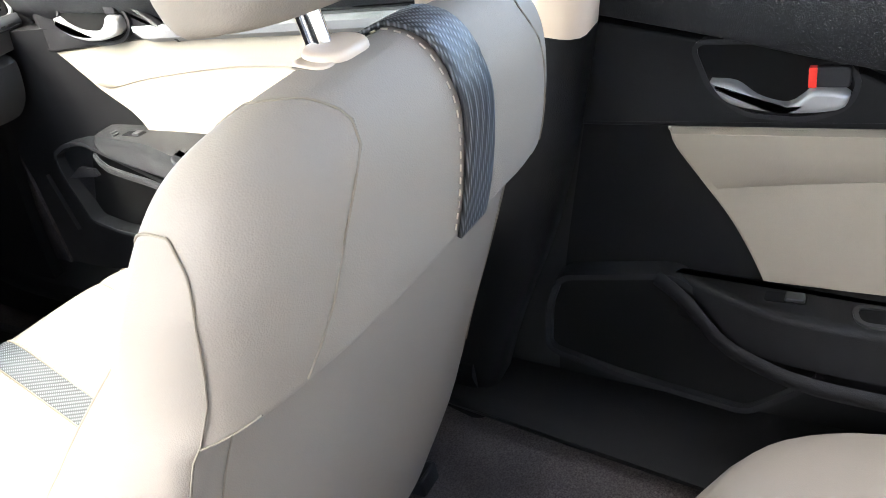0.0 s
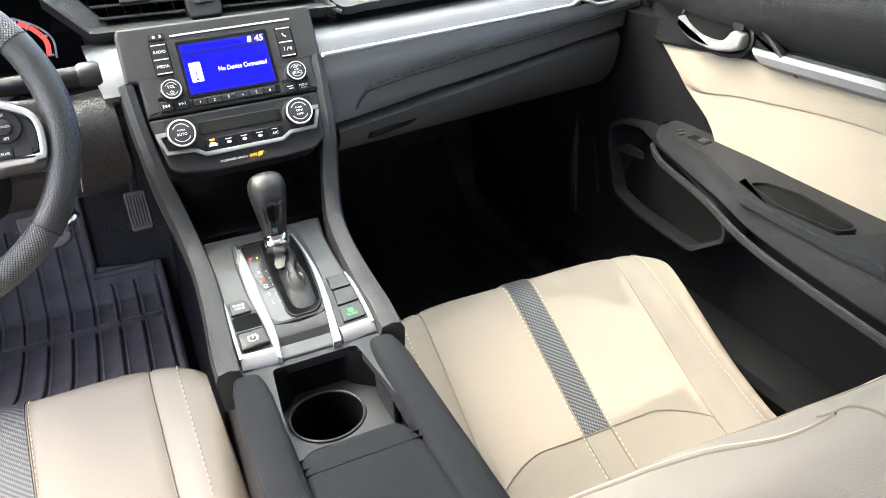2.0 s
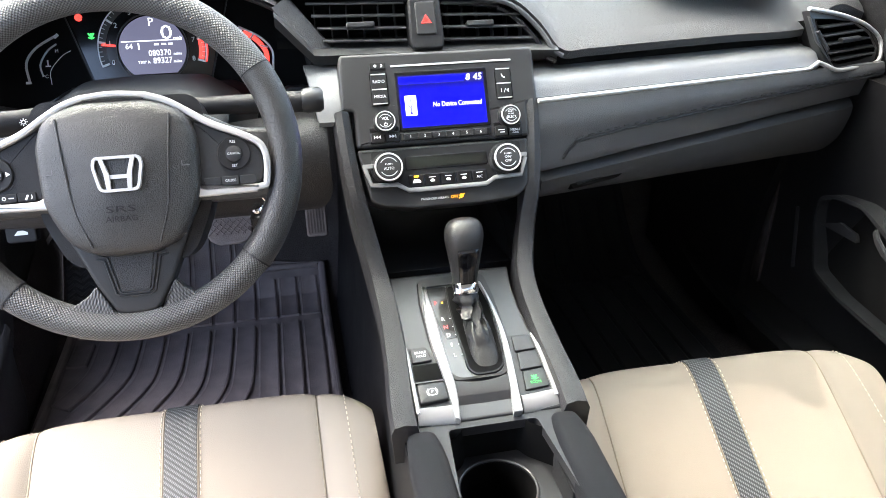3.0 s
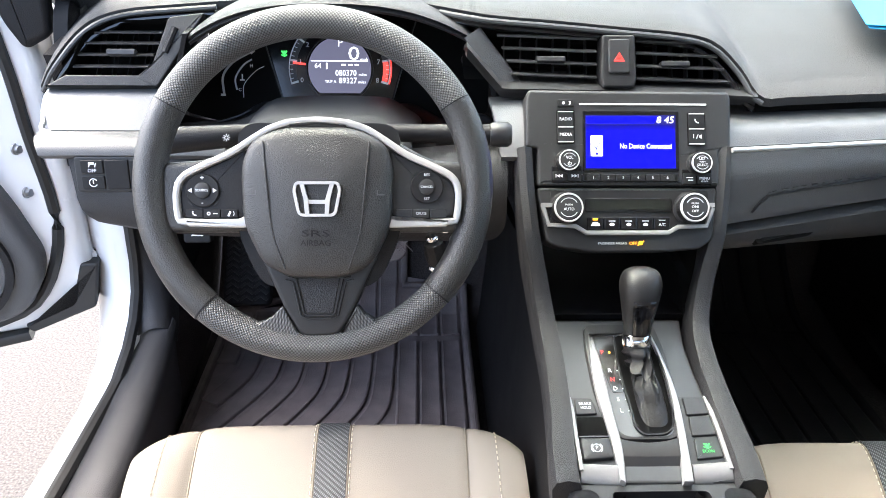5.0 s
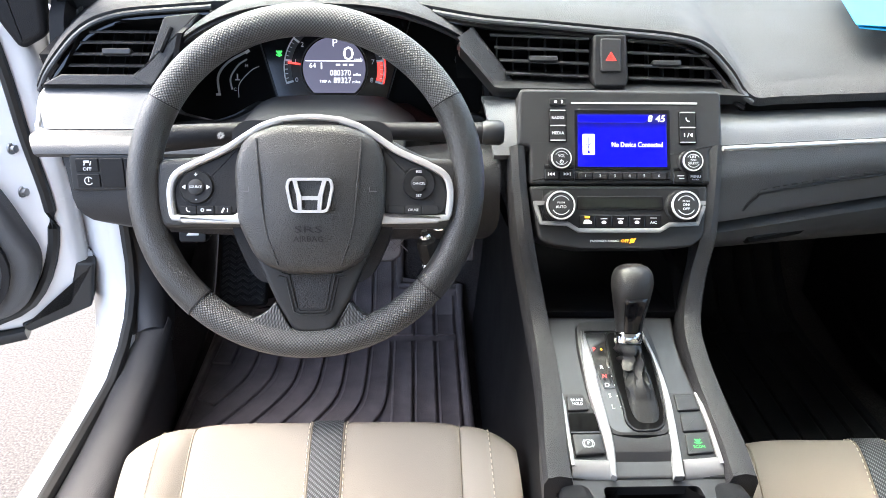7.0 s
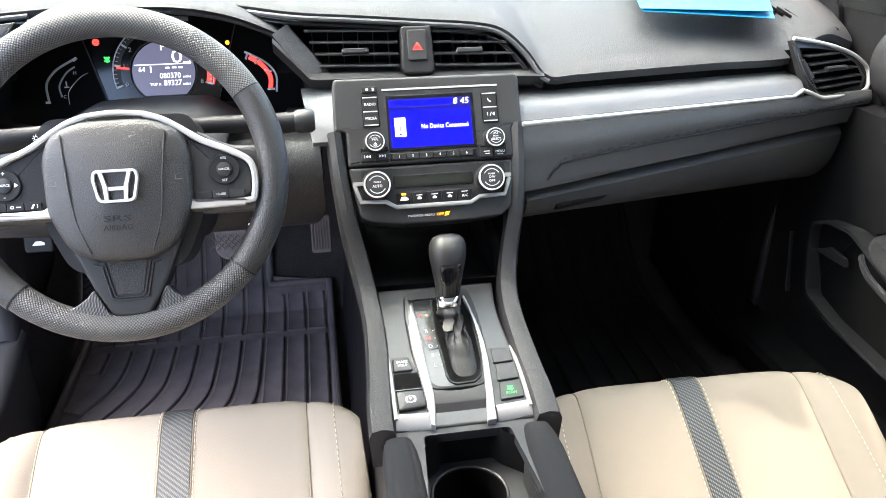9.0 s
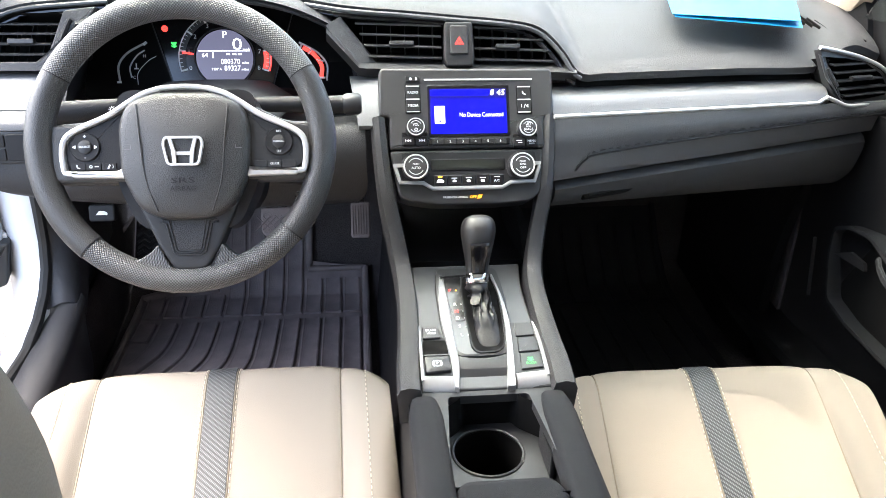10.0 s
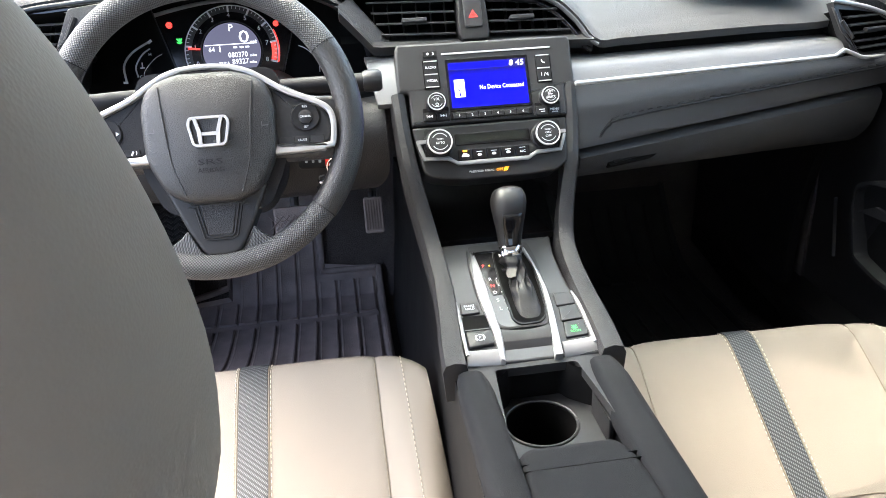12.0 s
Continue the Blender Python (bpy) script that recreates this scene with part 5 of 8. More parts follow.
for s in (-1, 1):
    p = [(-0.355 + s * 0.176, 0.15, 0.968), (-0.355 + s * 0.190, 0.155, 0.93), (-0.355 + s * 0.200, 0.14, 0.895), (-0.355 + s * 0.203, 0.11, 0.86)]
    part("cluster_cheek", slab([curve(p, 14), [(x + s * 0.004, y + 0.07, z) for x, y, z in curve(p, 14)], [(x + s * 0.022, y + 0.17, z) for x, y, z in curve(p, 14)]], 0.006, (s, 0, 0)), PLASTIC, dash)
    if s > 0:
        q = [(-0.192, 0.135, 0.968), (-0.172, 0.128, 0.944), (-0.146, 0.118, 0.914), (-0.140, 0.116, 0.906)]
        part("cluster_frame", slab([curve(q, 14), [(x + 0.020, y + 0.010 + 0.012 * (z - 0.90) / 0.07, z + 0.009) for x, y, z in curve(q, 14)]], 0.006, (0.3, 1, -0.2)), SIDE, dash)

lipline = curve([(-0.560, 0.849), (-0.529, 0.8509), (-0.5008, 0.8500), (-0.4783, 0.8556), (-0.4599, 0.8647), (-0.4465, 0.8688), (-0.3681, 0.8696), (-0.2895, 0.8699), (-0.2721, 0.8618), (-0.2457, 0.8367), (-0.225, 0.832)], 60)
rows = [[(x, y, z - dz) for x, z in lipline] for y, dz in ((0.190, 0.012), (0.174, 0.003), (0.168, 0.0), (0.160, 0.0015), (0.140, 0.010), (0.115, 0.024))]
part("cluster_lip", slab(rows, 0.004, (0, 0.3, -1)), SMOOTH, dash, "smooth dark lip below the instruments")

ic = thing("instrument_cluster", (-0.355, 0.19, 0.87), "lit instrument cluster with a digital speed readout", "instrument cluster")
face = rpoly([(-0.200, -0.062), (-0.196, 0.0), (-0.165, 0.035), (-0.10, 0.080), (0.10, 0.080), (0.165, 0.035), (0.196, 0.0), (0.195, -0.062), (0.14, -0.078), (0.085, -0.062), (-0.085, -0.062), (-0.14, -0.078)], 0.01)
plate("face", face, -0.02, -0.004, CLUS, VOID, ic, "matt black dial face")
mid = rpoly([(-0.105, 0.075), (-0.07, -0.048), (0.068, -0.050), (0.103, 0.075)], 0.006)
plate("dial_panel", mid, -0.006, 0.0, CLUS, LENS, ic)
bm = bmesh.new()
bar(bm, (-0.104, 0.060), (-0.072, -0.046), 0.0016, 0.0, 0.0015, CLUS)
bar(bm, (0.102, 0.060), (0.070, -0.048), 0.0016, 0.0, 0.0015, CLUS)
bar(bm, (-0.072, -0.0465), (0.070, -0.0485), 0.0016, 0.0, 0.0015, CLUS)
part("panel_rim", bm, SMOOTH, ic)
# pale satin bar curved over the upper edge of the dial panel
part("top_bar", sweep(bmesh.new(), [CLUS @ Vector((u, v, 0.004)) for u, v in curve([(-0.0990, 0.0490), (-0.066, 0.0565), (-0.033, 0.0620), (0.0, 0.0640), (0.040, 0.0610)], 20)], rrect(0, 0, 0.006, 0.003, 0.001, 2), up=tuple(CLUS.col[2][:3])), SILVER, ic, "pale curved bar above the dials")
DX, DY = 0.002, -0.007
lcd = plate("display", [(DX + 0.0405 * math.cos(t), DY + 0.0405 * math.sin(t)) for t in np.linspace(radians(-50), radians(230), 44)], 0.0, 0.0018, CLUS, LCDG, ic, "grey-violet lit display")
bm = bmesh.new()
arcband(bm, DX, DY, 0.0425, 0.0436, 232, -52, 0.0, 0.003, CLUS, 48)
part("display_rim", bm, SMOOTH, ic)
A0, SPAN = 197.0, 214.0
bm = bmesh.new()
arcband(bm, DX, DY, 0.0640, 0.0655, A0 + 1, A0 - SPAN - 1, 0.001, 0.002, CLUS, 60)
part("scale", bm, WHITE, ic, "white rev counter ring")
bm = bmesh.new()
arcband(bm, DX, DY, 0.0560, 0.0632, A0, A0 - SPAN, 0.0, 0.0012, CLUS, 60)
part("scale_band", bm, DIALGREY, ic, "dim grey band under the rev counter ticks")
bm = bmesh.new()
for i in range(41):
    a = radians(A0 - SPAN * i / 40)
    r0, wd = (0.0555, 0.0026) if i % 5 == 0 else (0.0600, 0.0007)
    bar(bm, (DX + r0 * math.cos(a), DY + r0 * math.sin(a)), (DX + 0.0638 * math.cos(a), DY + 0.0638 * math.sin(a)), wd, 0.0012, 0.0022, CLUS)
tagged(part("tick", bm, WHITE, ic, "white rev counter ticks"), kind="stuff")
bm = bmesh.new()
arcband(bm, DX, DY, 0.0562, 0.0630, 10, -15, 0.0013, 0.0019, CLUS, 16)
part("red_zone", bm, REDLAMP, ic, "red rev limit band")
bm = bmesh.new()
arcband(bm, DX, DY, 0.0657, 0.0672, 24, -17, 0.001, 0.002, CLUS, 20)
part("red_zone", bm, REDLAMP, ic, "thin red rev limit line")
bm = bmesh.new()
a = radians(173)
bar(bm, (DX + 0.044 * math.cos(a), DY + 0.044 * math.sin(a)), (DX + 0.060 * math.cos(a), DY + 0.060 * math.sin(a)), 0.0024, 0.0024, 0.0038, CLUS)
part("needle", bm, REDLAMP, ic, "red needle")
for i, tx in enumerate("012345678"):
    a = radians(A0 - SPAN * i / 8)
    write(tx, DX + 0.0508 * math.cos(a), DY + 0.0508 * math.sin(a), 0.0088, CLUS, 0.002, WHITE, ic)
write("P", 0.0030, 0.0255, 0.0140, CLUS, 0.0022, LCDW, lcd)
write("0", 0.0205, 0.0115, 0.0250, CLUS, 0.0022, LCDW, lcd, width=0.014)
write("mph", 0.0335, 0.0048, 0.006, CLUS, 0.0022, LCDW, lcd)
write("64", -0.0260, -0.0035, 0.009, CLUS, 0.0022, LCDW, lcd)
write("080370", 0.0100, -0.0128, 0.0105, CLUS, 0.0022, LCDW, lcd, width=0.027)
write("miles", 0.0315, -0.0145, 0.005, CLUS, 0.0022, LCDW, lcd)
write("89327", 0.0125, -0.0224, 0.0105, CLUS, 0.0022, LCDW, lcd, width=0.023)
write("TRIP A", -0.0100, -0.0236, 0.005, CLUS, 0.0022, LCDW, lcd)
write("miles", 0.0305, -0.0240, 0.005, CLUS, 0.0022, LCDW, lcd)
bm = bmesh.new()
prism(bm, rrect(0.0015, 0.0028, 0.073, 0.0012, 0.0004), 0.0018, 0.0023, CLUS)
for u in (0.004, 0.013, 0.021):
    prism(bm, rrect(u + 0.003, -0.0020, 0.0055, 0.0022, 0.0004), 0.0018, 0.0023, CLUS)
prism(bm, rrect(-0.0145, -0.0035, 0.0018, 0.008, 0.0004), 0.0018, 0.0023, CLUS)
part("readout", bm, LCDW, lcd)


def lamp(u, v, r, material):
    bm = bmesh.new()
    arcband(bm, u, v, r * 0.55, r, 0, 340, 0.0, 0.0015, CLUS, 16)
    prism(bm, rrect(u, v, r, r * 0.8, r * 0.2), 0.0, 0.0015, CLUS)
    part("warning_lamp", bm, material, ic)


lamp(-0.081, 0.035, 0.0045, REDLAMP)
bm = bmesh.new()
for k in (-1, 0, 1):
    bar(bm, (-0.0691, 0.0105), (-0.0691 + k * 0.0034, 0.0155), 0.0017, 0.0, 0.0015, CLUS)
    bar(bm, (-0.0691, 0.0085), (-0.0691 + k * 0.0036, 0.0105), 0.0013, 0.0, 0.0015, CLUS)
part("warning_lamp", bm, GREENLAMP, ic, "green eco lamp")
lamp(0.067, 0.0285, 0.0040, REDLAMP)
lamp(0.088, 0.0285, 0.0028, AMBER)
# lower bezel that rises in the middle under the dials
edge = [(-0.215, -0.062), (-0.165, -0.073), (-0.135, -0.069), (-0.103, -0.0515), (-0.085, -0.0485), (0.0, -0.0485), (0.083, -0.050), (0.102, -0.053), (0.135, -0.070), (0.165, -0.074), (0.21, -0.064)]
rows = []
for dv, w in ((0.0, -0.004), (-0.001, 0.004), (-0.008, 0.018), (-0.022, 0.030), (-0.050, 0.034)):
    rows.append([CLUS @ Vector((u, v + dv, w)) for u, v in curve(edge, 60)])
part("lower_bezel", slab(rows, 0.004, (0, 0.3, -1)), PLASTIC, ic, "smooth dark bezel under the dials")
# paler tube that draws the highlight on the bezel's edge
part("bezel_highlight", sweep(bmesh.new(), [CLUS @ Vector((u, v, 0.012)) for u, v in curve([(-0.185, -0.076), (-0.155, -0.0765), (-0.1255, -0.068), (-0.1107, -0.0615), (-0.0814, -0.0590), (0.0805, -0.0598), (0.1026, -0.066), (0.1397, -0.080), (0.170, -0.081)], 60)], circle(0.0012, 6), up=tuple(CLUS.col[2][:3])), PLATE, ic, "fine pale line painting the highlight along the bezel")
# temperature gauge in the driver's corner: three nested scales
up_c = tuple(CLUS.col[2][:3])
for ctrl, wd in (([(-0.148, -0.040), (-0.149, -0.017), (-0.137, 0.0), (-0.117, 0.012), (-0.109, 0.0157)], 0.0042), ([(-0.1315, -0.034), (-0.133, -0.019), (-0.123, -0.003), (-0.1115, 0.005)], 0.0030), ([(-0.123, -0.044), (-0.122, -0.027), (-0.107, -0.010), (-0.096, -0.004)], 0.0012)):
    part("gauge_scale", sweep(bmesh.new(), [CLUS @ Vector((u, v, -0.003)) for u, v in curve(ctrl, 18)], rrect(0, 0, wd * 0.75, 0.0016, 0.0005, 2), up=up_c), WHITE if wd < 0.002 else LCDG2, ic, "pale curved temperature scale")
bm = bmesh.new()
bar(bm, (-0.152, -0.0405), (-0.146, -0.0405), 0.0028, -0.003, -0.0012, CLUS)
bar(bm, (-0.113, 0.0125), (-0.108, 0.0165), 0.0034, -0.003, -0.0012, CLUS)
bar(bm, (-0.124, -0.0205), (-0.124, -0.0140), 0.0014, -0.003, -0.0012, CLUS)
bar(bm, (-0.127, -0.0215), (-0.121, -0.0215), 0.0014, -0.003, -0.0012, CLUS)
tagged(part("gauge_mark", bm, WHITE, ic), kind="stuff")
# fuel gauge, the mirror image with a red band
for ctrl, wd, m_ in (([(0.148, -0.040), (0.149, -0.017), (0.137, 0.0), (0.117, 0.012), (0.109, 0.0157)], 0.0030, WHITE), ([(0.140, -0.037), (0.141, -0.018), (0.130, -0.0015), (0.1145, 0.0085)], 0.0065, REDLAMP), ([(0.123, -0.044), (0.122, -0.027), (0.107, -0.010), (0.096, -0.004)], 0.0014, WHITE)):
    part("gauge_scale", sweep(bmesh.new(), [CLUS @ Vector((u, v, -0.003)) for u, v in curve(ctrl, 18)], rrect(0, 0, wd, 0.0016, 0.0005, 2), up=up_c), m_, ic, "curved fuel scale with a red band")
for u, v, du, dv in ((0.146, -0.036, -0.010, 0.0), (0.144, -0.012, -0.010, 0.003), (0.128, 0.006, -0.006, -0.007), (0.113, 0.0135, -0.003, -0.008)):
    bm = bmesh.new()
    bar(bm, (u, v), (u + du, v + dv), 0.0024, -0.003, -0.0008, CLUS)
    part("gauge_mark", bm, WHITE, ic)
write("H", -0.112, -0.0035, 0.006, CLUS, -0.002, WHITE, ic)
write("°C", -0.1285, -0.034, 0.006, CLUS, -0.002, WHITE, ic)
for s, u, v in ((1, 0.165, 0.006), (-1, -0.19, -0.004)):
    part("trip_knob", lathe(bmesh.new(), [(0.006, -0.004), (0.006, 0.008), (0.005, 0.010)], CLUS, 16, (u, v)), PLASTIC, ic)


# ---- radio ----
radio = thing("car_radio", (0.0, 0.06, 0.85), "dark grey car radio with a lit blue display", "car radio")
hu = rpoly([(-0.1205, 0.1155), (0.1210, 0.1140), (0.1243, 0.107), (0.1237, 0.043), (0.1095, 0.0418), (0.1088, -0.0005), (-0.1106, -0.0005), (-0.1102, 0.0450), (-0.1250, 0.0462), (-0.1238, 0.107)], 0.004)
plate("fascia", hu, -0.05, 0.0, STACK, SMOOTH, radio, "dark grey fascia", bevel=0.004)
scr = plate("display", rrect(0.002, 0.0535, 0.116, 0.073, 0.002), -0.002, 0.0012, STACK, GLOSS, radio, "gloss black display frame", bevel=0.0006)
part("screen", prism(bmesh.new(), rrect(0.0015, 0.0525, 0.109, 0.0645, 0.0005), 0.001, 0.0016, STACK), NAVY, scr, "dark blue lit screen")
bm = bmesh.new()
prism(bm, rpoly([(-0.052, 0.083), (0.034, 0.083), (0.030, 0.0745), (-0.052, 0.0745)], 0.002), 0.0016, 0.0019, STACK)
part("title_bar", bm, BLUE, scr, "bright blue title bar")
grad = mat("lcd_fade", (0, 0, 0.02), 0.25, emit=(0.0, 0.0, 1.0), power=0.19)
gn, gl = grad.node_tree.nodes, grad.node_tree.links
gtc, gsep, gmr = gn.new("ShaderNodeTexCoord"), gn.new("ShaderNodeSeparateXYZ"), gn.new("ShaderNodeMapRange")
gl.new(gtc.outputs["Object"], gsep.inputs[0])
gl.new(gsep.outputs["Z"], gmr.inputs["Value"])
gmr.inputs["From Min"].default_value, gmr.inputs["From Max"].default_value = 0.860, 0.882
gmr.inputs["To Min"].default_value, gmr.inputs["To Max"].default_value = 0.19, 0.02
gl.new(gmr.outputs["Result"], gn["Principled BSDF"].inputs["Emission Strength"])
part("screen_field", prism(bmesh.new(), rrect(0.0015, 0.047, 0.107, 0.052, 0.0005), 0.0016, 0.0018, STACK), grad, scr, "blue screen field fading upwards")
plate("usb_box", rrect(-0.0395, 0.0475, 0.0145, 0.025, 0.001), 0.0017, 0.0022, STACK, LCDW, scr)
bm = bmesh.new()
bar(bm, (-0.0395, 0.038), (-0.0395, 0.057), 0.0009, 0.0022, 0.0025, STACK)
bar(bm, (-0.0395, 0.043), (-0.0435, 0.049), 0.0009, 0.0022, 0.0025, STACK)
bar(bm, (-0.0395, 0.046), (-0.0355, 0.051), 0.0009, 0.0022, 0.0025, STACK)
prism(bm, rrect(-0.0395, 0.038, 0.003, 0.003, 0.0014), 0.0022, 0.0025, STACK)
part("usb_mark", bm, BLUE, scr)
write("No Device Connected", 0.0195, 0.047, 0.0088, STACK, 0.002, LCDW, scr, width=0.062)
write("8 45", 0.043, 0.0785, 0.0115, STACK, 0.0021, LCDW, scr, width=0.021, shear=0.15)
plate("bright_line", rrect(0.017, 0.098, 0.154, 0.0022, 0.0008), -0.001, 0.001, STACK, BRIGHT, radio)


def key(u, v, w, h, text="", size=0.005, mt=None, w1=0.002, parent=None, width=None):
    k = plate("button", rrect(u, v, w, h, 0.0015), -0.001, w1, STACK, mt or PLASTIC, parent or radio, bevel=0.0008)
    if text:
        write(text, u, v, size, STACK, w1 + 0.0002, WHITE, k, width=width)
    return k


day = key(-0.076, 0.099, 0.020, 0.0085)
bm = bmesh.new()
arcband(bm, -0.079, 0.099, 0.0, 0.0018, 0, 359, 0.002, 0.0024, STACK, 10)
arcband(bm, -0.072, 0.099, 0.0008, 0.002, -110, 110, 0.002, 0.0024, STACK, 10)
part("symbol", bm, WHITE, day)
plate("key_well", rrect(-0.0765, 0.0705, 0.0215, 0.0405, 0.0015), -0.002, 0.0006, STACK, GLOSS, radio)
plate("key_well", rrect(0.0815, 0.0680, 0.0215, 0.0400, 0.0015), -0.002, 0.0006, STACK, GLOSS, radio)
key(-0.0765, 0.0795, 0.0195, 0.017, "RADIO", 0.0052, width=0.0145)
key(-0.0765, 0.0610, 0.0195, 0.017, "MEDIA", 0.0052, width=0.0145)
ph = key(0.0815, 0.0775, 0.0195, 0.017)
ao = key(0.0815, 0.0590, 0.0195, 0.017)
bm = bmesh.new()
arcband(bm, 0.0835, 0.0795, 0.0032, 0.0046, 170, 275, 0.002, 0.0024, STACK, 10)
part("symbol", bm, WHITE, ph)
bm = bmesh.new()
bar(bm, (0.0775, 0.057), (0.0775, 0.0615), 0.0008, 0.002, 0.0024, STACK)
bar(bm, (0.081, 0.0565), (0.083, 0.0615), 0.0008, 0.002, 0.0024, STACK)
prism(bm, [(0.0845, 0.058), (0.087, 0.0565), (0.087, 0.0615), (0.0845, 0.060)], 0.002, 0.0024, STACK)
part("symbol", bm, WHITE, ao)
for u, vs in ((-0.0765, (0.0886, 0.0702, 0.0524)), (0.0815, (0.0866, 0.0684, 0.0502))):
    for v in vs:
        plate("bright_line", rrect(u, v, 0.0185, 0.0013, 0.0004), 0.0, 0.0024, STACK, BRIGHT, radio)


def knob(u, v, r, h, parent, M, face_text=()):
    k = part("knob", lathe(bmesh.new(), [(r * 1.18, -0.002), (r * 1.18, 0.0015), (r * 1.02, 0.003), (r, h - 0.003), (r * 0.97, h - 0.001), (r * 0.93, h), (r * 0.78, h - 0.0003), (r * 0.74, h - 0.001)], M, 40, (u, v)), PLASTIC, parent, "knurled black knob with a bright edge")
    bm = bmesh.new()
    lathe(bm, [(r * 0.99, h - 0.003), (r * 0.985, h - 0.0004), (r * 0.95, h + 0.0008), (r * 0.87, h + 0.0006), (r * 0.85, h - 0.002)], M, 40, (u, v))
    part("bright_edge", bm, BRIGHT, k)
    part("inner_ring", lathe(bmesh.new(), [(r * 0.855, h - 0.003), (r * 0.85, h - 0.0006), (r * 0.80, h - 0.0006), (r * 0.79, h - 0.003)], M, 36, (u, v)), GLOSS, k)
    bm = bmesh.new()
    arcband(bm, u, v, r * 0.60, r * 0.655, 150, 30, h + 0.0003, h + 0.0006, M, 16)
    arcband(bm, u, v, r * 0.60, r * 0.655, 330, 210, h + 0.0003, h + 0.0006, M, 16)
    part("face_ring", bm, LCDG2, k)
    part("cap", lathe(bmesh.new(), [(r * 0.80, h - 0.003), (r * 0.80, h - 0.0002), (r * 0.7, h + 0.0003)], M, 32, (u, v)), SMOOTH, k)
    bm = bmesh.new()
    for i in range(36):
        a = 2 * math.pi * i / 36
        p = Vector((u + r * math.cos(a), v + r * math.sin(a)))
        q = M @ Vector((p.x, p.y, 0.003))
        e = M @ Vector((p.x, p.y, h - 0.004))
        sweep(bm, [q, e], circle(0.0006, 4), up=(1, 0, 0))
    tagged(part("knurling", bm, PLASTIC, k), kind="stuff")
    for tx, dv, sz, wd in face_text:
        write(tx, u, v + dv, sz, M, h + 0.0005, WHITE, k, width=wd)
    return k


key(-0.0755, 0.0135, 0.036, 0.020, mt=GLOSS, w1=0.0008)
k = key(-0.0845, 0.0115, 0.0165, 0.012)
key(-0.0665, 0.0115, 0.0165, 0.012)
bm = bmesh.new()
for u, s in ((-0.0845, -1), (-0.0665, 1)):
    for d in (-0.002, 0.0015):
        prism(bm, [(u + s * d - s * 0.0016, 0.0095), (u + s * d + s * 0.0018, 0.0115), (u + s * d - s * 0.0016, 0.0135)], 0.002, 0.0024, STACK)
    bar(bm, (u + s * 0.0042, 0.0095), (u + s * 0.0042, 0.0135), 0.0008, 0.002, 0.0024, STACK)
part("symbol", bm, WHITE, k)
key(0.081, 0.0095, 0.036, 0.020, mt=GLOSS, w1=0.0008)
k = key(0.072, 0.0085, 0.0165, 0.013)
bm = bmesh.new()
bar(bm, (0.068, 0.0095), (0.076, 0.0095), 0.0009, 0.002, 0.0024, STACK)
bar(bm, (0.070, 0.0065), (0.076, 0.0065), 0.0009, 0.002, 0.0024, STACK)
part("symbol", bm, WHITE, k)
key(0.090, 0.0085, 0.0165, 0.013, "MENU", 0.0045, width=0.012)
write("CLOCK", 0.090, 0.0050, 0.0024, STACK, 0.0022, WHITE, radio, width=0.008)
kv = knob(-0.0745, 0.029, 0.0125, 0.013, radio, STACK, (("VOL", 0.0025, 0.0055, 0.0085),))
bm = bmesh.new()
arcband(bm, -0.0745, 0.0245, 0.0016, 0.0023, 120, 420, 0.0133, 0.0137, STACK, 14)
bar(bm, (-0.0745, 0.0245), (-0.0745, 0.0275), 0.0006, 0.0133, 0.0137, STACK)
part("symbol", bm, WHITE, kv)
knob(0.0835, 0.026, 0.0125, 0.013, radio, STACK, (("LIST", 0.0045, 0.0045, 0.0075), ("PUSH", 0.0008, 0.0025, 0.0065), ("SELECT", -0.003, 0.0042, 0.0125)))
plate("preset_bar", rrect(0.001, 0.0095, 0.115, 0.0092, 0.001), -0.002, 0.0022, STACK, GLOSS, radio, bevel=0.0008)
for i in range(6):
    u = -0.0440 + 0.0178 * i
    kk = plate("preset_key", rrect(u, 0.0092, 0.0168, 0.0078, 0.0006), 0.001, 0.003, STACK, PLASTIC, radio, bevel=0.0006)
    write(str(i + 1), u, 0.0092, 0.0052, STACK, 0.0031, WHITE, kk)

# ---- climate panel ----
cl = thing("climate_panel", (0.0, 0.01, 0.76), "black climate control panel with two knurled knobs", "climate control")
cp = rpoly([(-0.111, -0.002), (0.106, -0.002), (0.100, -0.064), (0.084, -0.076), (0.043, -0.079), (-0.047, -0.079), (-0.086, -0.073), (-0.100, -0.066)], 0.005)
plate("fascia", cp, -0.05, -0.001, STACK, SMOOTH, cl, "dark grey fascia", bevel=0.003)
inner = rpoly([(-0.095, -0.006), (0.094, -0.006), (0.096, -0.048), (0.056, -0.050), (0.044, -0.056), (-0.050, -0.056), (-0.062, -0.050), (-0.096, -0.048)], 0.004)
plate("recess", inner, -0.003, 0.0006, STACK, PLASTIC, cl)
sl = [(-0.105, -0.024), (-0.098, -0.047), (-0.066, -0.0485), (-0.053, -0.0565), (0.045, -0.0565), (0.057, -0.0495), (0.091, -0.0485), (0.099, -0.027)]
part("silver_outline", sweep(bmesh.new(), [STACK @ Vector((u, v, 0.002)) for u, v in sl], rrect(0, 0, 0.0055, 0.005, 0.0015, 2), up=tuple(STACK.col[2][:3])), SILVER, cl, "stepped satin silver outline")
for u, a in ((-0.105, 1), (0.099, -1)):
    plate("silver_tab", rrect(u + a * 0.006, -0.0235, 0.016, 0.005, 0.001), 0.0, 0.0045, STACK, SILVER, cl)
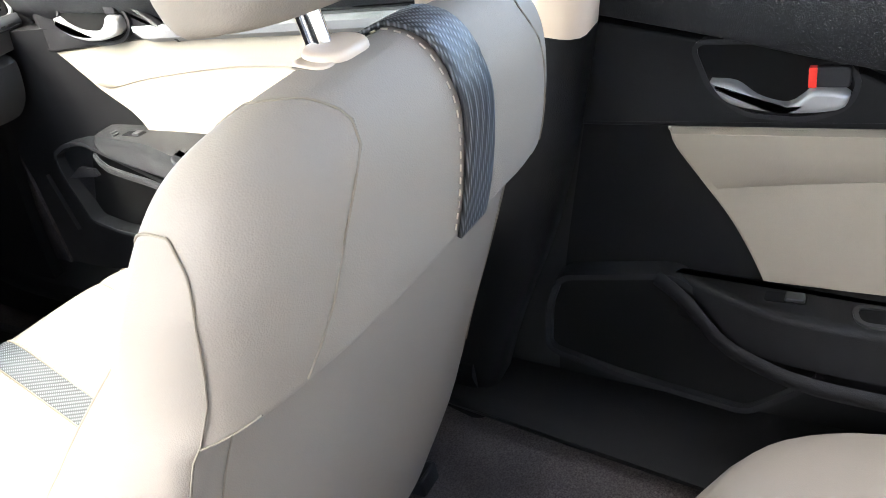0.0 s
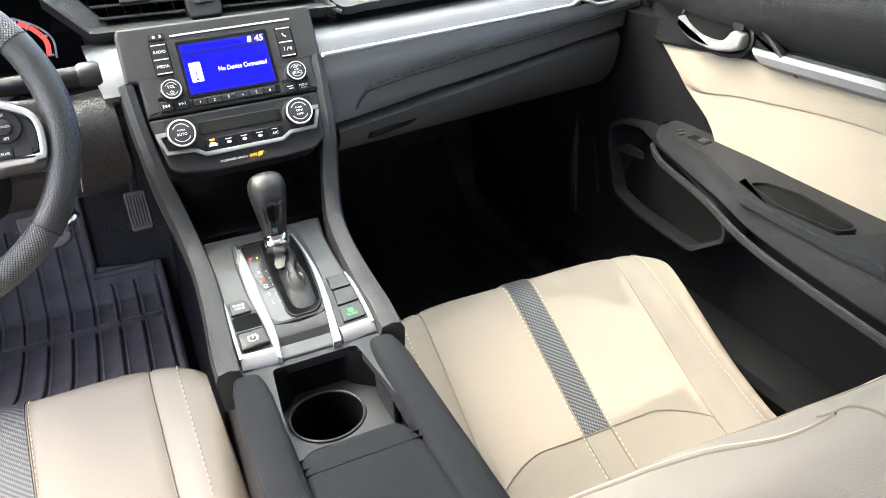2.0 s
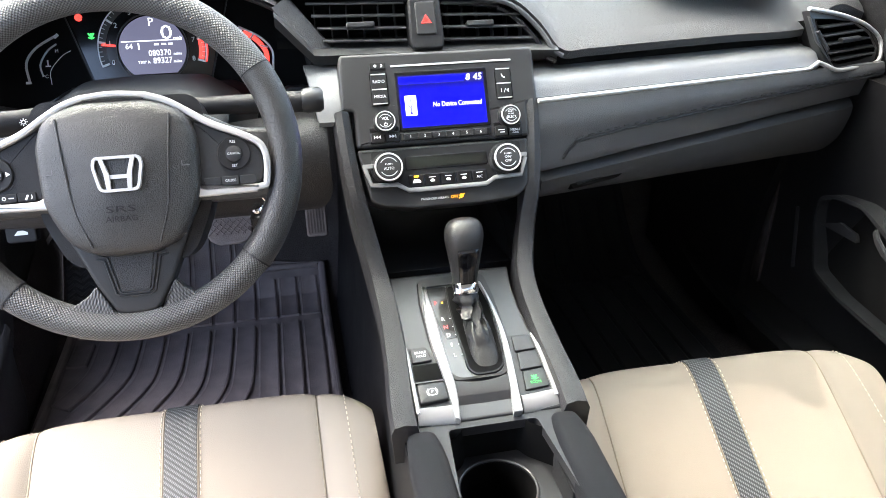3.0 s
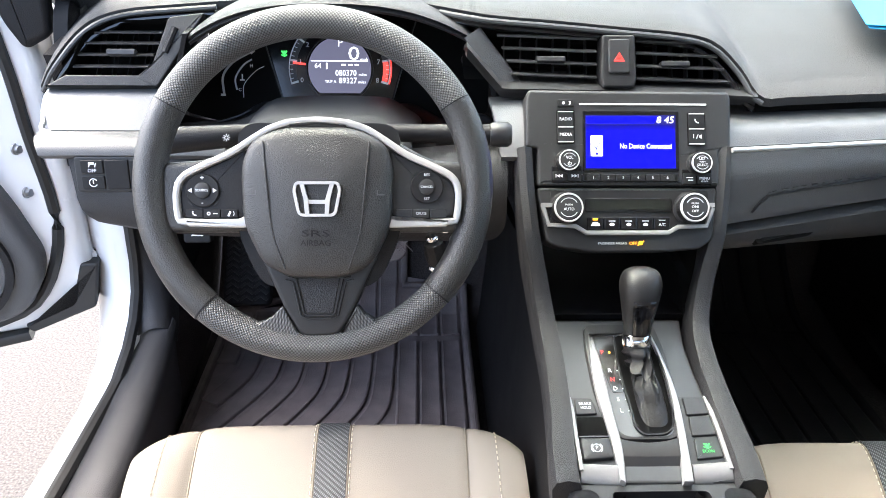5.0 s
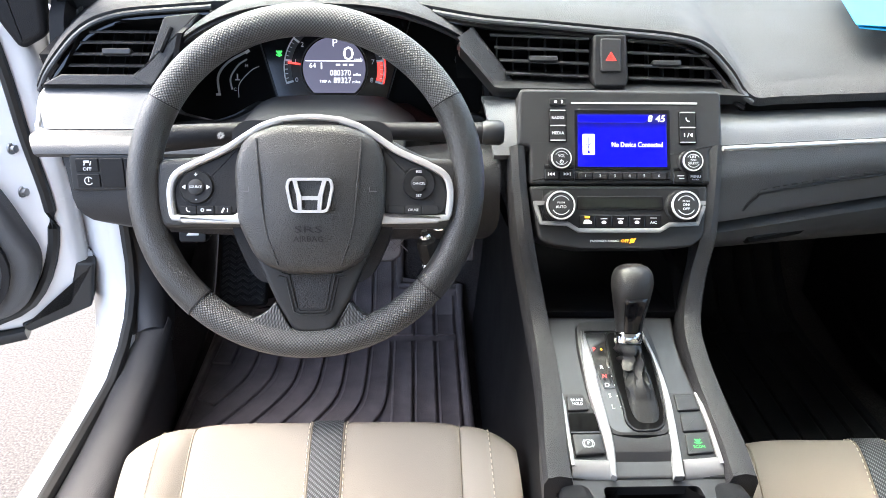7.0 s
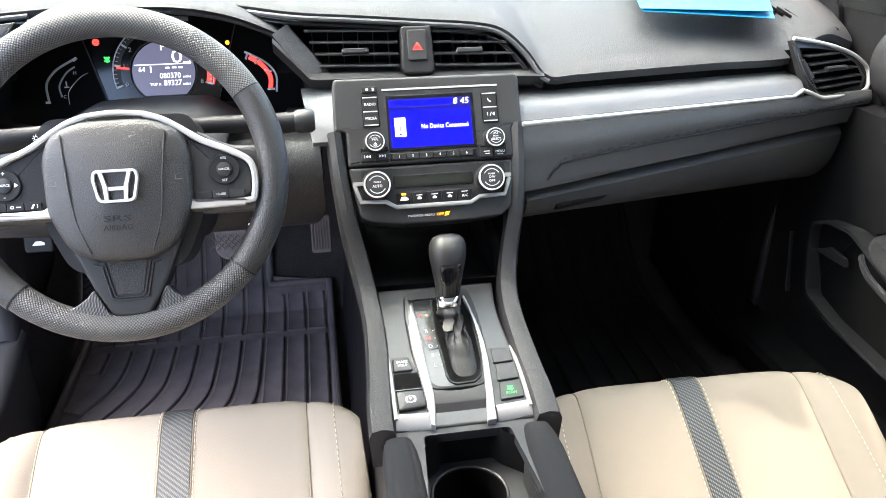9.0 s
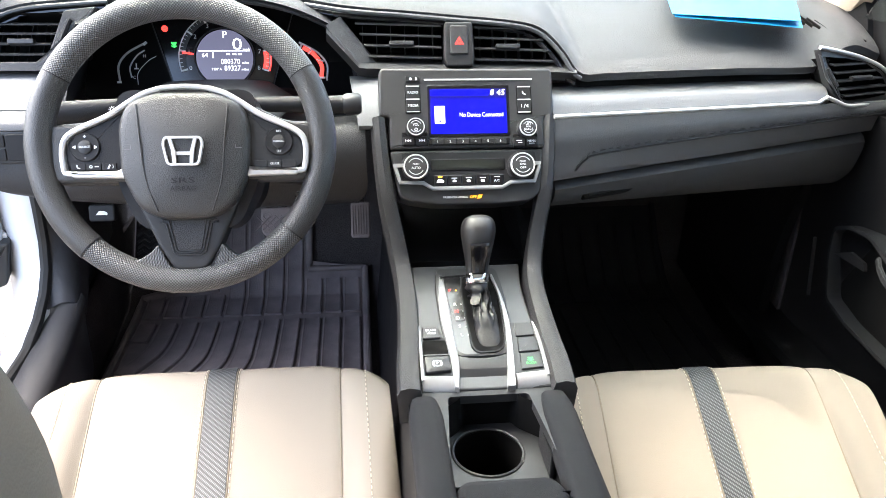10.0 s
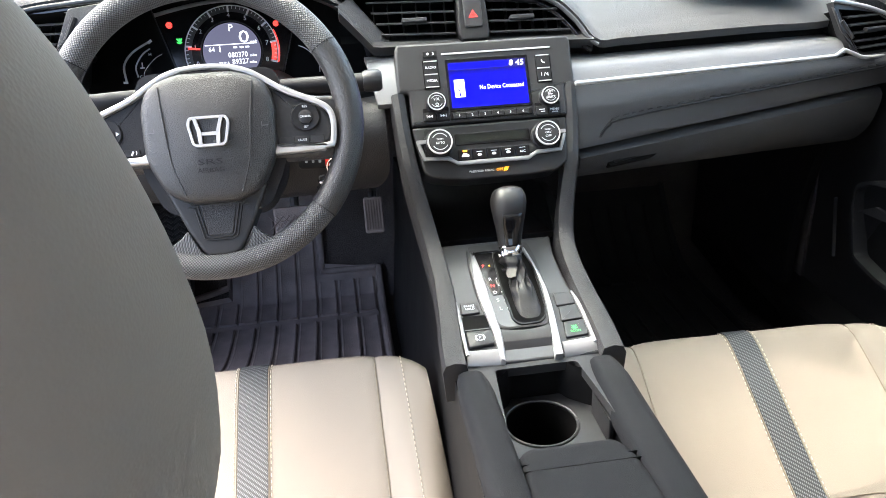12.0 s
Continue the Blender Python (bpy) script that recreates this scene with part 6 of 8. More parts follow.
plate("lcd_frame", rrect(-0.002, -0.0235, 0.104, 0.0165, 0.002), -0.001, 0.0015, STACK, GLOSS, cl, bevel=0.0008)
plate("lcd", rrect(-0.002, -0.0235, 0.094, 0.0105, 0.001), 0.001, 0.0018, STACK, DIMLCD, cl, "unlit grey display")
for i in range(5):
    u = -0.0425 + 0.0200 * i
    kk = plate("button", rrect(u, -0.0455, 0.0190, 0.0145, 0.001), 0.0, 0.003, STACK, GLOSS, cl, bevel=0.0008)
    bm = bmesh.new()
    if i in (1, 2, 3):
        arcband(bm, u, -0.0478, 0.0022, 0.0032, 15, 165, 0.003, 0.0034, STACK, 10)
        bar(bm, (u - 0.004, -0.0425), (u + 0.004, -0.0425), 0.0009, 0.003, 0.0034, STACK)
        prism(bm, rrect(u, -0.0468, 0.005, 0.0028, 0.0008), 0.003, 0.0034, STACK)
    elif i == 0:
        prism(bm, rpoly([(u - 0.0055, -0.0485), (u + 0.0055, -0.0485), (u + 0.0055, -0.046), (u + 0.002, -0.0435), (u - 0.003, -0.0435)], 0.001), 0.003, 0.0034, STACK)
    else:
        prism(bm, rrect(u, -0.0415, 0.008, 0.0007, 0.0002), 0.003, 0.0032, STACK)
        write("A/C", u, -0.0470, 0.0050, STACK, 0.0032, WHITE, kk)
    part("symbol", bm, WHITE, kk)
plate("lamp", rrect(-0.0425, -0.0405, 0.0060, 0.0024, 0.0006), 0.002, 0.0036, STACK, AMBER, cl, "lit amber lamp")
knob(-0.0765, -0.0275, 0.0175, 0.017, cl, STACK, (("PUSH", 0.0030, 0.0030, 0.0085), ("AUTO", -0.0022, 0.0048, 0.0125)))
knob(0.0725, -0.0275, 0.0175, 0.017, cl, STACK, (("PUSH", 0.0045, 0.0030, 0.0085), ("ON/", 0.0005, 0.0042, 0.0085), ("OFF", -0.0045, 0.0042, 0.0085)))
write("PASSENGER AIRBAG", -0.0215, -0.0690, 0.0040, STACK, 0.0, WHITE, cl, width=0.034)
write("OFF", 0.0035, -0.0690, 0.0052, STACK, 0.0, AMBER, cl, width=0.0095)
bm = bmesh.new()
arcband(bm, 0.0125, -0.0685, 0.0, 0.0026, 0, 350, -0.001, 0.0004, STACK, 10)
bar(bm, (0.009, -0.0715), (0.0165, -0.066), 0.0011, -0.001, 0.0006, STACK)
part("symbol", bm, AMBER, cl, "amber airbag-off symbol")

# ---- centre console ----
con = thing("centre_console", (0.0, -0.25, 0.25), "dark grey centre console with satin silver trims and a cup holder", "console")
# flared side members that run from the radio down beside the shifter
for s in (-1, 1):
    pth = curve([(s * 0.1215, 0.052, 0.858), (s * 0.1185, 0.028, 0.812), (s * 0.1125, 0.004, 0.765), (s * 0.102, -0.012, 0.712), (s * 0.0935, -0.040, 0.668), (s * 0.0905, -0.085, 0.647), (s * 0.0925, -0.150, 0.627), (s * 0.0960, -0.195, 0.613), (s * 0.0965, -0.232, 0.600)], 40)
    rows = []
    for i, p in enumerate(pth):
        t = i / 39
        hw = 0.0115 + 0.004 * t
        x, y, z = p
        base = z - 0.05
        yb = y + 0.03 * (1 - t)
        rows.append([(x - s * hw, y + 0.012 * (1 - t), z - 0.012), (x - s * (hw - 0.003), y, z - 0.001), (x, y - 0.003 * (1 - t), z + 0.002), (x + s * (hw - 0.004), y, z - 0.001),
                     (x + s * hw, y + 0.010 * (1 - t), z - 0.010), (x + s * (hw - 0.003), yb, base), (x - s * hw, yb, base)])
    bm = bmesh.new()
    grid(bm, rows, close_u=True, caps=True)
    part("side_member", bm, SIDE, con, "grained dark flared side member")
    # lower wall down to the floor
    prof = curve([(0.60, 0.60), (0.30, 0.64), (0.08, 0.70), (0.0, 0.66), (-0.08, 0.615), (-0.25, 0.575), (-0.45, 0.555), (-0.78, 0.55)], 36)
    rows = [[(s * 0.098, y, z) for y, z in prof], [(s * 0.106, y, (z + 0.24) / 2) for y, z in prof], [(s * 0.122, y, 0.23) for y, z in prof]]
    part("side_wall", slab(rows, 0.012, (-s, 0, 0)), DEEP, con, "black console side")
# open tray under the climate panel
rows = loft([[(-0.095, 0.0, 0.655), (0.0, 0.0, 0.655), (0.095, 0.0, 0.655)], [(-0.095, 0.10, 0.640), (0.0, 0.10, 0.640), (0.095, 0.10, 0.640)], [(-0.1, 0.19, 0.655), (0.0, 0.19, 0.655), (0.1, 0.19, 0.655)], [(-0.105, 0.21, 0.75), (0.0, 0.21, 0.75), (0.105, 0.21, 0.75)]], 10, 16)
part("tray", slab(rows, 0.01, (0, 0.3, -1)), PLASTIC, con, "open black storage tray")
# top plate with the shifter gate
tp = rpoly([(-0.080, 0.216), (0.077, 0.216), (0.0725, 0.178), (0.0735, 0.14), (0.0775, 0.10), (0.083, 0.03), (0.085, -0.004), (-0.085, -0.004), (-0.083, 0.03), (-0.079, 0.10), (-0.082, 0.15), (-0.081, 0.18)], 0.004)
plate("top_plate", tp, -0.03, 0.0, CONS, PLATE, con, "dark satin shifter plate", bevel=0.003)
gate_o = rpoly([(-0.047, 0.206), (0.041, 0.206), (0.046, 0.165), (0.047, 0.11), (0.042, 0.06), (0.030, 0.043), (-0.030, 0.043), (-0.043, 0.06), (-0.050, 0.11), (-0.051, 0.165)], 0.012, 6)
gate_i = rpoly([(-0.041, 0.190), (0.032, 0.190), (0.038, 0.160), (0.0395, 0.11), (0.035, 0.066), (0.026, 0.0475), (-0.026, 0.0475), (-0.037, 0.066), (-0.043, 0.11), (-0.045, 0.160)], 0.010, 6)
bm = bmesh.new()
loops = [[bm.verts.new(CONS @ Vector((*p, w))) for p in pts] for pts, w in ((gate_o, -0.001), (shifted(gate_o, 0.002), 0.0045), (gate_i, 0.0055), (gate_i, -0.002))]
for la, lb in zip(loops, loops[1:]):
    for i in range(len(la)):
        bm.faces.new([la[i], la[(i + 1) % len(la)], lb[(i + 1) % len(la)], lb[i]])
part("gate_rim", bm, SMOOTH, con, "raised dark gate rim")
plate("gate_panel", gate_i, -0.002, 0.0025, CONS, GATE, con, "satin grey gear panel")
plate("gate_window", rpoly([(-0.037, 0.188), (-0.0125, 0.188), (-0.0115, 0.146), (-0.011, 0.1075), (-0.0275, 0.106), (-0.0335, 0.138)], 0.002), 0.001, 0.0032, CONS, LENS, con, "smoked gear indicator window")
well = rpoly([(-0.011, 0.187), (0.030, 0.187), (0.034, 0.165), (0.0348, 0.12), (0.0335, 0.08), (0.0305, 0.062), (0.0215, 0.0525), (-0.003, 0.0515), (-0.010, 0.06), (-0.0105, 0.085), (-0.0128, 0.115), (-0.0129, 0.155)], 0.006)
part("well_rim", hoop(bmesh.new(), shifted(well, -0.0022), well, 0.001, 0.0052, CONS), PLASTIC, con, "thin black rim of the lever slot")
bm = bmesh.new()
rim_v = [bm.verts.new(CONS @ Vector((*p, 0.004))) for p in well]
low_v = [bm.verts.new(CONS @ Vector((*p, -0.026))) for p in shifted(well, 0.004)]
for i in range(len(well)):
    bm.faces.new([rim_v[i], rim_v[(i + 1) % len(well)], low_v[(i + 1) % len(well)], low_v[i]])
part("gate_well", bm, GLOSS, con, "gloss black slot wall")
# near-black cover that paints the darkness of the lever slot
plate("slot_floor", well, 0.0026, 0.0034, CONS, VOID, con)
for tx, u, v, mt_ in (("P", -0.0300, 0.1627, REDLAMP), ("R", -0.0256, 0.1364, WHITE), ("N", -0.0246, 0.1237, REDLAMP), ("D", -0.0237, 0.1112, WHITE), ("S", -0.0232, 0.0967, WHITE), ("L", -0.0222, 0.0818, WHITE)):
    write(tx, u, v, 0.0078, CONS, 0.0034, mt_, con)
    plate("gear_dot", rrect(u + 0.0085, v, 0.0022 if tx == "P" else 0.0012, 0.0026 if tx == "P" else 0.0012, 0.0005), 0.002, 0.0036, CONS, AMBER if tx == "P" else WHITE, con)
# satin silver rails: a broad blade by the driver, a slimmer one by the passenger
blade_o = curve([(-0.0425, 0.1885), (-0.0468, 0.155), (-0.0482, 0.111), (-0.0448, 0.0736), (-0.0418, 0.0385), (-0.0405, -0.004)], 18)
blade_i = curve([(-0.0352, -0.007), (-0.0311, 0.0317), (-0.0322, 0.0663), (-0.0338, 0.1032), (-0.0352, 0.1506), (-0.0405, 0.1885)], 18)
plate("silver_rail", [tuple(p) for p in blade_o] + [tuple(p) for p in blade_i], -0.002, 0.0085, CONS, SILVER, con, "curved satin silver rail", bevel=0.0025)
mid_r = curve([(0.0312, 0.187), (0.0372, 0.150), (0.0402, 0.11), (0.0388, 0.073), (0.0345, 0.031), (0.0300, -0.007)], 18)
half = np.interp(np.linspace(0, 1, 18), [0, 0.3, 0.7, 1], [0.0014, 0.0026, 0.0040, 0.0050])
plate("silver_rail", [(p[0] + h, p[1]) for p, h in zip(mid_r, half)] + [(p[0] - h, p[1]) for p, h in zip(mid_r[::-1], half[::-1])], -0.002, 0.0085, CONS, SILVER, con, "curved satin silver rail", bevel=0.0013)
for s, line in ((-1, [(-0.0782, 0.0985), (-0.0786, 0.0738), (-0.0788, 0.0456), (-0.0790, 0.008)]), (1, [(0.0745, 0.0985), (0.0774, 0.0729), (0.0787, 0.0446), (0.0792, 0.008)])):
    pth = [CONS @ Vector((u, v, 0.004)) for u, v in curve(line, 16)]
    part("silver_rail", sweep(bmesh.new(), pth, rrect(0, 0, 0.0046, 0.008, 0.0015, 2), up=tuple(CONS.col[2][:3]), sizes=[0.5 + 0.5 * min(1, i / 3) for i in range(16)]), SILVER, con)
    foot = [(s * 0.0375, 0.0125), (s * 0.0800, 0.0145)] if s < 0 else [(0.0385, 0.0125), (0.0805, 0.0155)]
    (ua, va), (ub, vb) = foot
    rows = [[CONS @ Vector((ua + (ub - ua) * f, va + (vb - va) * f + dv, w)) for f in np.linspace(0, 1, 6)] for dv, w in ((0.001, 0.0060), (-0.001, 0.0078), (-0.004, 0.0074), (-0.010, 0.0045), (-0.017, -0.0005), (-0.0185, -0.004), (-0.0185, -0.012))]
    part("silver_foot", slab(rows, 0.006, (0, 0.5, -1)), SILVER, con, "satin silver end piece rolling down to the cup holder")
    plate("foot_line", rpoly([(ua, va - 0.0185), (ub, vb - 0.0185), (ub, vb - 0.0225), (ua, va - 0.0225)], 0.001), -0.02, -0.0035, CONS, PLASTIC, con)
plate("button_bed", rpoly([(-0.0545, 0.099), (-0.0775, 0.099), (-0.0785, 0.012), (-0.040, 0.012), (-0.0425, 0.072)], 0.003), 0.0, 0.003, CONS, SMOOTH, con)
plate("button_bed", rpoly([(0.0435, 0.0995), (0.0745, 0.0995), (0.0785, 0.014), (0.0380, 0.012)], 0.003), 0.0, 0.003, CONS, SMOOTH, con)
bh = plate("button", rpoly([(-0.0735, 0.0960), (-0.0540, 0.0965), (-0.0502, 0.0765), (-0.0745, 0.0755)], 0.003), 0.002, 0.006, CONS, SMOOTH, con, bevel=0.0015)
write("BRAKE", -0.0628, 0.0893, 0.0050, CONS, 0.0062, WHITE, bh, width=0.0135)
write("HOLD", -0.0624, 0.0842, 0.0050, CONS, 0.0062, WHITE, bh, width=0.0115)
plate("button_pocket", rpoly([(-0.0745, 0.0735), (-0.0440, 0.0735), (-0.0432, 0.0475), (-0.0755, 0.0475)], 0.003), 0.001, 0.0036, CONS, VOID, con)
plate("bright_lip", rpoly([(-0.0755, 0.0478), (-0.0430, 0.0478), (-0.0430, 0.0462), (-0.0755, 0.0462)], 0.0005), 0.002, 0.0078, CONS, PLATE, con)
pb = plate("button", rpoly([(-0.0750, 0.0458), (-0.0430, 0.0458), (-0.0420, 0.0218), (-0.0750, 0.0192)], 0.003), 0.003, 0.0080, CONS, SMOOTH, con, "dark parking brake switch", bevel=0.002, dome=0.001)
write("P", -0.0592, 0.0325, 0.0058, CONS, 0.0093, WHITE, pb)
bm = bmesh.new()
arcband(bm, -0.0592, 0.0325, 0.0042, 0.0049, 0, 358, 0.0088, 0.0092, CONS, 18)
arcband(bm, -0.0592, 0.0325, 0.0058, 0.0064, 130, 230, 0.0088, 0.0092, CONS, 10)
arcband(bm, -0.0592, 0.0325, 0.0058, 0.0064, -50, 50, 0.0088, 0.0092, CONS, 10)
part("symbol", bm, WHITE, pb)
for quad in ([(0.0495, 0.0970), (0.0730, 0.0970), (0.0743, 0.0757), (0.0485, 0.0745)], [(0.0505, 0.0727), (0.0745, 0.0738), (0.0752, 0.0495), (0.0478, 0.0480)], [(0.0495, 0.0460), (0.0752, 0.0474), (0.0755, 0.0225), (0.0462, 0.0200)]):
    kk = plate("button", rpoly(quad, 0.002), 0.002, 0.0055, CONS, SMOOTH, con, bevel=0.0012)
write("ECON", 0.0608, 0.0290, 0.0048, CONS, 0.0057, GREENLAMP, kk, width=0.0125)
bm = bmesh.new()
for a in (-1, 0, 1):
    bar(bm, (0.0608, 0.0335), (0.0608 + a * 0.0030, 0.0385), 0.0016, 0.0053, 0.0058, CONS)
for a in (-1, 1):
    bar(bm, (0.0608, 0.0325), (0.0608 + a * 0.0042, 0.0345), 0.0011, 0.0053, 0.0058, CONS)
part("symbol", bm, GREENLAMP, kk, "green leaf symbol")
# dark nose between the silver rails: a flat upper facet and a steeper lower one
rows = [[CONS @ Vector((u, v - 0.006 * (1 - (u / 0.033) ** 2) * k, w)) for u in np.linspace(-0.0345, 0.0335, 9)] for v, w, k in ((0.0475, 0.0030, 1), (0.0455, 0.0062, 1), (0.0250, 0.0062, 0.2), (0.0232, 0.0054, 0.1), (-0.002, -0.012, 0), (-0.004, -0.03, 0))]
part("nose", slab(rows, 0.008, (0, 0.5, -1)), SMOOTH, con, "dark rounded nose")
# cup holder well, its inner shade put into a near-black colour
cw = rpoly([(-0.032, -0.226), (0.034, -0.226), (0.040, -0.238), (0.070, -0.262), (0.070, -0.40), (-0.066, -0.40), (-0.066, -0.262), (-0.038, -0.238)], 0.006)
bm = bmesh.new()
top = [bm.verts.new((x, y, 0.586)) for x, y in cw]
low = [bm.verts.new((x * 0.92 + 0.0, y, 0.536)) for x, y in cw]
for i in range(len(cw)):
    j = (i + 1) % len(cw)
    bm.faces.new([top[i], top[j], low[j], low[i]])
part("cup_well", bm, VOID, con, "cup holder well with its shade painted near-black")
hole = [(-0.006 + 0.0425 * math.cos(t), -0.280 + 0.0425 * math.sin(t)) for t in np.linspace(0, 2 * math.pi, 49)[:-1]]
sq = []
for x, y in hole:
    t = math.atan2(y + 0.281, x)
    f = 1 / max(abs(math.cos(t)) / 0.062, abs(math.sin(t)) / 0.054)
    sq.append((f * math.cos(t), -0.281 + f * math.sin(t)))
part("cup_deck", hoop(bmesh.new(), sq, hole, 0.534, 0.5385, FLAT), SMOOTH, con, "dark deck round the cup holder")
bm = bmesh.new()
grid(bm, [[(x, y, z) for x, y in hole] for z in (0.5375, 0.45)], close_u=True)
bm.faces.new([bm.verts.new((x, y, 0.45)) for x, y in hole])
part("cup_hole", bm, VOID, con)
part("cup_rim", sweep(bmesh.new(), [(x, y, 0.539) for x, y in hole], circle(0.002, 8), closed=True), SMOOTH, con)
part("shoulder", hoop(bmesh.new(), rpoly([(-0.094, -0.215), (0.094, -0.215), (0.094, -0.41), (-0.094, -0.41)], 0.006), rpoly([(-0.050, -0.232), (0.050, -0.232), (0.066, -0.41), (-0.066, -0.41)], 0.006), 0.575, 0.5865, FLAT), SMOOTH, con, "dark satin collar")
plate("cable_slot", rrect(0.060, -0.30, 0.006, 0.06, 0.002), 0.5385, 0.570, FLAT, PLASTIC, con)

arm = thing("armrest", (0.0, -0.5, 0.5), "black cloth centre armrest with padded side rails", "armrest")
for s in (-1, 1):
    pth = curve([(s * 0.0800, -0.226, 0.572), (s * 0.0800, -0.235, 0.580), (s * 0.0795, -0.27, 0.583), (s * 0.0790, -0.36, 0.581), (s * 0.079, -0.48, 0.579), (s * 0.079, -0.76, 0.575)], 30)
    part("side_rail", sweep(bmesh.new(), pth, rrect(0, -0.006, 0.041, 0.040, 0.014, 4), sizes=[min(1, 0.72 + 0.1 * i) for i in range(30)]), ARM, arm, "padded black side rail")
rows = []
lid = rpoly([(-0.048, -0.372), (0.046, -0.372), (0.058, -0.392), (0.064, -0.44), (0.066, -0.76), (-0.066, -0.76), (-0.064, -0.44), (-0.060, -0.385)], 0.014, 6)
plate("lid", lid, 0.535, 0.586, FLAT, ARM, arm, "padded black armrest lid", bevel=0.010)
block("box", (-0.068, -0.78, 0.30), (0.068, -0.40, 0.545), PLASTIC, arm)

# ---- gear shifter ----
sh = thing("gear_shifter", (0.005, -0.10, 0.63), "black leather gear lever with a chrome collar and wrinkled gaiter", "gear lever")
ax = Vector((0.006, -0.072, 0.668))
tip = Vector((0.010, -0.036, 0.742))
upv = (tip - ax).normalized()
MK = frame_of(ax, (1, 0, 0), tuple(upv.cross(Vector((1, 0, 0)))), tuple(upv))


def ovals(bm, levels, M, n=28):
    rows = []
    for w, a, b, c in levels:
        rows.append([M @ Vector((a * math.copysign(abs(math.cos(t)) ** 0.8, math.cos(t)), c + b * math.copysign(abs(math.sin(t)) ** 0.8, math.sin(t)), w)) for t in np.linspace(0, 2 * math.pi, n + 1)[:-1]])
    grid(bm, rows, close_u=True, caps=True)
    return bm


lv = curve([(0.004, 0.0150, 0.0140, 0.0), (0.015, 0.0160, 0.0160, -0.001), (0.030, 0.0185, 0.0195, -0.003), (0.046, 0.0215, 0.0235, -0.005), (0.060, 0.0235, 0.0250, -0.005), (0.071, 0.0225, 0.0230, -0.004), (0.079, 0.018, 0.018, -0.003), (0.083, 0.009, 0.010, -0.002), (0.0835, 0.003, 0.003, -0.002)], 30)
part("knob", ovals(bmesh.new(), lv, MK), KNOB, sh, "black leather-wrapped knob")
fp = curve([(0.004, 0.0095, 0.004, -0.0135), (0.020, 0.0105, 0.004, -0.0165), (0.040, 0.0130, 0.004, -0.0265), (0.044, 0.0130, 0.003, -0.0268)], 12)
part("front_plate", ovals(bmesh.new(), fp, MK, 16), GLOSS, sh, "gloss black knob plate")
for s in (-1, 1):
    seamp = [MK @ Vector((s * a * 0.62, -0.005 - b * 0.80 + 0.004, w)) for w, a, b, c in lv[12:26]]
    part("seam", tube(seamp, 0.0007, 6, up=(1, 0, 0)), PLASTIC, sh)
part("collar", ovals(bmesh.new(), [(-0.010, 0.0145, 0.0135, 0), (-0.008, 0.0160, 0.0150, 0), (0.002, 0.0160, 0.0150, 0), (0.004, 0.0145, 0.0135, 0)], MK), CHROME, sh, "chrome collar")
# gaiter: pleated cone from the collar to the gate well
rows = []
for i in range(26):
    f = i / 25
    row = []
    for j in range(40):
        t = 2 * math.pi * j / 40
        p0 = MK @ Vector((0.0150 * math.cos(t), 0.0140 * math.sin(t), -0.010))
        p1 = CONS @ Vector((0.013 + 0.0165 * math.copysign(abs(math.cos(t)) ** 0.6, math.cos(t)), 0.096 + 0.037 * math.copysign(abs(math.sin(t)) ** 0.6, math.sin(t)), 0.003))
        g = f ** 1.15
        p = p0 * (1 - g) + p1 * g
        mid = (MK @ Vector((0, 0, -0.010))) * (1 - g) + (CONS @ Vector((0.013, 0.096, 0.003))) * g
        p = mid + (p - mid) * (1 - 0.30 * math.sin(math.pi * f) ** 1.5)
        p = p + (p - mid).normalized() * (0.0032 * math.sin(22 * f + 2.2 * math.sin(t + 1) + 1.3 * math.sin(2 * t)) * math.sin(math.pi * f))
        wob = 0.0048 * math.sin(math.pi * min(1, f * 1.15)) * (noise.noise(Vector((math.cos(t) * 2.2, math.sin(t) * 2.2 + f * 1.5, f * 7))) + 0.5 * math.sin(6 * t + 9 * f))
        d = (p - (CONS @ Vector((0.017, 0.13, 0.03)))).normalized()
        row.append(p + d * wob * 1.6)
    rows.append(row)
bm = bmesh.new()
grid(bm, rows, close_u=True)
part("gaiter", bm, BOOT, sh, "wrinkled soft black leather gaiter")

# ---- steering wheel ----
wh = thing("steering_wheel", (-0.347, -0.10, 0.877), "black leather steering wheel with silver spoke trims", "steering wheel")
RM = 0.1585


def rim(a0, a1, n, ra, rb):
    rows = []
    for i in range(n):
        a = radians(a0 + (a1 - a0) * i / (n - 1))
        rows.append([RIM @ Vector(((RM + ra * math.cos(t)) * math.cos(a), (RM + ra * math.cos(t)) * math.sin(a), rb * math.sin(t))) for t in np.linspace(0, 2 * math.pi, 21)[:-1]])
    bm = bmesh.new()
    grid(bm, rows, close_u=True, caps=True)
    return lay_map(bm)


def lay_map(bm):
    """Maps a rim piece by the way round the wheel and the way round the rim, in metres."""
    inv = RIM.inverted()
    uvl = bm.loops.layers.uv.new("map")
    for f in bm.faces:
        first = None
        for lp in f.loops:
            p = inv @ lp.vert.co
            a = math.atan2(p.y, p.x)
            t = math.atan2(p.z, math.hypot(p.x, p.y) - RM)
            if first is None:
                first = (a, t)
            a += 2 * math.pi * round((first[0] - a) / (2 * math.pi))
            t += 2 * math.pi * round((first[1] - t) / (2 * math.pi))
            lp[uvl].uv = (a * (RM + 0.008), t * 0.0162)
    return bm


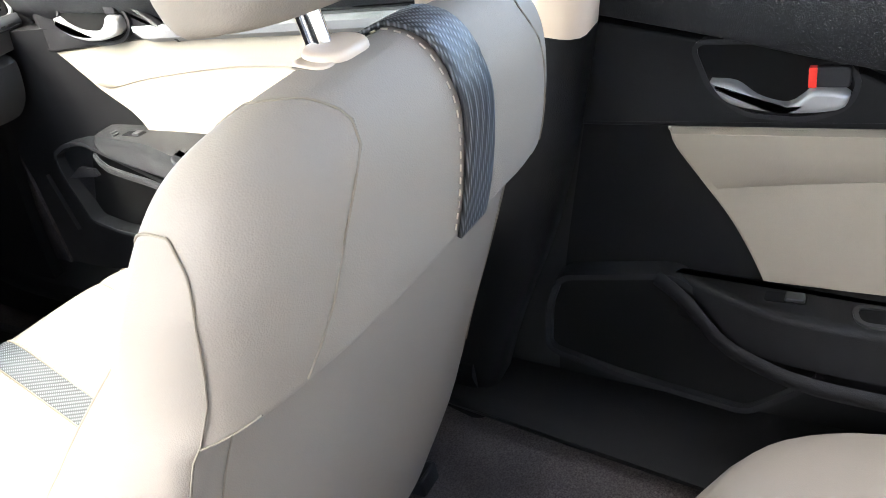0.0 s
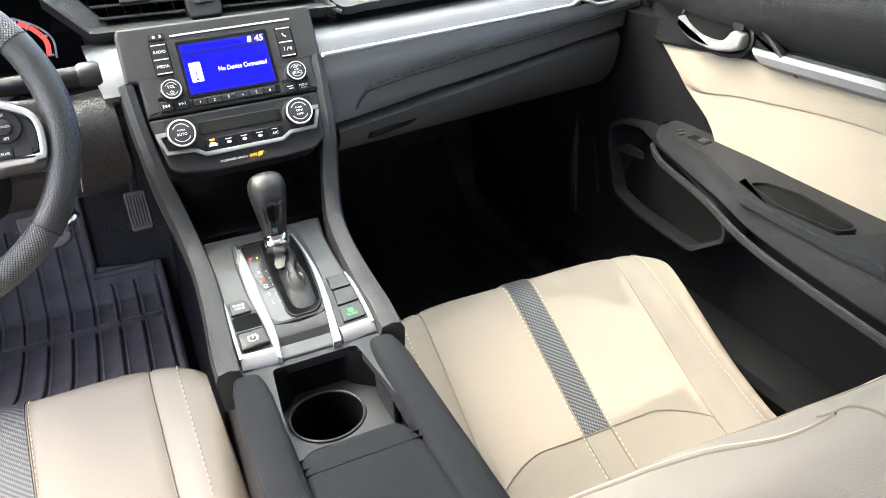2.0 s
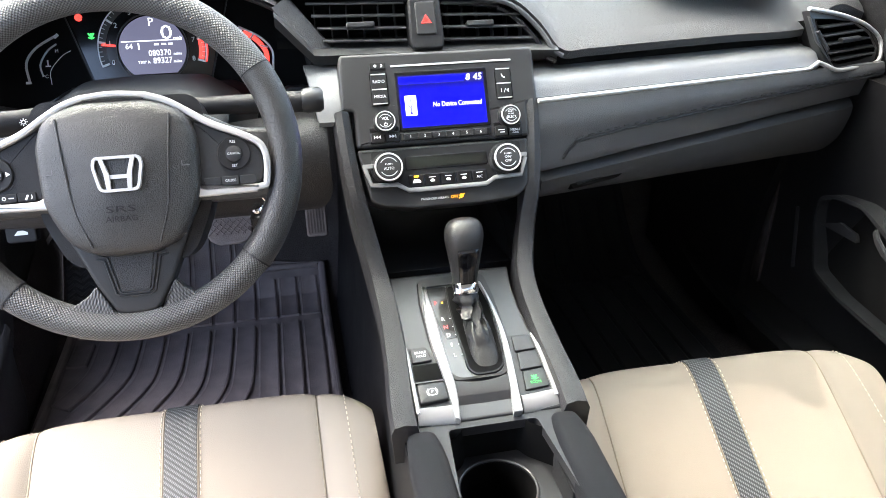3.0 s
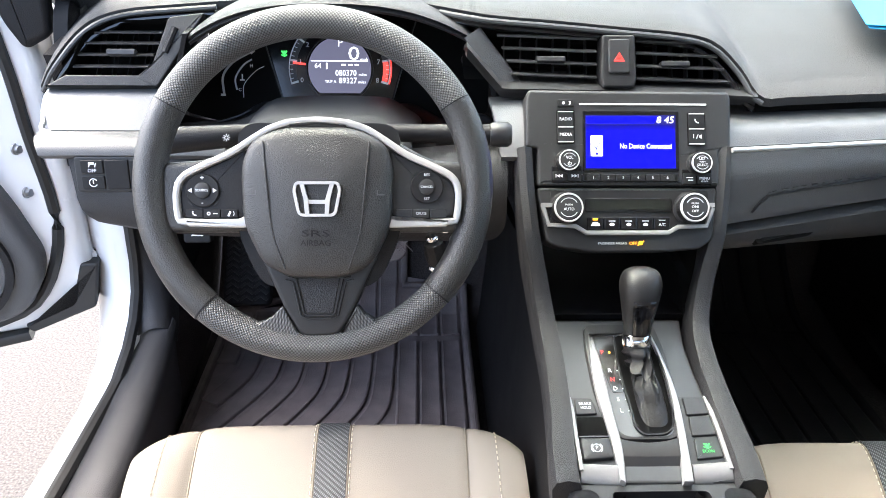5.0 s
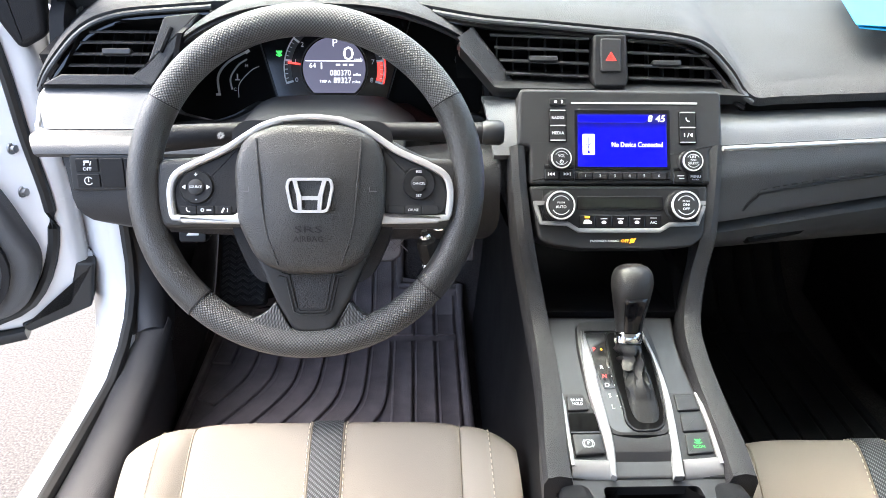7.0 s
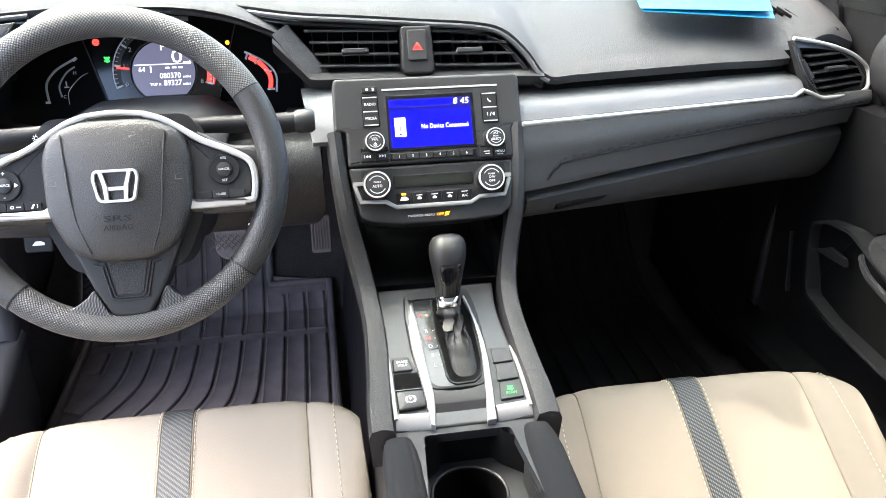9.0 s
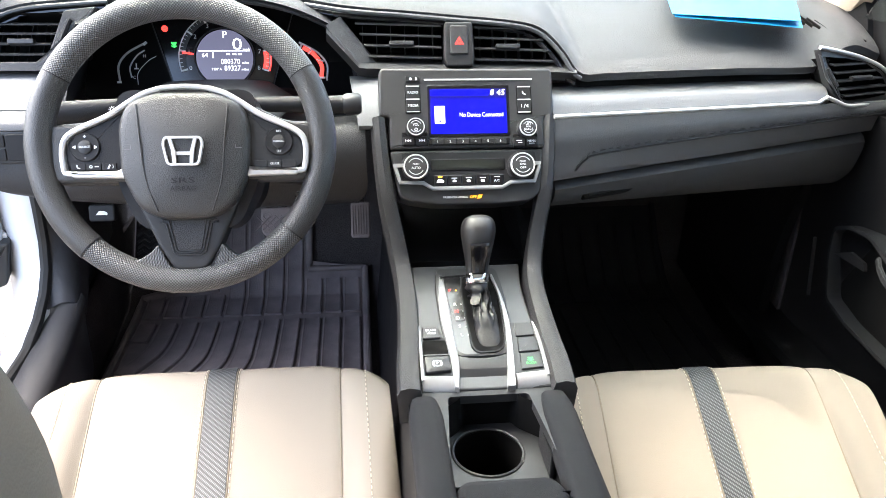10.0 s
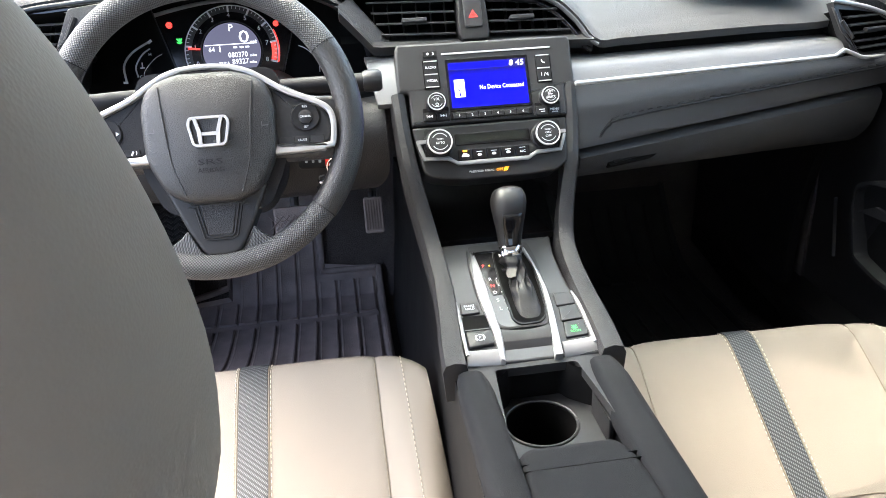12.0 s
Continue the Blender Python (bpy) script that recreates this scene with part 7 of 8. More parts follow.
part("rim_top", rim(30.5, 150.5, 60, 0.0158, 0.0165), GRIP, wh, "perforated black leather rim section")
part("rim_bottom", rim(228.5, 318.5, 48, 0.0150, 0.016), GRIP, wh, "perforated black leather rim section")
part("rim_side", rim(151, 228, 44, 0.0160, 0.0165), LEATHER, wh, "grained black leather rim section")
part("rim_side", rim(-41, 30, 44, 0.0160, 0.0165), LEATHER, wh, "grained black leather rim section")
for a in (30.3, 150.7, 228.2, 318.8):
    part("rim_seam", rim(a - 0.25, a + 0.25, 2, 0.0162, 0.0168), PLASTIC, wh)
hub = rpoly([(-0.063, 0.042), (-0.034, 0.0545), (0.034, 0.0545), (0.063, 0.042), (0.0725, 0.018), (0.0705, -0.038), (0.052, -0.076), (0.026, -0.0895), (-0.026, -0.0895), (-0.052, -0.076), (-0.0705, -0.038), (-0.0725, 0.018)], 0.014, 6)
plate("airbag_cover", hub, -0.01, 0.026, WHEEL, LEATHER, wh, "grained black airbag cover", bevel=0.010, dome=0.008)
for s in (-1, 1):
    part("cover_crease", sweep(bmesh.new(), [WHEEL @ Vector((s * u, v, w)) for u, v, w in curve([(0.050, 0.040, 0.0265), (0.046, 0.0, 0.031), (0.041, -0.045, 0.029), (0.030, -0.080, 0.0262)], 14)], circle(0.0009, 6), up=tuple(WHEEL.col[2][:3])), LEATHER, wh)
hb2 = rpoly([(-0.078, 0.060), (0.078, 0.060), (0.080, -0.045), (0.055, -0.10), (-0.055, -0.10), (-0.080, -0.045)], 0.02)
plate("hub_back", hb2, -0.05, 0.004, WHEEL, PLASTIC, wh)
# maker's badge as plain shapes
em_o = rpoly([(-0.020, 0.016), (0.020, 0.016), (0.0225, 0.008), (0.0175, -0.0165), (-0.0175, -0.0165), (-0.0225, 0.008)], 0.006, 6)
BADGEM = BRIGHT
BADGE = WHEEL @ Matrix.Translation((0.002, -0.014, 0.0365))
bd = part("badge", hoop(bmesh.new(), em_o, shifted(em_o, 0.0026), -0.002, 0.004, BADGE), BADGEM, wh, "chrome maker's badge")
for s in (-1, 1):
    bm = bmesh.new()
    prism(bm, [(s * 0.0160, 0.0145), (s * 0.0122, 0.0145), (s * 0.0078, -0.001), (s * 0.0072, -0.0150), (s * 0.0108, -0.0150), (s * 0.0122, 0.0)], -0.002, 0.004, BADGE)
    part("badge_bar", bm, BADGEM, bd)
bm = bmesh.new()
prism(bm, [(-0.0082, -0.0010), (0.0082, -0.0010), (0.0074, -0.0046), (-0.0074, -0.0046)], -0.002, 0.0028, BADGE)
part("badge_bar", bm, BADGEM, bd)
plate("badge_ground", shifted(em_o, 0.002), -0.006, 0.0, BADGE, LEATHER, bd)
write("SRS", 0.0, -0.0465, 0.0085, WHEEL, 0.0346, PLASTIC, wh, width=0.026)
write("AIRBAG", 0.0, -0.0555, 0.0075, WHEEL, 0.0336, PLASTIC, wh, width=0.028)
for s in (-1, 1):
    # dark spoke arm, silver outline and switch pad
    spk = rpoly([(s * 0.060, 0.050), (s * 0.110, 0.024), (s * 0.152, 0.022), (s * 0.153, -0.046), (s * 0.115, -0.046), (s * 0.060, -0.046)], 0.012)
    plate("spoke", spk, -0.022, 0.006, WHEEL, LEATHER, wh, "black spoke", bevel=0.006)
    pad = rpoly([(s * 0.068, 0.0345), (s * 0.081, 0.0268), (s * 0.108, 0.0145), (s * 0.1268, 0.004), (s * 0.1318, -0.0095), (s * 0.1290, -0.028), (s * 0.1235, -0.0315), (s * 0.0700, -0.0315)], 0.005)
    # right pad in a greyer plastic, which carries its reflection in the colour
    plate("switch_pad", pad, 0.0, 0.013, WHEEL, PLASTIC if s < 0 else SMOOTH, wh, "black switch pad", bevel=0.002)
    line = curve([(s * 0.028, 0.0592), (s * 0.045, 0.0535), (s * 0.061, 0.0442), (s * 0.084, 0.0292), (s * 0.111, 0.0172), (s * 0.1285, 0.0070), (s * 0.1342, -0.007), (s * 0.1328, -0.029), (s * 0.1265, -0.0352), (s * 0.075, -0.0362)], 48)
    part("silver_trim", sweep(bmesh.new(), [WHEEL @ Vector((u, v, 0.013)) for u, v in line], rrect(0, 0, 0.0068, 0.008, 0.0025, 2), up=tuple(WHEEL.col[2][:3])), TRIM, wh, "satin silver spoke trim")
    plate("silver_foot", rpoly([(s * 0.0665, -0.0280), (s * 0.0745, -0.0325), (s * 0.127, -0.0335), (s * 0.123, -0.0402), (s * 0.0655, -0.0412)], 0.002), 0.004, 0.0172, WHEEL, TRIM, wh, bevel=0.002)
    cx, cy = (-0.1095, -0.0055) if s < 0 else (0.1040, -0.0020)
    dial = part("dial", lathe(bmesh.new(), [(0.0160, 0.012), (0.0160, 0.0145), (0.0150, 0.0155), (0.008, 0.0150)], WHEEL, 32, (cx, cy)), PLASTIC, wh, "round thumb pad")
    part("dial_centre", lathe(bmesh.new(), [(0.0075, 0.0145), (0.0075, 0.0165), (0.0065, 0.0170)], WHEEL, 24, (cx, cy)), SMOOTH, dial)
    bm = bmesh.new()
    for a in (35, 125, 215, 305):
        arcband(bm, cx, cy, 0.0172, 0.0180, a, a + 20, 0.0130, 0.0136, WHEEL, 8)
    part("dial_marks", bm, SMOOTH, dial)
    if s < 0:
        write("SOURCE", cx, cy, 0.0036, WHEEL, 0.0172, WHITE, dial, width=0.012)
        write("+", cx, cy + 0.0118, 0.0070, WHEEL, 0.0158, WHITE, dial)
        write("-", cx, cy - 0.0115, 0.0070, WHEEL, 0.0158, WHITE, dial)
        for k in (-1, 1):
            part("arrow", prism(bmesh.new(), [(cx + k * 0.0135, cy), (cx + k * 0.010, cy + 0.0022), (cx + k * 0.010, cy - 0.0022)], 0.0152, 0.0160, WHEEL), WHITE, dial)
        for i, u in enumerate((-0.1175, -0.1010, -0.0845)):
            kk = plate("key", rrect(u, -0.0275, 0.0160, 0.0080, 0.0012), 0.012, 0.0145, WHEEL, PLASTIC, wh, bevel=0.0006)
            bm = bmesh.new()
            if i == 0:
                arcband(bm, u + 0.001, -0.0265, 0.002, 0.0031, 150, 290, 0.0143, 0.0148, WHEEL, 8)
            elif i == 1:
                arcband(bm, u - 0.003, -0.0275, 0.001, 0.0018, 0, 350, 0.0143, 0.0148, WHEEL, 10)
                bar(bm, (u + 0.001, -0.0275), (u + 0.0055, -0.0275), 0.0009, 0.0143, 0.0148, WHEEL)
            else:
                bar(bm, (u - 0.001, -0.0300), (u + 0.0012, -0.0255), 0.0018, 0.0143, 0.0148, WHEEL)
                arcband(bm, u + 0.0015, -0.0275, 0.0028, 0.0034, -40, 40, 0.0143, 0.0148, WHEEL, 6)
            part("symbol", bm, WHITE, kk)
    else:
        write("RES", cx, cy + 0.0115, 0.0036, WHEEL, 0.0158, WHITE, dial)
        write("CANCEL", cx, cy, 0.0030, WHEEL, 0.0172, WHITE, dial, width=0.012)
        write("SET", cx, cy - 0.0115, 0.0036, WHEEL, 0.0158, WHITE, dial)
        for i, u in enumerate((0.082, 0.0985, 0.1150)):
            kk = plate("key", rrect(u, -0.0275, 0.0155, 0.0085, 0.0012), 0.012, 0.0145, WHEEL, SMOOTH, wh, bevel=0.0006)
        write("CRUISE", 0.0985, -0.0275, 0.0035, WHEEL, 0.0148, WHITE, wh, width=0.010)
    bm = bmesh.new()
    prism(bm, rrect(s * 0.0605, -0.010, 0.007, 0.0008, 0.0003), 0.0262, 0.0272, WHEEL)
    prism(bm, rrect(s * 0.057, -0.008, 0.0008, 0.005, 0.0003), 0.0262, 0.0272, WHEEL)
    part("horn_mark", bm, GREYPRINT, wh)
part("silver_bridge", sweep(bmesh.new(), [WHEEL @ Vector((u, v, 0.013)) for u, v in curve([(-0.030, 0.0595), (0.0, 0.0620), (0.030, 0.0595)], 12)], rrect(0, 0, 0.0056, 0.007, 0.002, 2), up=tuple(WHEEL.col[2][:3])), TRIM, wh, "satin silver spoke trim")
ls = rpoly([(-0.058, -0.066), (0.058, -0.066), (0.034, -0.120), (0.020, -0.1435), (0.011, -0.1475), (-0.011, -0.1475), (-0.020, -0.1435), (-0.034, -0.120)], 0.008)
plate("lower_spoke", ls, -0.016, 0.009, WHEEL, SMOOTH, wh, "smooth dark lower spoke", bevel=0.004)
plate("spoke_inset", rpoly([(-0.0215, -0.080), (0.0215, -0.080), (0.0130, -0.1240), (-0.0130, -0.1240)], 0.003), 0.004, 0.0098, WHEEL, SIDE, wh, "flat satin inset of the lower spoke", bevel=0.0006)
for k in (0.0, 0.0028):
    ridge = [(-0.0300 - k, -0.0885 - k), (-0.0226 - k, -0.0905 - k), (-0.0150 - k, -0.1235 - k), (-0.0115, -0.1262 - k), (0.0115, -0.1262 - k), (0.0150 + k, -0.1235 - k), (0.0226 + k, -0.0905 - k), (0.0300 + k, -0.0885 - k)]
    part("spoke_ridge", sweep(bmesh.new(), [WHEEL @ Vector((u, v, 0.0098)) for u, v in ridge], circle(0.0010, 6), up=tuple(WHEEL.col[2][:3])), SMOOTH, wh)
for s in (-1, 1):
    bm = prism(bmesh.new(), rpoly([(s * 0.014, -0.148), (s * 0.022, -0.143), (s * 0.0360, -0.116), (s * 0.043, -0.125), (s * 0.055, -0.1325), (s * 0.074, -0.137), (s * 0.062, -0.152), (s * 0.024, -0.160)], 0.004), -0.010, 0.009, WHEEL, 0.002)
    part("rim_web", lay_map(bm), GRIP, wh)

col = thing("steering_column", (-0.347, 0.05, 0.78), "black steering column cover with two control stalks", "steering column")
bm = bmesh.new()
ovals(bm, [(-0.27, 0.066, 0.060, -0.012), (-0.10, 0.066, 0.058, -0.008), (-0.055, 0.062, 0.052, -0.006), (-0.050, 0.050, 0.042, -0.006)], WHEEL, 32)
part("shroud", bm, PLASTIC, col, "black column shroud")
arch = curve([(-0.462, 0.857), (-0.4568, 0.8656), (-0.4458, 0.8761), (-0.4331, 0.8835), (-0.417, 0.8873), (-0.3573, 0.8895), (-0.3017, 0.8877), (-0.2859, 0.8816), (-0.274, 0.8725), (-0.262, 0.8641), (-0.256, 0.856)], 36)
rows = [[(-0.358 + (x + 0.358) * k, y, z - dz) for x, z in arch] for y, k, dz in ((0.030, 0.90, 0.022), (0.062, 0.98, 0.006), (0.070, 1.0, 0.001), (0.085, 1.0, 0.0), (0.13, 1.06, 0.004), (0.20, 1.12, 0.012))]
part("upper_cover", slab(rows, 0.004, (0, 0, -1)), DASH, col, "smooth grey upper column cover")
p0, p1 = Vector((-0.40, 0.020, 0.886)), Vector((-0.535, 0.005, 0.880))
stk = part("stalk", sweep(bmesh.new(), curve([p0, (p0 + p1) / 2, p1], 10), circle(0.0125, 16, 0.015), sizes=[0.75 + 0.28 * i / 9 for i in range(10)]), PLASTIC, col, "black light stalk with white symbols")
stalk_m = frame_of((-0.452, -0.004, 0.888), (1, 0.11, 0.04), (0, 0.45, 0.89), (0, -0.89, 0.45))
bm = bmesh.new()
for s, u in ((-1, 0.012), (1, 0.020)):
    bar(bm, (u + s * 0.0036, 0.002), (u, 0.0048), 0.0008, 0.0, 0.001, stalk_m)
    bar(bm, (u + s * 0.0036, 0.002), (u, -0.0008), 0.0008, 0.0, 0.001, stalk_m)
    bar(bm, (u, 0.0030), (u - s * 0.003, 0.0030), 0.0007, 0.0, 0.001, stalk_m)
    bar(bm, (u, 0.0010), (u - s * 0.003, 0.0010), 0.0007, 0.0, 0.001, stalk_m)
arcband(bm, -0.006, 0.0, 0.0016, 0.0022, 0, 350, 0.0, 0.001, stalk_m, 12)
for a in range(0, 360, 45):
    bar(bm, (-0.006 + 0.0029 * math.cos(radians(a)), 0.0029 * math.sin(radians(a))), (-0.006 + 0.0040 * math.cos(radians(a)), 0.0040 * math.sin(radians(a))), 0.0006, 0.0, 0.001, stalk_m)
part("symbol", bm, WHITE, stk)
p0, p1 = Vector((-0.29, 0.020, 0.886)), Vector((-0.165, 0.012, 0.886))
stk2 = part("stalk", sweep(bmesh.new(), curve([p0, (p0 + p1) / 2, p1], 10), circle(0.0115, 16, 0.013), sizes=[0.75 + 0.2 * i / 9 for i in range(10)]), PLASTIC, col, "black wiper stalk")
part("stalk_end", lathe(bmesh.new(), [(0.012, -0.012), (0.014, -0.008), (0.014, 0.008), (0.011, 0.012)], frame_of((-0.156, 0.008, 0.888), (0, 1, 0), (0, 0, 1), (1, 0, 0)), 20), SMOOTH, stk2, "grey round stalk end")
for k in range(4):
    part("stalk_mark", sweep(bmesh.new(), [(-0.206, -0.001 + 0.0, 0.894 - 0.006 * k), (-0.206 + 0.004, -0.001, 0.894 - 0.006 * k)], circle(0.0007, 5)), WHITE, stk2)
# ignition keys on a ring
ky = thing("car_keys", (-0.24, 0.03, 0.78), "bunch of car keys with a black remote hanging from the ignition", "keys")
MKY = frame_of((-0.2405, 0.022, 0.782), (1, 0, -0.06), (0.05, 0.3, 0.95), (0, -0.95, 0.3))
rm = plate("remote", rrect(0, 0, 0.046, 0.020, 0.006), -0.006, 0.006, MKY, PLASTIC, ky, "black remote key head", bevel=0.003)
for k in range(3):
    plate("remote_button", rrect(-0.012 + 0.009 * k, 0.001, 0.0035, 0.005, 0.001), 0.005, 0.0068, MKY, STEEL, rm)
plate("red_button", rrect(0.0155, 0.001, 0.0050, 0.014, 0.001), 0.005, 0.0075, MKY, RED, rm, "red alarm button")
part("ring", sweep(bmesh.new(), [(-0.216 + 0.010 * math.cos(t), 0.012, 0.776 + 0.012 * math.sin(t)) for t in np.linspace(0, 2 * math.pi, 25)[:-1]], circle(0.0011, 6), up=(0, 1, 0), closed=True), CHROME, ky)
part("key_blade", sweep(bmesh.new(), curve([(-0.222, 0.006, 0.782), (-0.211, 0.004, 0.778), (-0.206, 0.004, 0.768), (-0.211, 0.004, 0.757)], 12), rrect(0, 0, 0.0018, 0.010, 0.0006, 2), up=(0, 1, 0)), STEEL, ky, "bare steel key")
part("key_blade", sweep(bmesh.new(), curve([(-0.203, 0.008, 0.784), (-0.198, 0.006, 0.770), (-0.200, 0.006, 0.752)], 10), rrect(0, 0, 0.0015, 0.007, 0.0005, 2), up=(0, 1, 0)), STEEL, ky)
fobm = Matrix.Translation((-0.228, 0.004, 0.742)) @ Matrix.Rotation(radians(-12), 4, "Y")
fob = part("fob", lathe(bmesh.new(), [(0.004, 0.026), (0.006, 0.022), (0.006, 0.014), (0.012, 0.012), (0.013, 0.006), (0.013, -0.010), (0.011, -0.016), (0.006, -0.018)], fobm, 8), PLASTIC, ky, "black fluted lock fob")
part("clasp", lathe(bmesh.new(), [(0.0115, -0.016), (0.013, -0.018), (0.013, -0.021), (0.006, -0.023)], fobm, 20), CHROME, fob)
part("clasp", lathe(bmesh.new(), [(0.0065, 0.022), (0.0075, 0.020), (0.0075, 0.016), (0.006, 0.014)], fobm, 16), CHROME, fob)


# ---- seats ----
CX = 0.355
PROF = curve([(-0.045, 0.29), (-0.02, 0.33), (-0.006, 0.38), (-0.006, 0.425), (-0.014, 0.452), (-0.032, 0.470), (-0.060, 0.468), (-0.12, 0.440), (-0.20, 0.398), (-0.28, 0.357), (-0.36, 0.328), (-0.44, 0.318), (-0.54, 0.318)], 70)
ACROSS = [(-0.240, -0.20), (-0.250, -0.12), (-0.253, -0.050), (-0.250, 0.002), (-0.230, 0.031), (-0.204, 0.033), (-0.184, 0.016), (-0.174, -0.002), (-0.168, 0.001), (-0.150, 0.0), (-0.08, -0.003), (0.0, -0.004)]
ACROSS = curve(ACROSS + [(-x, z) for x, z in ACROSS[-2::-1]], 97) * np.array([1.02, 1.0])


def cush_point(dx, dz, y, z):
    k = (abs(dx) / 0.25) ** 4
    f = min(1.0, max(0.0, (y + 0.30) / 0.25))
    return Vector((CX + dx - 0.012 * math.copysign(k, dx) * f, y - 0.055 * k * f, max(z + dz * (1 - 0.85 * f * (dz > 0)), 0.27)))


def cush_top(dx, y):
    i = int(np.argmin(np.abs(PROF[8:, 0] - y))) + 8
    a, b = PROF[i], PROF[min(i + 1, len(PROF) - 1)]
    z = np.interp(-y, -PROF[22:, 0], PROF[22:, 1]) if y < -0.01 else a[1]
    return cush_point(dx, float(np.interp(dx, ACROSS[:, 0], ACROSS[:, 1])), y, float(z))


LEV = curve([  # height, middle, half width, front depth, back depth
    (0.30, -0.545, 0.205, 0.060, 0.105), (0.40, -0.578, 0.245, 0.075, 0.115), (0.50, -0.615, 0.250, 0.080, 0.115), (0.60, -0.660, 0.243, 0.080, 0.112),
    (0.68, -0.700, 0.230, 0.078, 0.104), (0.75, -0.740, 0.212, 0.074, 0.094), (0.80, -0.765, 0.200, 0.066, 0.084), (0.845, -0.783, 0.182, 0.058, 0.072),
    (0.872, -0.795, 0.164, 0.044, 0.052), (0.887, -0.802, 0.128, 0.027, 0.032), (0.893, -0.804, 0.070, 0.012, 0.013)], 240)


def back_point(level, t):
    z, yc, w, df, dr = level
    c, s = math.cos(t), math.sin(t)
    x = w * math.copysign(abs(c) ** 0.62, c)
    u = min(1, abs(x) / w)
    if s >= 0:
        amp = float(np.interp(z, [0.40, 0.45, 0.55, 0.65, 0.75, 0.82], [0.17, 0.155, 0.098, 0.050, 0.016, 0.0]))
        mid = float(np.interp(z, [0.45, 0.55, 0.65, 0.75, 0.82], [0.93, 0.90, 0.84, 0.74, 0.64]))
        wing = amp * math.exp(-((u - mid) / 0.22) ** 2)
        y = yc + (df - 0.022 + wing) * abs(s) ** 0.62
        x += math.copysign(0.25 * wing * u, x)
    else:
        step = 0.026 * min(1, max(0, ((0.752 - 0.030 * u ** 4) - z) / 0.010)) * min(1, (1 - u) / 0.12)
        y = yc - (dr - step) * abs(s) ** 0.62
        x -= math.copysign(step * 0.1, x) * u
    x -= 0.011 * float(np.interp(z, [0.74, 0.81], [0, 1])) * u ** 4
    return Vector((CX + x, y, z))


def front_seat():
    seat = thing("front_seat", (CX, -0.35, 0.235), "beige leatherette front seat with a dark woven centre stripe", "car seat", "front seats")
    rows = [[cush_point(dx, dz, y, z) for dx, dz in ACROSS] for y, z in PROF]
    bm = bmesh.new()
    grid(bm, rows)
    bm.faces.new([bm.verts.new((CX + a, y, 0.27)) for a, y in ((-0.23, -0.50), (0.23, -0.50), (0.23, -0.08), (-0.23, -0.08))])
    part("cushion", bm, BEIGE, seat, "beige leatherette seat cushion")
    ys = np.linspace(-0.0095, -0.46, 60)
    prof2 = [(y, z) for y, z in PROF if (z > 0.32 and y > -0.2) or -0.49 < y < -0.1]
    rows = [[cush_point(dx, -0.004, y, z) + Vector((0, 0.0022 if y > -0.03 else 0, 0.0022)) for dx in (-0.0195, -0.010, 0.0, 0.010, 0.0195)] for y, z in prof2 if y > -0.283]
    part("stripe", slab(rows, 0.004, (0, -0.3, -1)), STRIPE, seat, "dark carbon-look woven stripe")
    bm = bmesh.new()
    for dx in (-0.0240, 0.0240, -0.215, 0.215):
        dz = float(np.interp(dx, ACROSS[:, 0], ACROSS[:, 1]))
        line = curve([cush_point(dx, dz, y, z) + Vector((0, 0.0008 if y > -0.03 else 0, 0.0010)) for y, z in prof2], 150)
        for i in range(0, 148, 2):
            sweep(bm, [line[i], line[i + 1]], circle(0.0008, 4))
    tagged(part("stitching", bm, THREAD, seat, "cream stitching"), kind="stuff")
    for dx in (-0.0212, 0.0212, -0.174, 0.174):
        dz = float(np.interp(dx, ACROSS[:, 0], ACROSS[:, 1]))
        part("seam", tube([cush_point(dx, dz, y, z) + Vector((0, 0, 0.0002)) for y, z in prof2], 0.0012, 6, up=(1, 0, 0)), SEAM, seat)
    cross = [cush_top(dx, -0.279 - 1.6 * max(0.0, abs(dx) - 0.09) ** 1.5) + Vector((0, 0, 0.0006)) for dx in np.linspace(-0.172, 0.172, 30)]
    part("seam", tube(cross, 0.0013, 6), SEAM, seat)
    block("base", (CX - 0.19, -0.55, 0.245), (CX + 0.19, -0.10, 0.285), PLASTIC, seat, "black seat base")
    for s in (-1, 1):
        block("rail", (CX + s * 0.17 - 0.02, -0.60, 0.234), (CX + s * 0.17 + 0.02, -0.06, 0.262), PLASTIC, seat)
        rows = [[(CX + s * 0.255, y, z) for z in (0.25, 0.29, 0.33)] for y in np.linspace(-0.50, -0.18, 8)]
        part("side_cover", slab(rows, 0.02, (-s, 0, 0)), PLASTIC, seat, "black side cover")
    # backrest
    n = 84
    ts = np.linspace(0, 2 * math.pi, n + 1)[:-1]
    bm = bmesh.new()
    grid(bm, [[back_point(l, t) for t in ts] for l in LEV], close_u=True, caps=True)
    part("backrest", bm, BEIGE, seat, "beige leatherette backrest")
    # woven stripe over the top, front and rear
    front = [l for l in LEV if l[0] > 0.40]
    line = [(l, 0.5 * math.pi) for l in front] + [(l, 1.5 * math.pi) for l in front[::-1] if l[0] > 0.752]
    rows = []
    for k, (l, t) in enumerate(line):
        c = back_point(l, t)
        o = Vector((0, 0.0026 if t < 2 else -0.0026, 0.0022 if l[0] > 0.865 else 0))
        rows.append([Vector((CX + dx, c.y, c.z)) + o for dx in (-0.0185, -0.009, 0, 0.009, 0.0185)])
    bm = bmesh.new()
    grid(bm, rows)
    ob = part("stripe", bm, STRIPE, seat, "dark carbon-look woven stripe")
    sol = ob.modifiers.new("thickness", "SOLIDIFY")
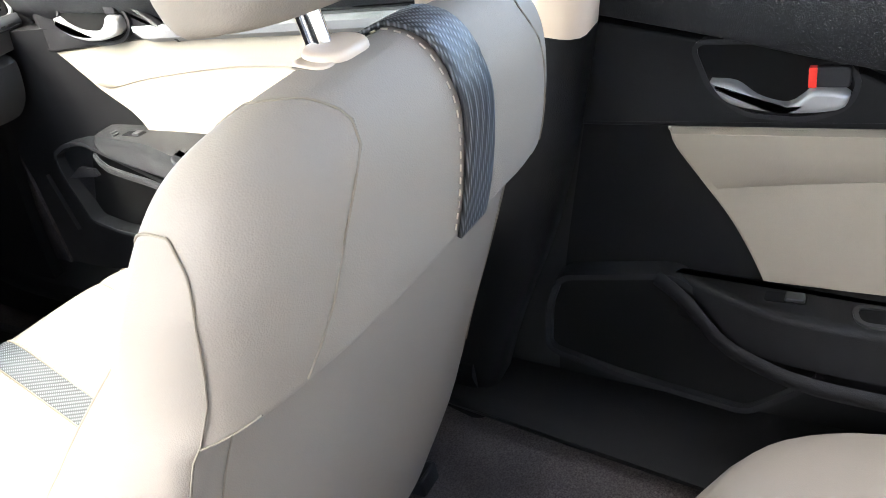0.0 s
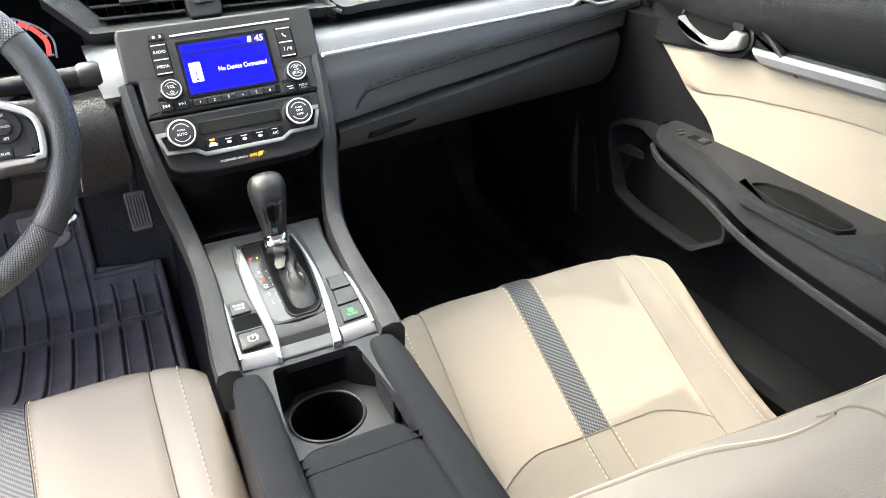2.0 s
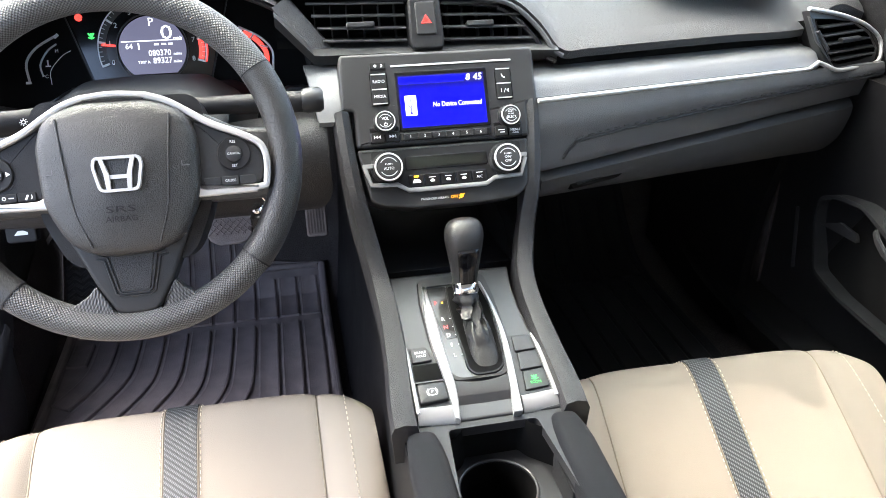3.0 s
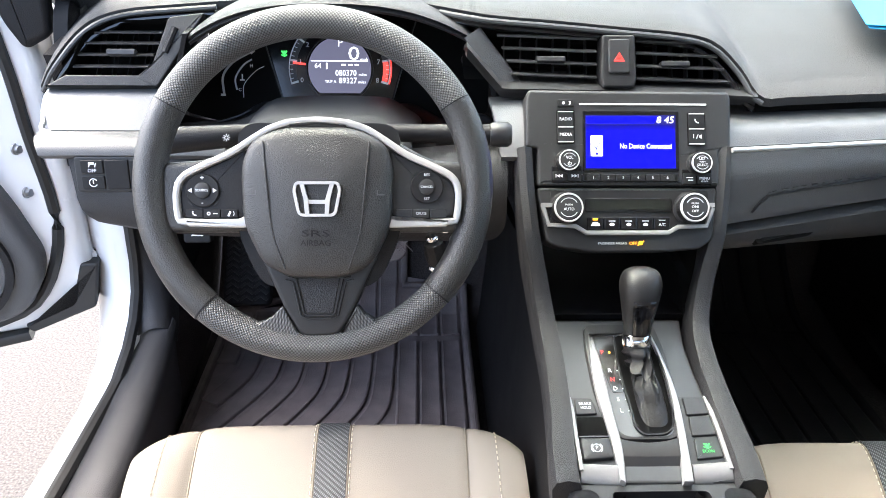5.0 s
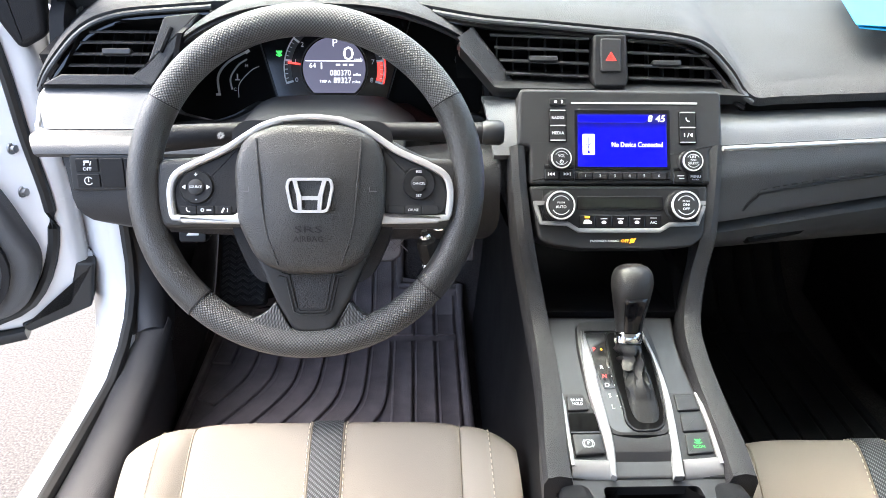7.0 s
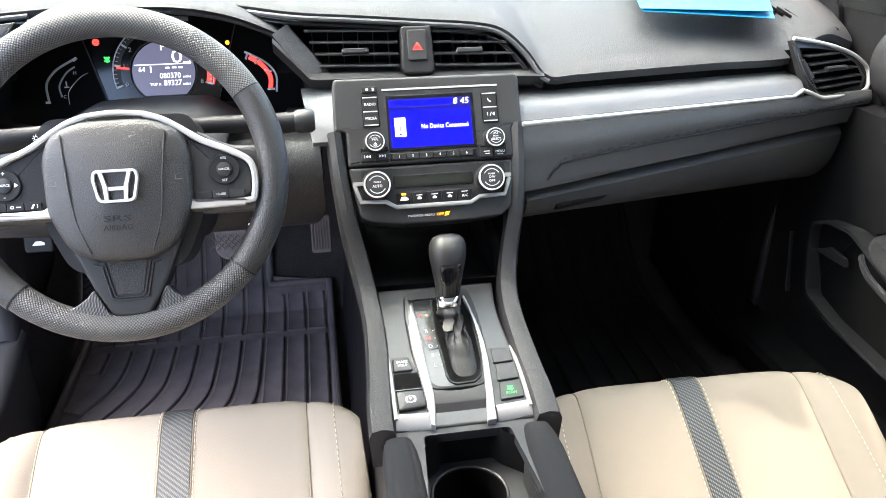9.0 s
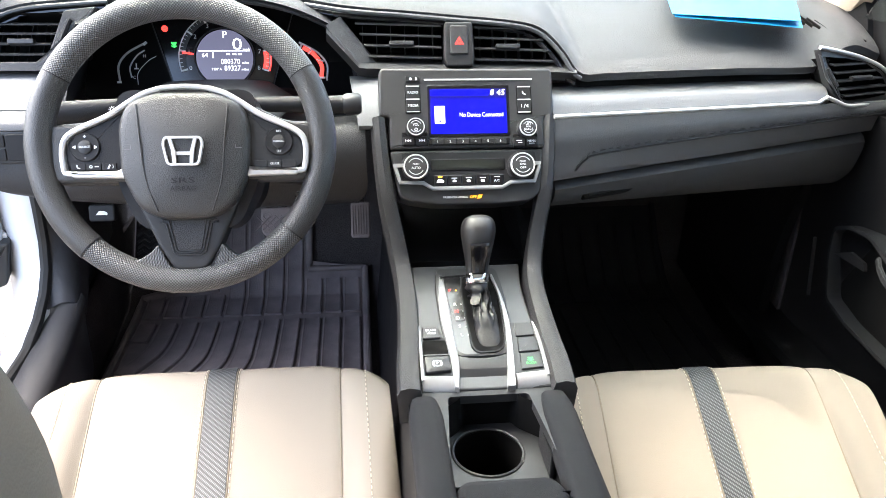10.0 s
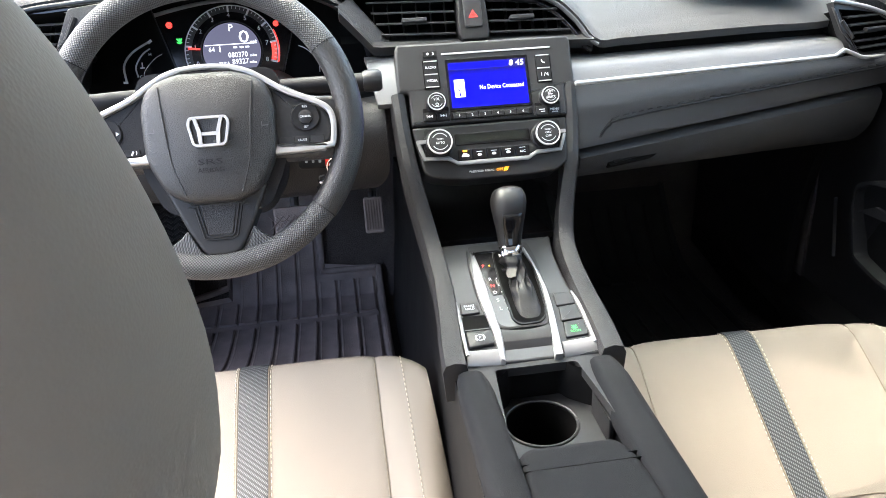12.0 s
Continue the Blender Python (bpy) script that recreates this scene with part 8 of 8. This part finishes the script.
    sol.thickness, sol.offset = 0.003, 0
    bm = bmesh.new()
    for dx in (-0.0225, 0.0225):
        pts = curve([Vector((CX + dx, r[2].y + (0.002 if tt > 2 else -0.002), r[2].z - (0.0015 if l[0] > 0.865 else 0))) for r, (l, tt) in zip(rows, line)], 170)
        for i in range(0, 168, 2):
            sweep(bm, [pts[i], pts[i + 1]], circle(0.0006, 4))
    tagged(part("stitching", bm, THREAD, seat, "cream stitching"), kind="stuff")

    def seam_on(ctrl, name="seam", r=0.0013, m=SEAM):
        pts = []
        for zl, t in curve(ctrl, 50):
            i = int(np.argmin(np.abs(LEV[:, 0] - zl)))
            f = (zl - LEV[i][0]) / (LEV[min(i + 1, 239)][0] - LEV[i][0] + 1e-9) if i < 239 else 0
            l = LEV[i] * (1 - f) + LEV[min(i + 1, 239)] * f
            p = back_point(l, t)
            c = Vector((CX, l[1], p.z))
            pts.append(p + (p - c).normalized() * 0.0006)
        return part(name, tube(pts, r, 6, up=(1, 0, 0)), m, seat)

    for s in (-1, 1):
        def th(a):
            return radians(a) if s > 0 else radians(180 - a)
        # shoulder panel, bolster panel and the fold under the overhang
        seam_on([(0.850, th(62)), (0.872, th(46)), (0.884, th(24)), (0.889, th(0)), (0.887, th(-40)), (0.877, th(-60)), (0.863, th(-64)), (0.850, th(-62)), (0.833, th(-59)), (0.796, th(-57)), (0.761, th(-53)), (0.746, th(-51))], r=0.0009)
        seam_on([(0.800, th(44)), (0.830, th(30)), (0.845, th(14)), (0.849, th(0)), (0.843, th(-5)), (0.827, th(-12)), (0.796, th(-17)), (0.755, th(-20)), (0.727, th(-20)), (0.667, th(-25)), (0.55, th(-28)), (0.45, th(-29))], r=0.0008)
        seam_on([(0.727, th(-20)), (0.732, th(-29)), (0.738, th(-38))], r=0.0007)
        seam_on([(0.738, th(-38)), (0.697, th(-39)), (0.649, th(-40)), (0.55, th(-40)), (0.45, th(-40))], r=0.0007)
        seam_on([(0.824, th(30)), (0.743, th(42)), (0.697, th(42)), (0.643, th(40)), (0.542, th(34)), (0.46, th(30))], r=0.0011)
        seam_on([(0.818, th(33)), (0.738, th(45)), (0.690, th(45)), (0.636, th(43)), (0.535, th(37)), (0.46, th(33))], name="stitching", r=0.0006, m=THREAD)
        seam_on([(0.845, th(66)), (0.76, th(60)), (0.66, th(56)), (0.55, th(54))], r=0.0008)
    # headrest on two posts
    M = FLAT
    hw = curve([(0.908, 0.100, 0.030, -0.772), (0.912, 0.114, 0.048, -0.774), (0.930, 0.122, 0.058, -0.776), (0.965, 0.125, 0.062, -0.782), (1.005, 0.119, 0.060, -0.790), (1.040, 0.108, 0.052, -0.797), (1.062, 0.090, 0.040, -0.802), (1.074, 0.065, 0.024, -0.804), (1.077, 0.03, 0.010, -0.805)], 30)
    bm = bmesh.new()
    rows = []
    for z, a, b, yc in hw + np.array([0.008, 0, 0, 0]):
        rows.append([(CX + a * math.copysign(abs(math.cos(t)) ** 0.66, math.cos(t)), yc + b * math.copysign(abs(math.sin(t)) ** 0.68, math.sin(t)), z - 0.010 * (1 if math.sin(t) > 0 else 0) * abs(math.sin(t)) * max(0, (0.98 - z) / 0.07)) for t in np.linspace(0, 2 * math.pi, 65)[:-1]])
    grid(bm, rows, close_u=True, caps=True)
    hr = part("headrest", bm, BEIGE, seat, "beige leatherette headrest")
    for s in (-1, 1):
        pts = []
        for z, a, b, yc in hw[7:-4] + np.array([0.008, 0, 0, 0]):
            t = radians(60) if s > 0 else radians(120)
            pts.append((CX + a * math.copysign(abs(math.cos(t)) ** 0.66, math.cos(t)) * 1.004, yc - b * abs(math.sin(t)) ** 0.68 * 1.01, z))
        part("seam", tube(pts, 0.0013, 6, up=(0, 1, 0)), SEAM, hr)
        x = CX + s * 0.060
        part("post", tube([(x, -0.808, 0.84), (x, -0.795, 0.92)], 0.0075, 16, up=(0, 1, 0)), CHROME, seat, "chrome headrest post")
        G = frame_of((x, -0.808, 0.886), (1, 0, 0), (0, 0.98, 0.15), (0, -0.15, 0.98))
        gd = part("guide", prism(bmesh.new(), rrect(0, 0, 0.042, 0.030, 0.0145, 6), -0.02, 0.012, G, 0.004), BEIGE_PLAST, seat, "beige plastic headrest guide")
        if s < 0:
            part("release", prism(bmesh.new(), rrect(-0.020, 0.0, 0.016, 0.024, 0.007, 5), -0.008, 0.008, G, 0.002), BEIGE_PLAST, gd)
            for k in range(5):
                part("rib", tube([G @ Vector((-0.0285, -0.008, -0.004 + 0.0025 * k)), G @ Vector((-0.0285, 0.008, -0.004 + 0.0025 * k))], 0.0008, 5), SEAM, gd)
    return seat


seat = front_seat()
driver = copy_thing(seat, Matrix.Translation((-0.359, -0.335, 0.262)))
for o in driver.children:
    if o.name.startswith("headrest"):
        o.matrix_basis = Matrix.Translation((CX - 0.006, -0.830, 0.976)) @ Matrix.Diagonal((1.0, 1, 1.08, 1)) @ Matrix.Translation((-CX, 0.785, -0.985))

# the passenger seat stands turned a little outwards
pivot = Matrix.Translation((CX, -0.80, 0))
seat.matrix_basis = pivot @ Matrix.Rotation(radians(-1.2), 4, "Z") @ pivot.inverted() @ seat.matrix_basis

bk = thing("seat_belt_buckle", (0.125, -0.55, 0.5), "black seat belt buckle with a red release button", "seat belt buckle")
MBk = frame_of((0.125, -0.545, 0.52), (1, 0, 0), (0, -0.8, 0.6), (0, 0.6, 0.8))
plate("housing", rrect(0, 0, 0.028, 0.06, 0.006), -0.010, 0.010, MBk, PLASTIC, bk, bevel=0.004)
plate("button", rrect(0, 0.022, 0.018, 0.012, 0.003), 0.008, 0.012, MBk, RED, bk, "red release button", bevel=0.001)
part("stem", tube([MBk @ Vector((0, -0.03, 0)), (0.125, -0.52, 0.42), (0.128, -0.50, 0.30)], 0.008, 8), SEAL, bk)

# rear bench
rs = thing("rear_seat", (0.0, -1.3, 0.24), "beige leatherette rear bench", "car seat")
pr = curve([(-0.93, 0.26), (-0.905, 0.30), (-0.905, 0.345), (-0.925, 0.378), (-0.98, 0.393), (-1.1, 0.393), (-1.3, 0.385), (-1.5, 0.375)], 40)
ac = curve([(-0.64, -0.12), (-0.645, -0.05), (-0.625, -0.01), (-0.56, 0.0), (0.0, -0.005), (0.56, 0.0), (0.625, -0.01), (0.645, -0.05), (0.64, -0.12)], 70)
bm = bmesh.new()
grid(bm, [[(x * (1 - 0.10 * max(0, (y + 1.1) / 0.2) ** 2 * (abs(x) > 0.3)), y - 0.08 * (abs(x) / 0.64) ** 6 * (y > -1.2), max(0.26, z + dz)) for x, dz in ac] for y, z in pr])
part("cushion", bm, BEIGE, rs)
for dx in (0.30, 0.44):
    part("seam", tube([(dx + 0.06 * (-0.9 - y), y, z + 0.001) for y, z in pr if z > 0.29], 0.0013, 6, up=(1, 0, 0)), SEAM, rs)

# ---- floor mats and pedals ----
def toe(y):
    return float(np.interp(y, [0.0, 0.55, 0.63, 0.71, 0.79, 0.85], [0.238, 0.238, 0.248, 0.313, 0.413, 0.553])) + 0.004


def floor_mat(name, x0, x1, y0, y1, label, notch=None, tab=None, bend=False, rubber=RUBBER):
    m = thing(name, ((x0 + x1) / 2, y0, 0.24), label, "floor mat")
    xs, ys = np.linspace(x0, x1, 40), np.linspace(y0, y1, 50)
    def left(y):
        return tab[0] if tab and y > tab[1] else x0
    def right(y):
        return notch[0] if notch and y > notch[1] else x1
    def at(u, y, h):
        l, r = left(y), right(y)
        return Vector((l + (r - l) * u, y, toe(y) + h))
    rows = [[at(u, y, 0.004 + (0.012 if u in (0.0, 1.0) else 0)) for u in (0.0, 0.02, 0.03, *np.linspace(0.1, 0.9, 9), 0.97, 0.98, 1.0)] for y in ys]
    part("sheet", slab(rows, 0.005, (0, 0, -1)), rubber, m, "black rubber sheet with raised edges")
    out = [(left(y), y) for y in np.linspace(y1, y0, 24)] + ([(x1, y) for y in np.linspace(y0, notch[1], 18)] + [(x, notch[1]) for x in np.linspace(x1 - 0.01, notch[0], 6)] + [(notch[0], y) for y in np.linspace(notch[1] + 0.01, y1, 8)] if notch else [(x1, y) for y in np.linspace(y0, y1, 24)])
    part("raised_edge", sweep(bmesh.new(), [(x, y, toe(y) + 0.008) for x, y in out], rrect(0, 0, 0.016, 0.014, 0.006, 3)), rubber, m, "rounded raised edge")
    n = int((x1 - x0) / 0.0456)
    k = 0
    for (a, b) in ((y0 + 0.02, 0.536), (0.562, y1 - 0.03)):
        for i in range(n):
            x = x0 + 0.012 + (x1 - x0 - 0.024) * (i + 0.5) / n
            if notch and x > notch[0] - 0.03:
                b2 = min(b, notch[1] - 0.02)
            else:
                b2 = b
            if b2 - a < 0.05:
                continue
            turn = 0.43 - (x + 0.607) * 0.40
            pts = []
            for y in np.linspace(a, b2, 30):
                d = turn - y
                px = x - (0.31 * (d + math.sqrt(d * d + 0.0012)) if bend and x < -0.30 else 0)
                if px > left(y) + 0.026:
                    pts.append(Vector((px, y, toe(y) + 0.0045)))
            if len(pts) < 4:
                continue
            hw = (x1 - x0 - 0.024) / n / 2 - 0.0024
            part("panel", sweep(bmesh.new(), pts, [(-hw, -0.002), (-hw + 0.0008, 0.0052), (-hw + 0.004, 0.0062), (-hw + 0.008, 0.0046), (hw - 0.008, 0.0046), (hw - 0.004, 0.0062), (hw - 0.0008, 0.0052), (hw, -0.002)]), rubber, m)
    return m


floor_mat("floor_mat", -0.668, -0.146, 0.0, 0.81, "dusty black ribbed rubber mat in the driver footwell, lightened as if better lit", notch=(-0.281, 0.684), tab=(-0.50, 0.640), bend=True)
floor_mat("floor_mat", 0.150, 0.60, 0.0, 0.78, rubber=BLACKRUBBER, label="black ribbed rubber mat in the passenger footwell, darkened for its shade")

ped = thing("pedals", (-0.25, 0.55, 0.45), "black rubber brake and accelerator pedals", "pedals")
MG = frame_of((-0.153, 0.475, 0.520), (1, 0, 0), (0, 0.45, 0.89), (0, -0.89, 0.45))
g = plate("accelerator", rrect(0, 0, 0.040, 0.075, 0.006), -0.012, 0.0, MG, RUBBER, ped, bevel=0.004)
for i in range(7):
    part("ridge", sweep(bmesh.new(), [MG @ Vector((-0.0165 + 0.0055 * i, -0.030, 0.001)), MG @ Vector((-0.0165 + 0.0055 * i, 0.030, 0.001))], rrect(0, 0, 0.0028, 0.004, 0.001, 2), up=(0, -0.89, 0.45)), RUBBER, g)
part("arm", tube(curve([MG @ Vector((0, 0.03, -0.01)), (-0.146, 0.60, 0.60), (-0.15, 0.66, 0.72)], 8), 0.008), STEEL, g)
MBr = frame_of((-0.309, 0.435, 0.544), (1, 0, 0), (0, 0.5, 0.866), (0, -0.866, 0.5))
b = plate("brake", rpoly([(-0.042, 0.024), (0.042, 0.024), (0.038, -0.030), (0.020, -0.040), (-0.024, -0.040), (-0.040, -0.028)], 0.008), -0.014, 0.0, MBr, RUBBER, ped, bevel=0.004)
for k in (-1, 1):
    for i in range(-3, 4):
        c = Vector((i * 0.012, -0.008))
        d = Vector((0.5, 0.5 * k)).normalized() * 0.020
        part("ridge", sweep(bmesh.new(), [MBr @ Vector((*(c - d), 0.001)), MBr @ Vector((*(c + d), 0.001))], rrect(0, 0, 0.002, 0.003, 0.0008, 2), up=(0, -0.866, 0.5)), RUBBER, b)
part("arm", tube(curve([MBr @ Vector((0, 0.02, -0.01)), (-0.309, 0.54, 0.63), (-0.31, 0.62, 0.74)], 8), 0.009), STEEL, b)
fr = thing("foot_rest", (-0.603, 0.60, 0.35), "black ribbed rubber foot rest", "foot rest")
MF = frame_of((-0.603, 0.60, 0.43), (1, 0, 0), (0, 0.58, 0.81), (0, -0.81, 0.58))
plate("pad", rrect(0, 0, 0.095, 0.215, 0.012), -0.03, 0.0, MF, BLACKRUBBER, fr, bevel=0.004)
for i in range(6):
    for j in range(15):
        u0, v0, s = -0.0435 + 0.0145 * i, -0.094 + 0.0134 * j, 1 if i % 2 else -1
        part("chevron", sweep(bmesh.new(), [MF @ Vector((u0 + 0.001, v0 + s * 0.0045, 0.001)), MF @ Vector((u0 + 0.0135, v0 - s * 0.0045, 0.001))], rrect(0, 0, 0.006, 0.004, 0.0015, 2), up=(0, -0.81, 0.58)), SIDE, fr)
hl = thing("bonnet_release", (-0.606, 0.31, 0.617), "black bonnet release lever with a white car symbol", "lever")
MH = frame_of((-0.606, 0.31, 0.617), (1, 0, 0), (0, 0.3, 0.95), (0, -0.95, 0.3))
plate("lever", rrect(0, 0, 0.045, 0.030, 0.006), -0.012, 0.006, MH, PLASTIC, hl, bevel=0.003)
plate("symbol", rpoly([(-0.010, -0.003), (0.010, -0.003), (0.010, 0.001), (0.004, 0.004), (-0.004, 0.004)], 0.001), 0.005, 0.0068, MH, WHITE, hl)

# ---- folded paper on the dashboard ----
pp = thing("folded_paper", (0.47, 0.25, 0.97), "bright cyan folded paper lying on the dashboard", "paper")
rows = [[(0.352, 0.218, 0.963), (0.45, 0.205, 0.960), (0.560, 0.200, 0.955)], [(0.375, 0.32, 0.985), (0.47, 0.31, 0.985), (0.60, 0.30, 0.975)], [(0.40, 0.42, 1.0), (0.5, 0.41, 1.0), (0.63, 0.40, 0.992)]]
part("upper_leaf", slab([[(x, y, z + 0.010) for x, y, z in r] for r in loft(rows, 10, 8)], 0.0008, (0, 0, -1)), PAPER, pp)
part("lower_leaf", slab([[(x + 0.004, y - 0.002, z - 0.002 + (0.62 - x) * 0.030) for x, y, z in r] for r in loft(rows, 10, 8)], 0.0008, (0, 0, -1)), PAPER, pp)
write("SRS", 0.545, 0.0, 0.009, frame_of((0.0, 0.198, 0.915), (1, 0.15, 0), (0, 0.6, 0.8), (0, -0.8, 0.6)), 0.002, GREYPRINT, dash, width=0.022)
set_writing()
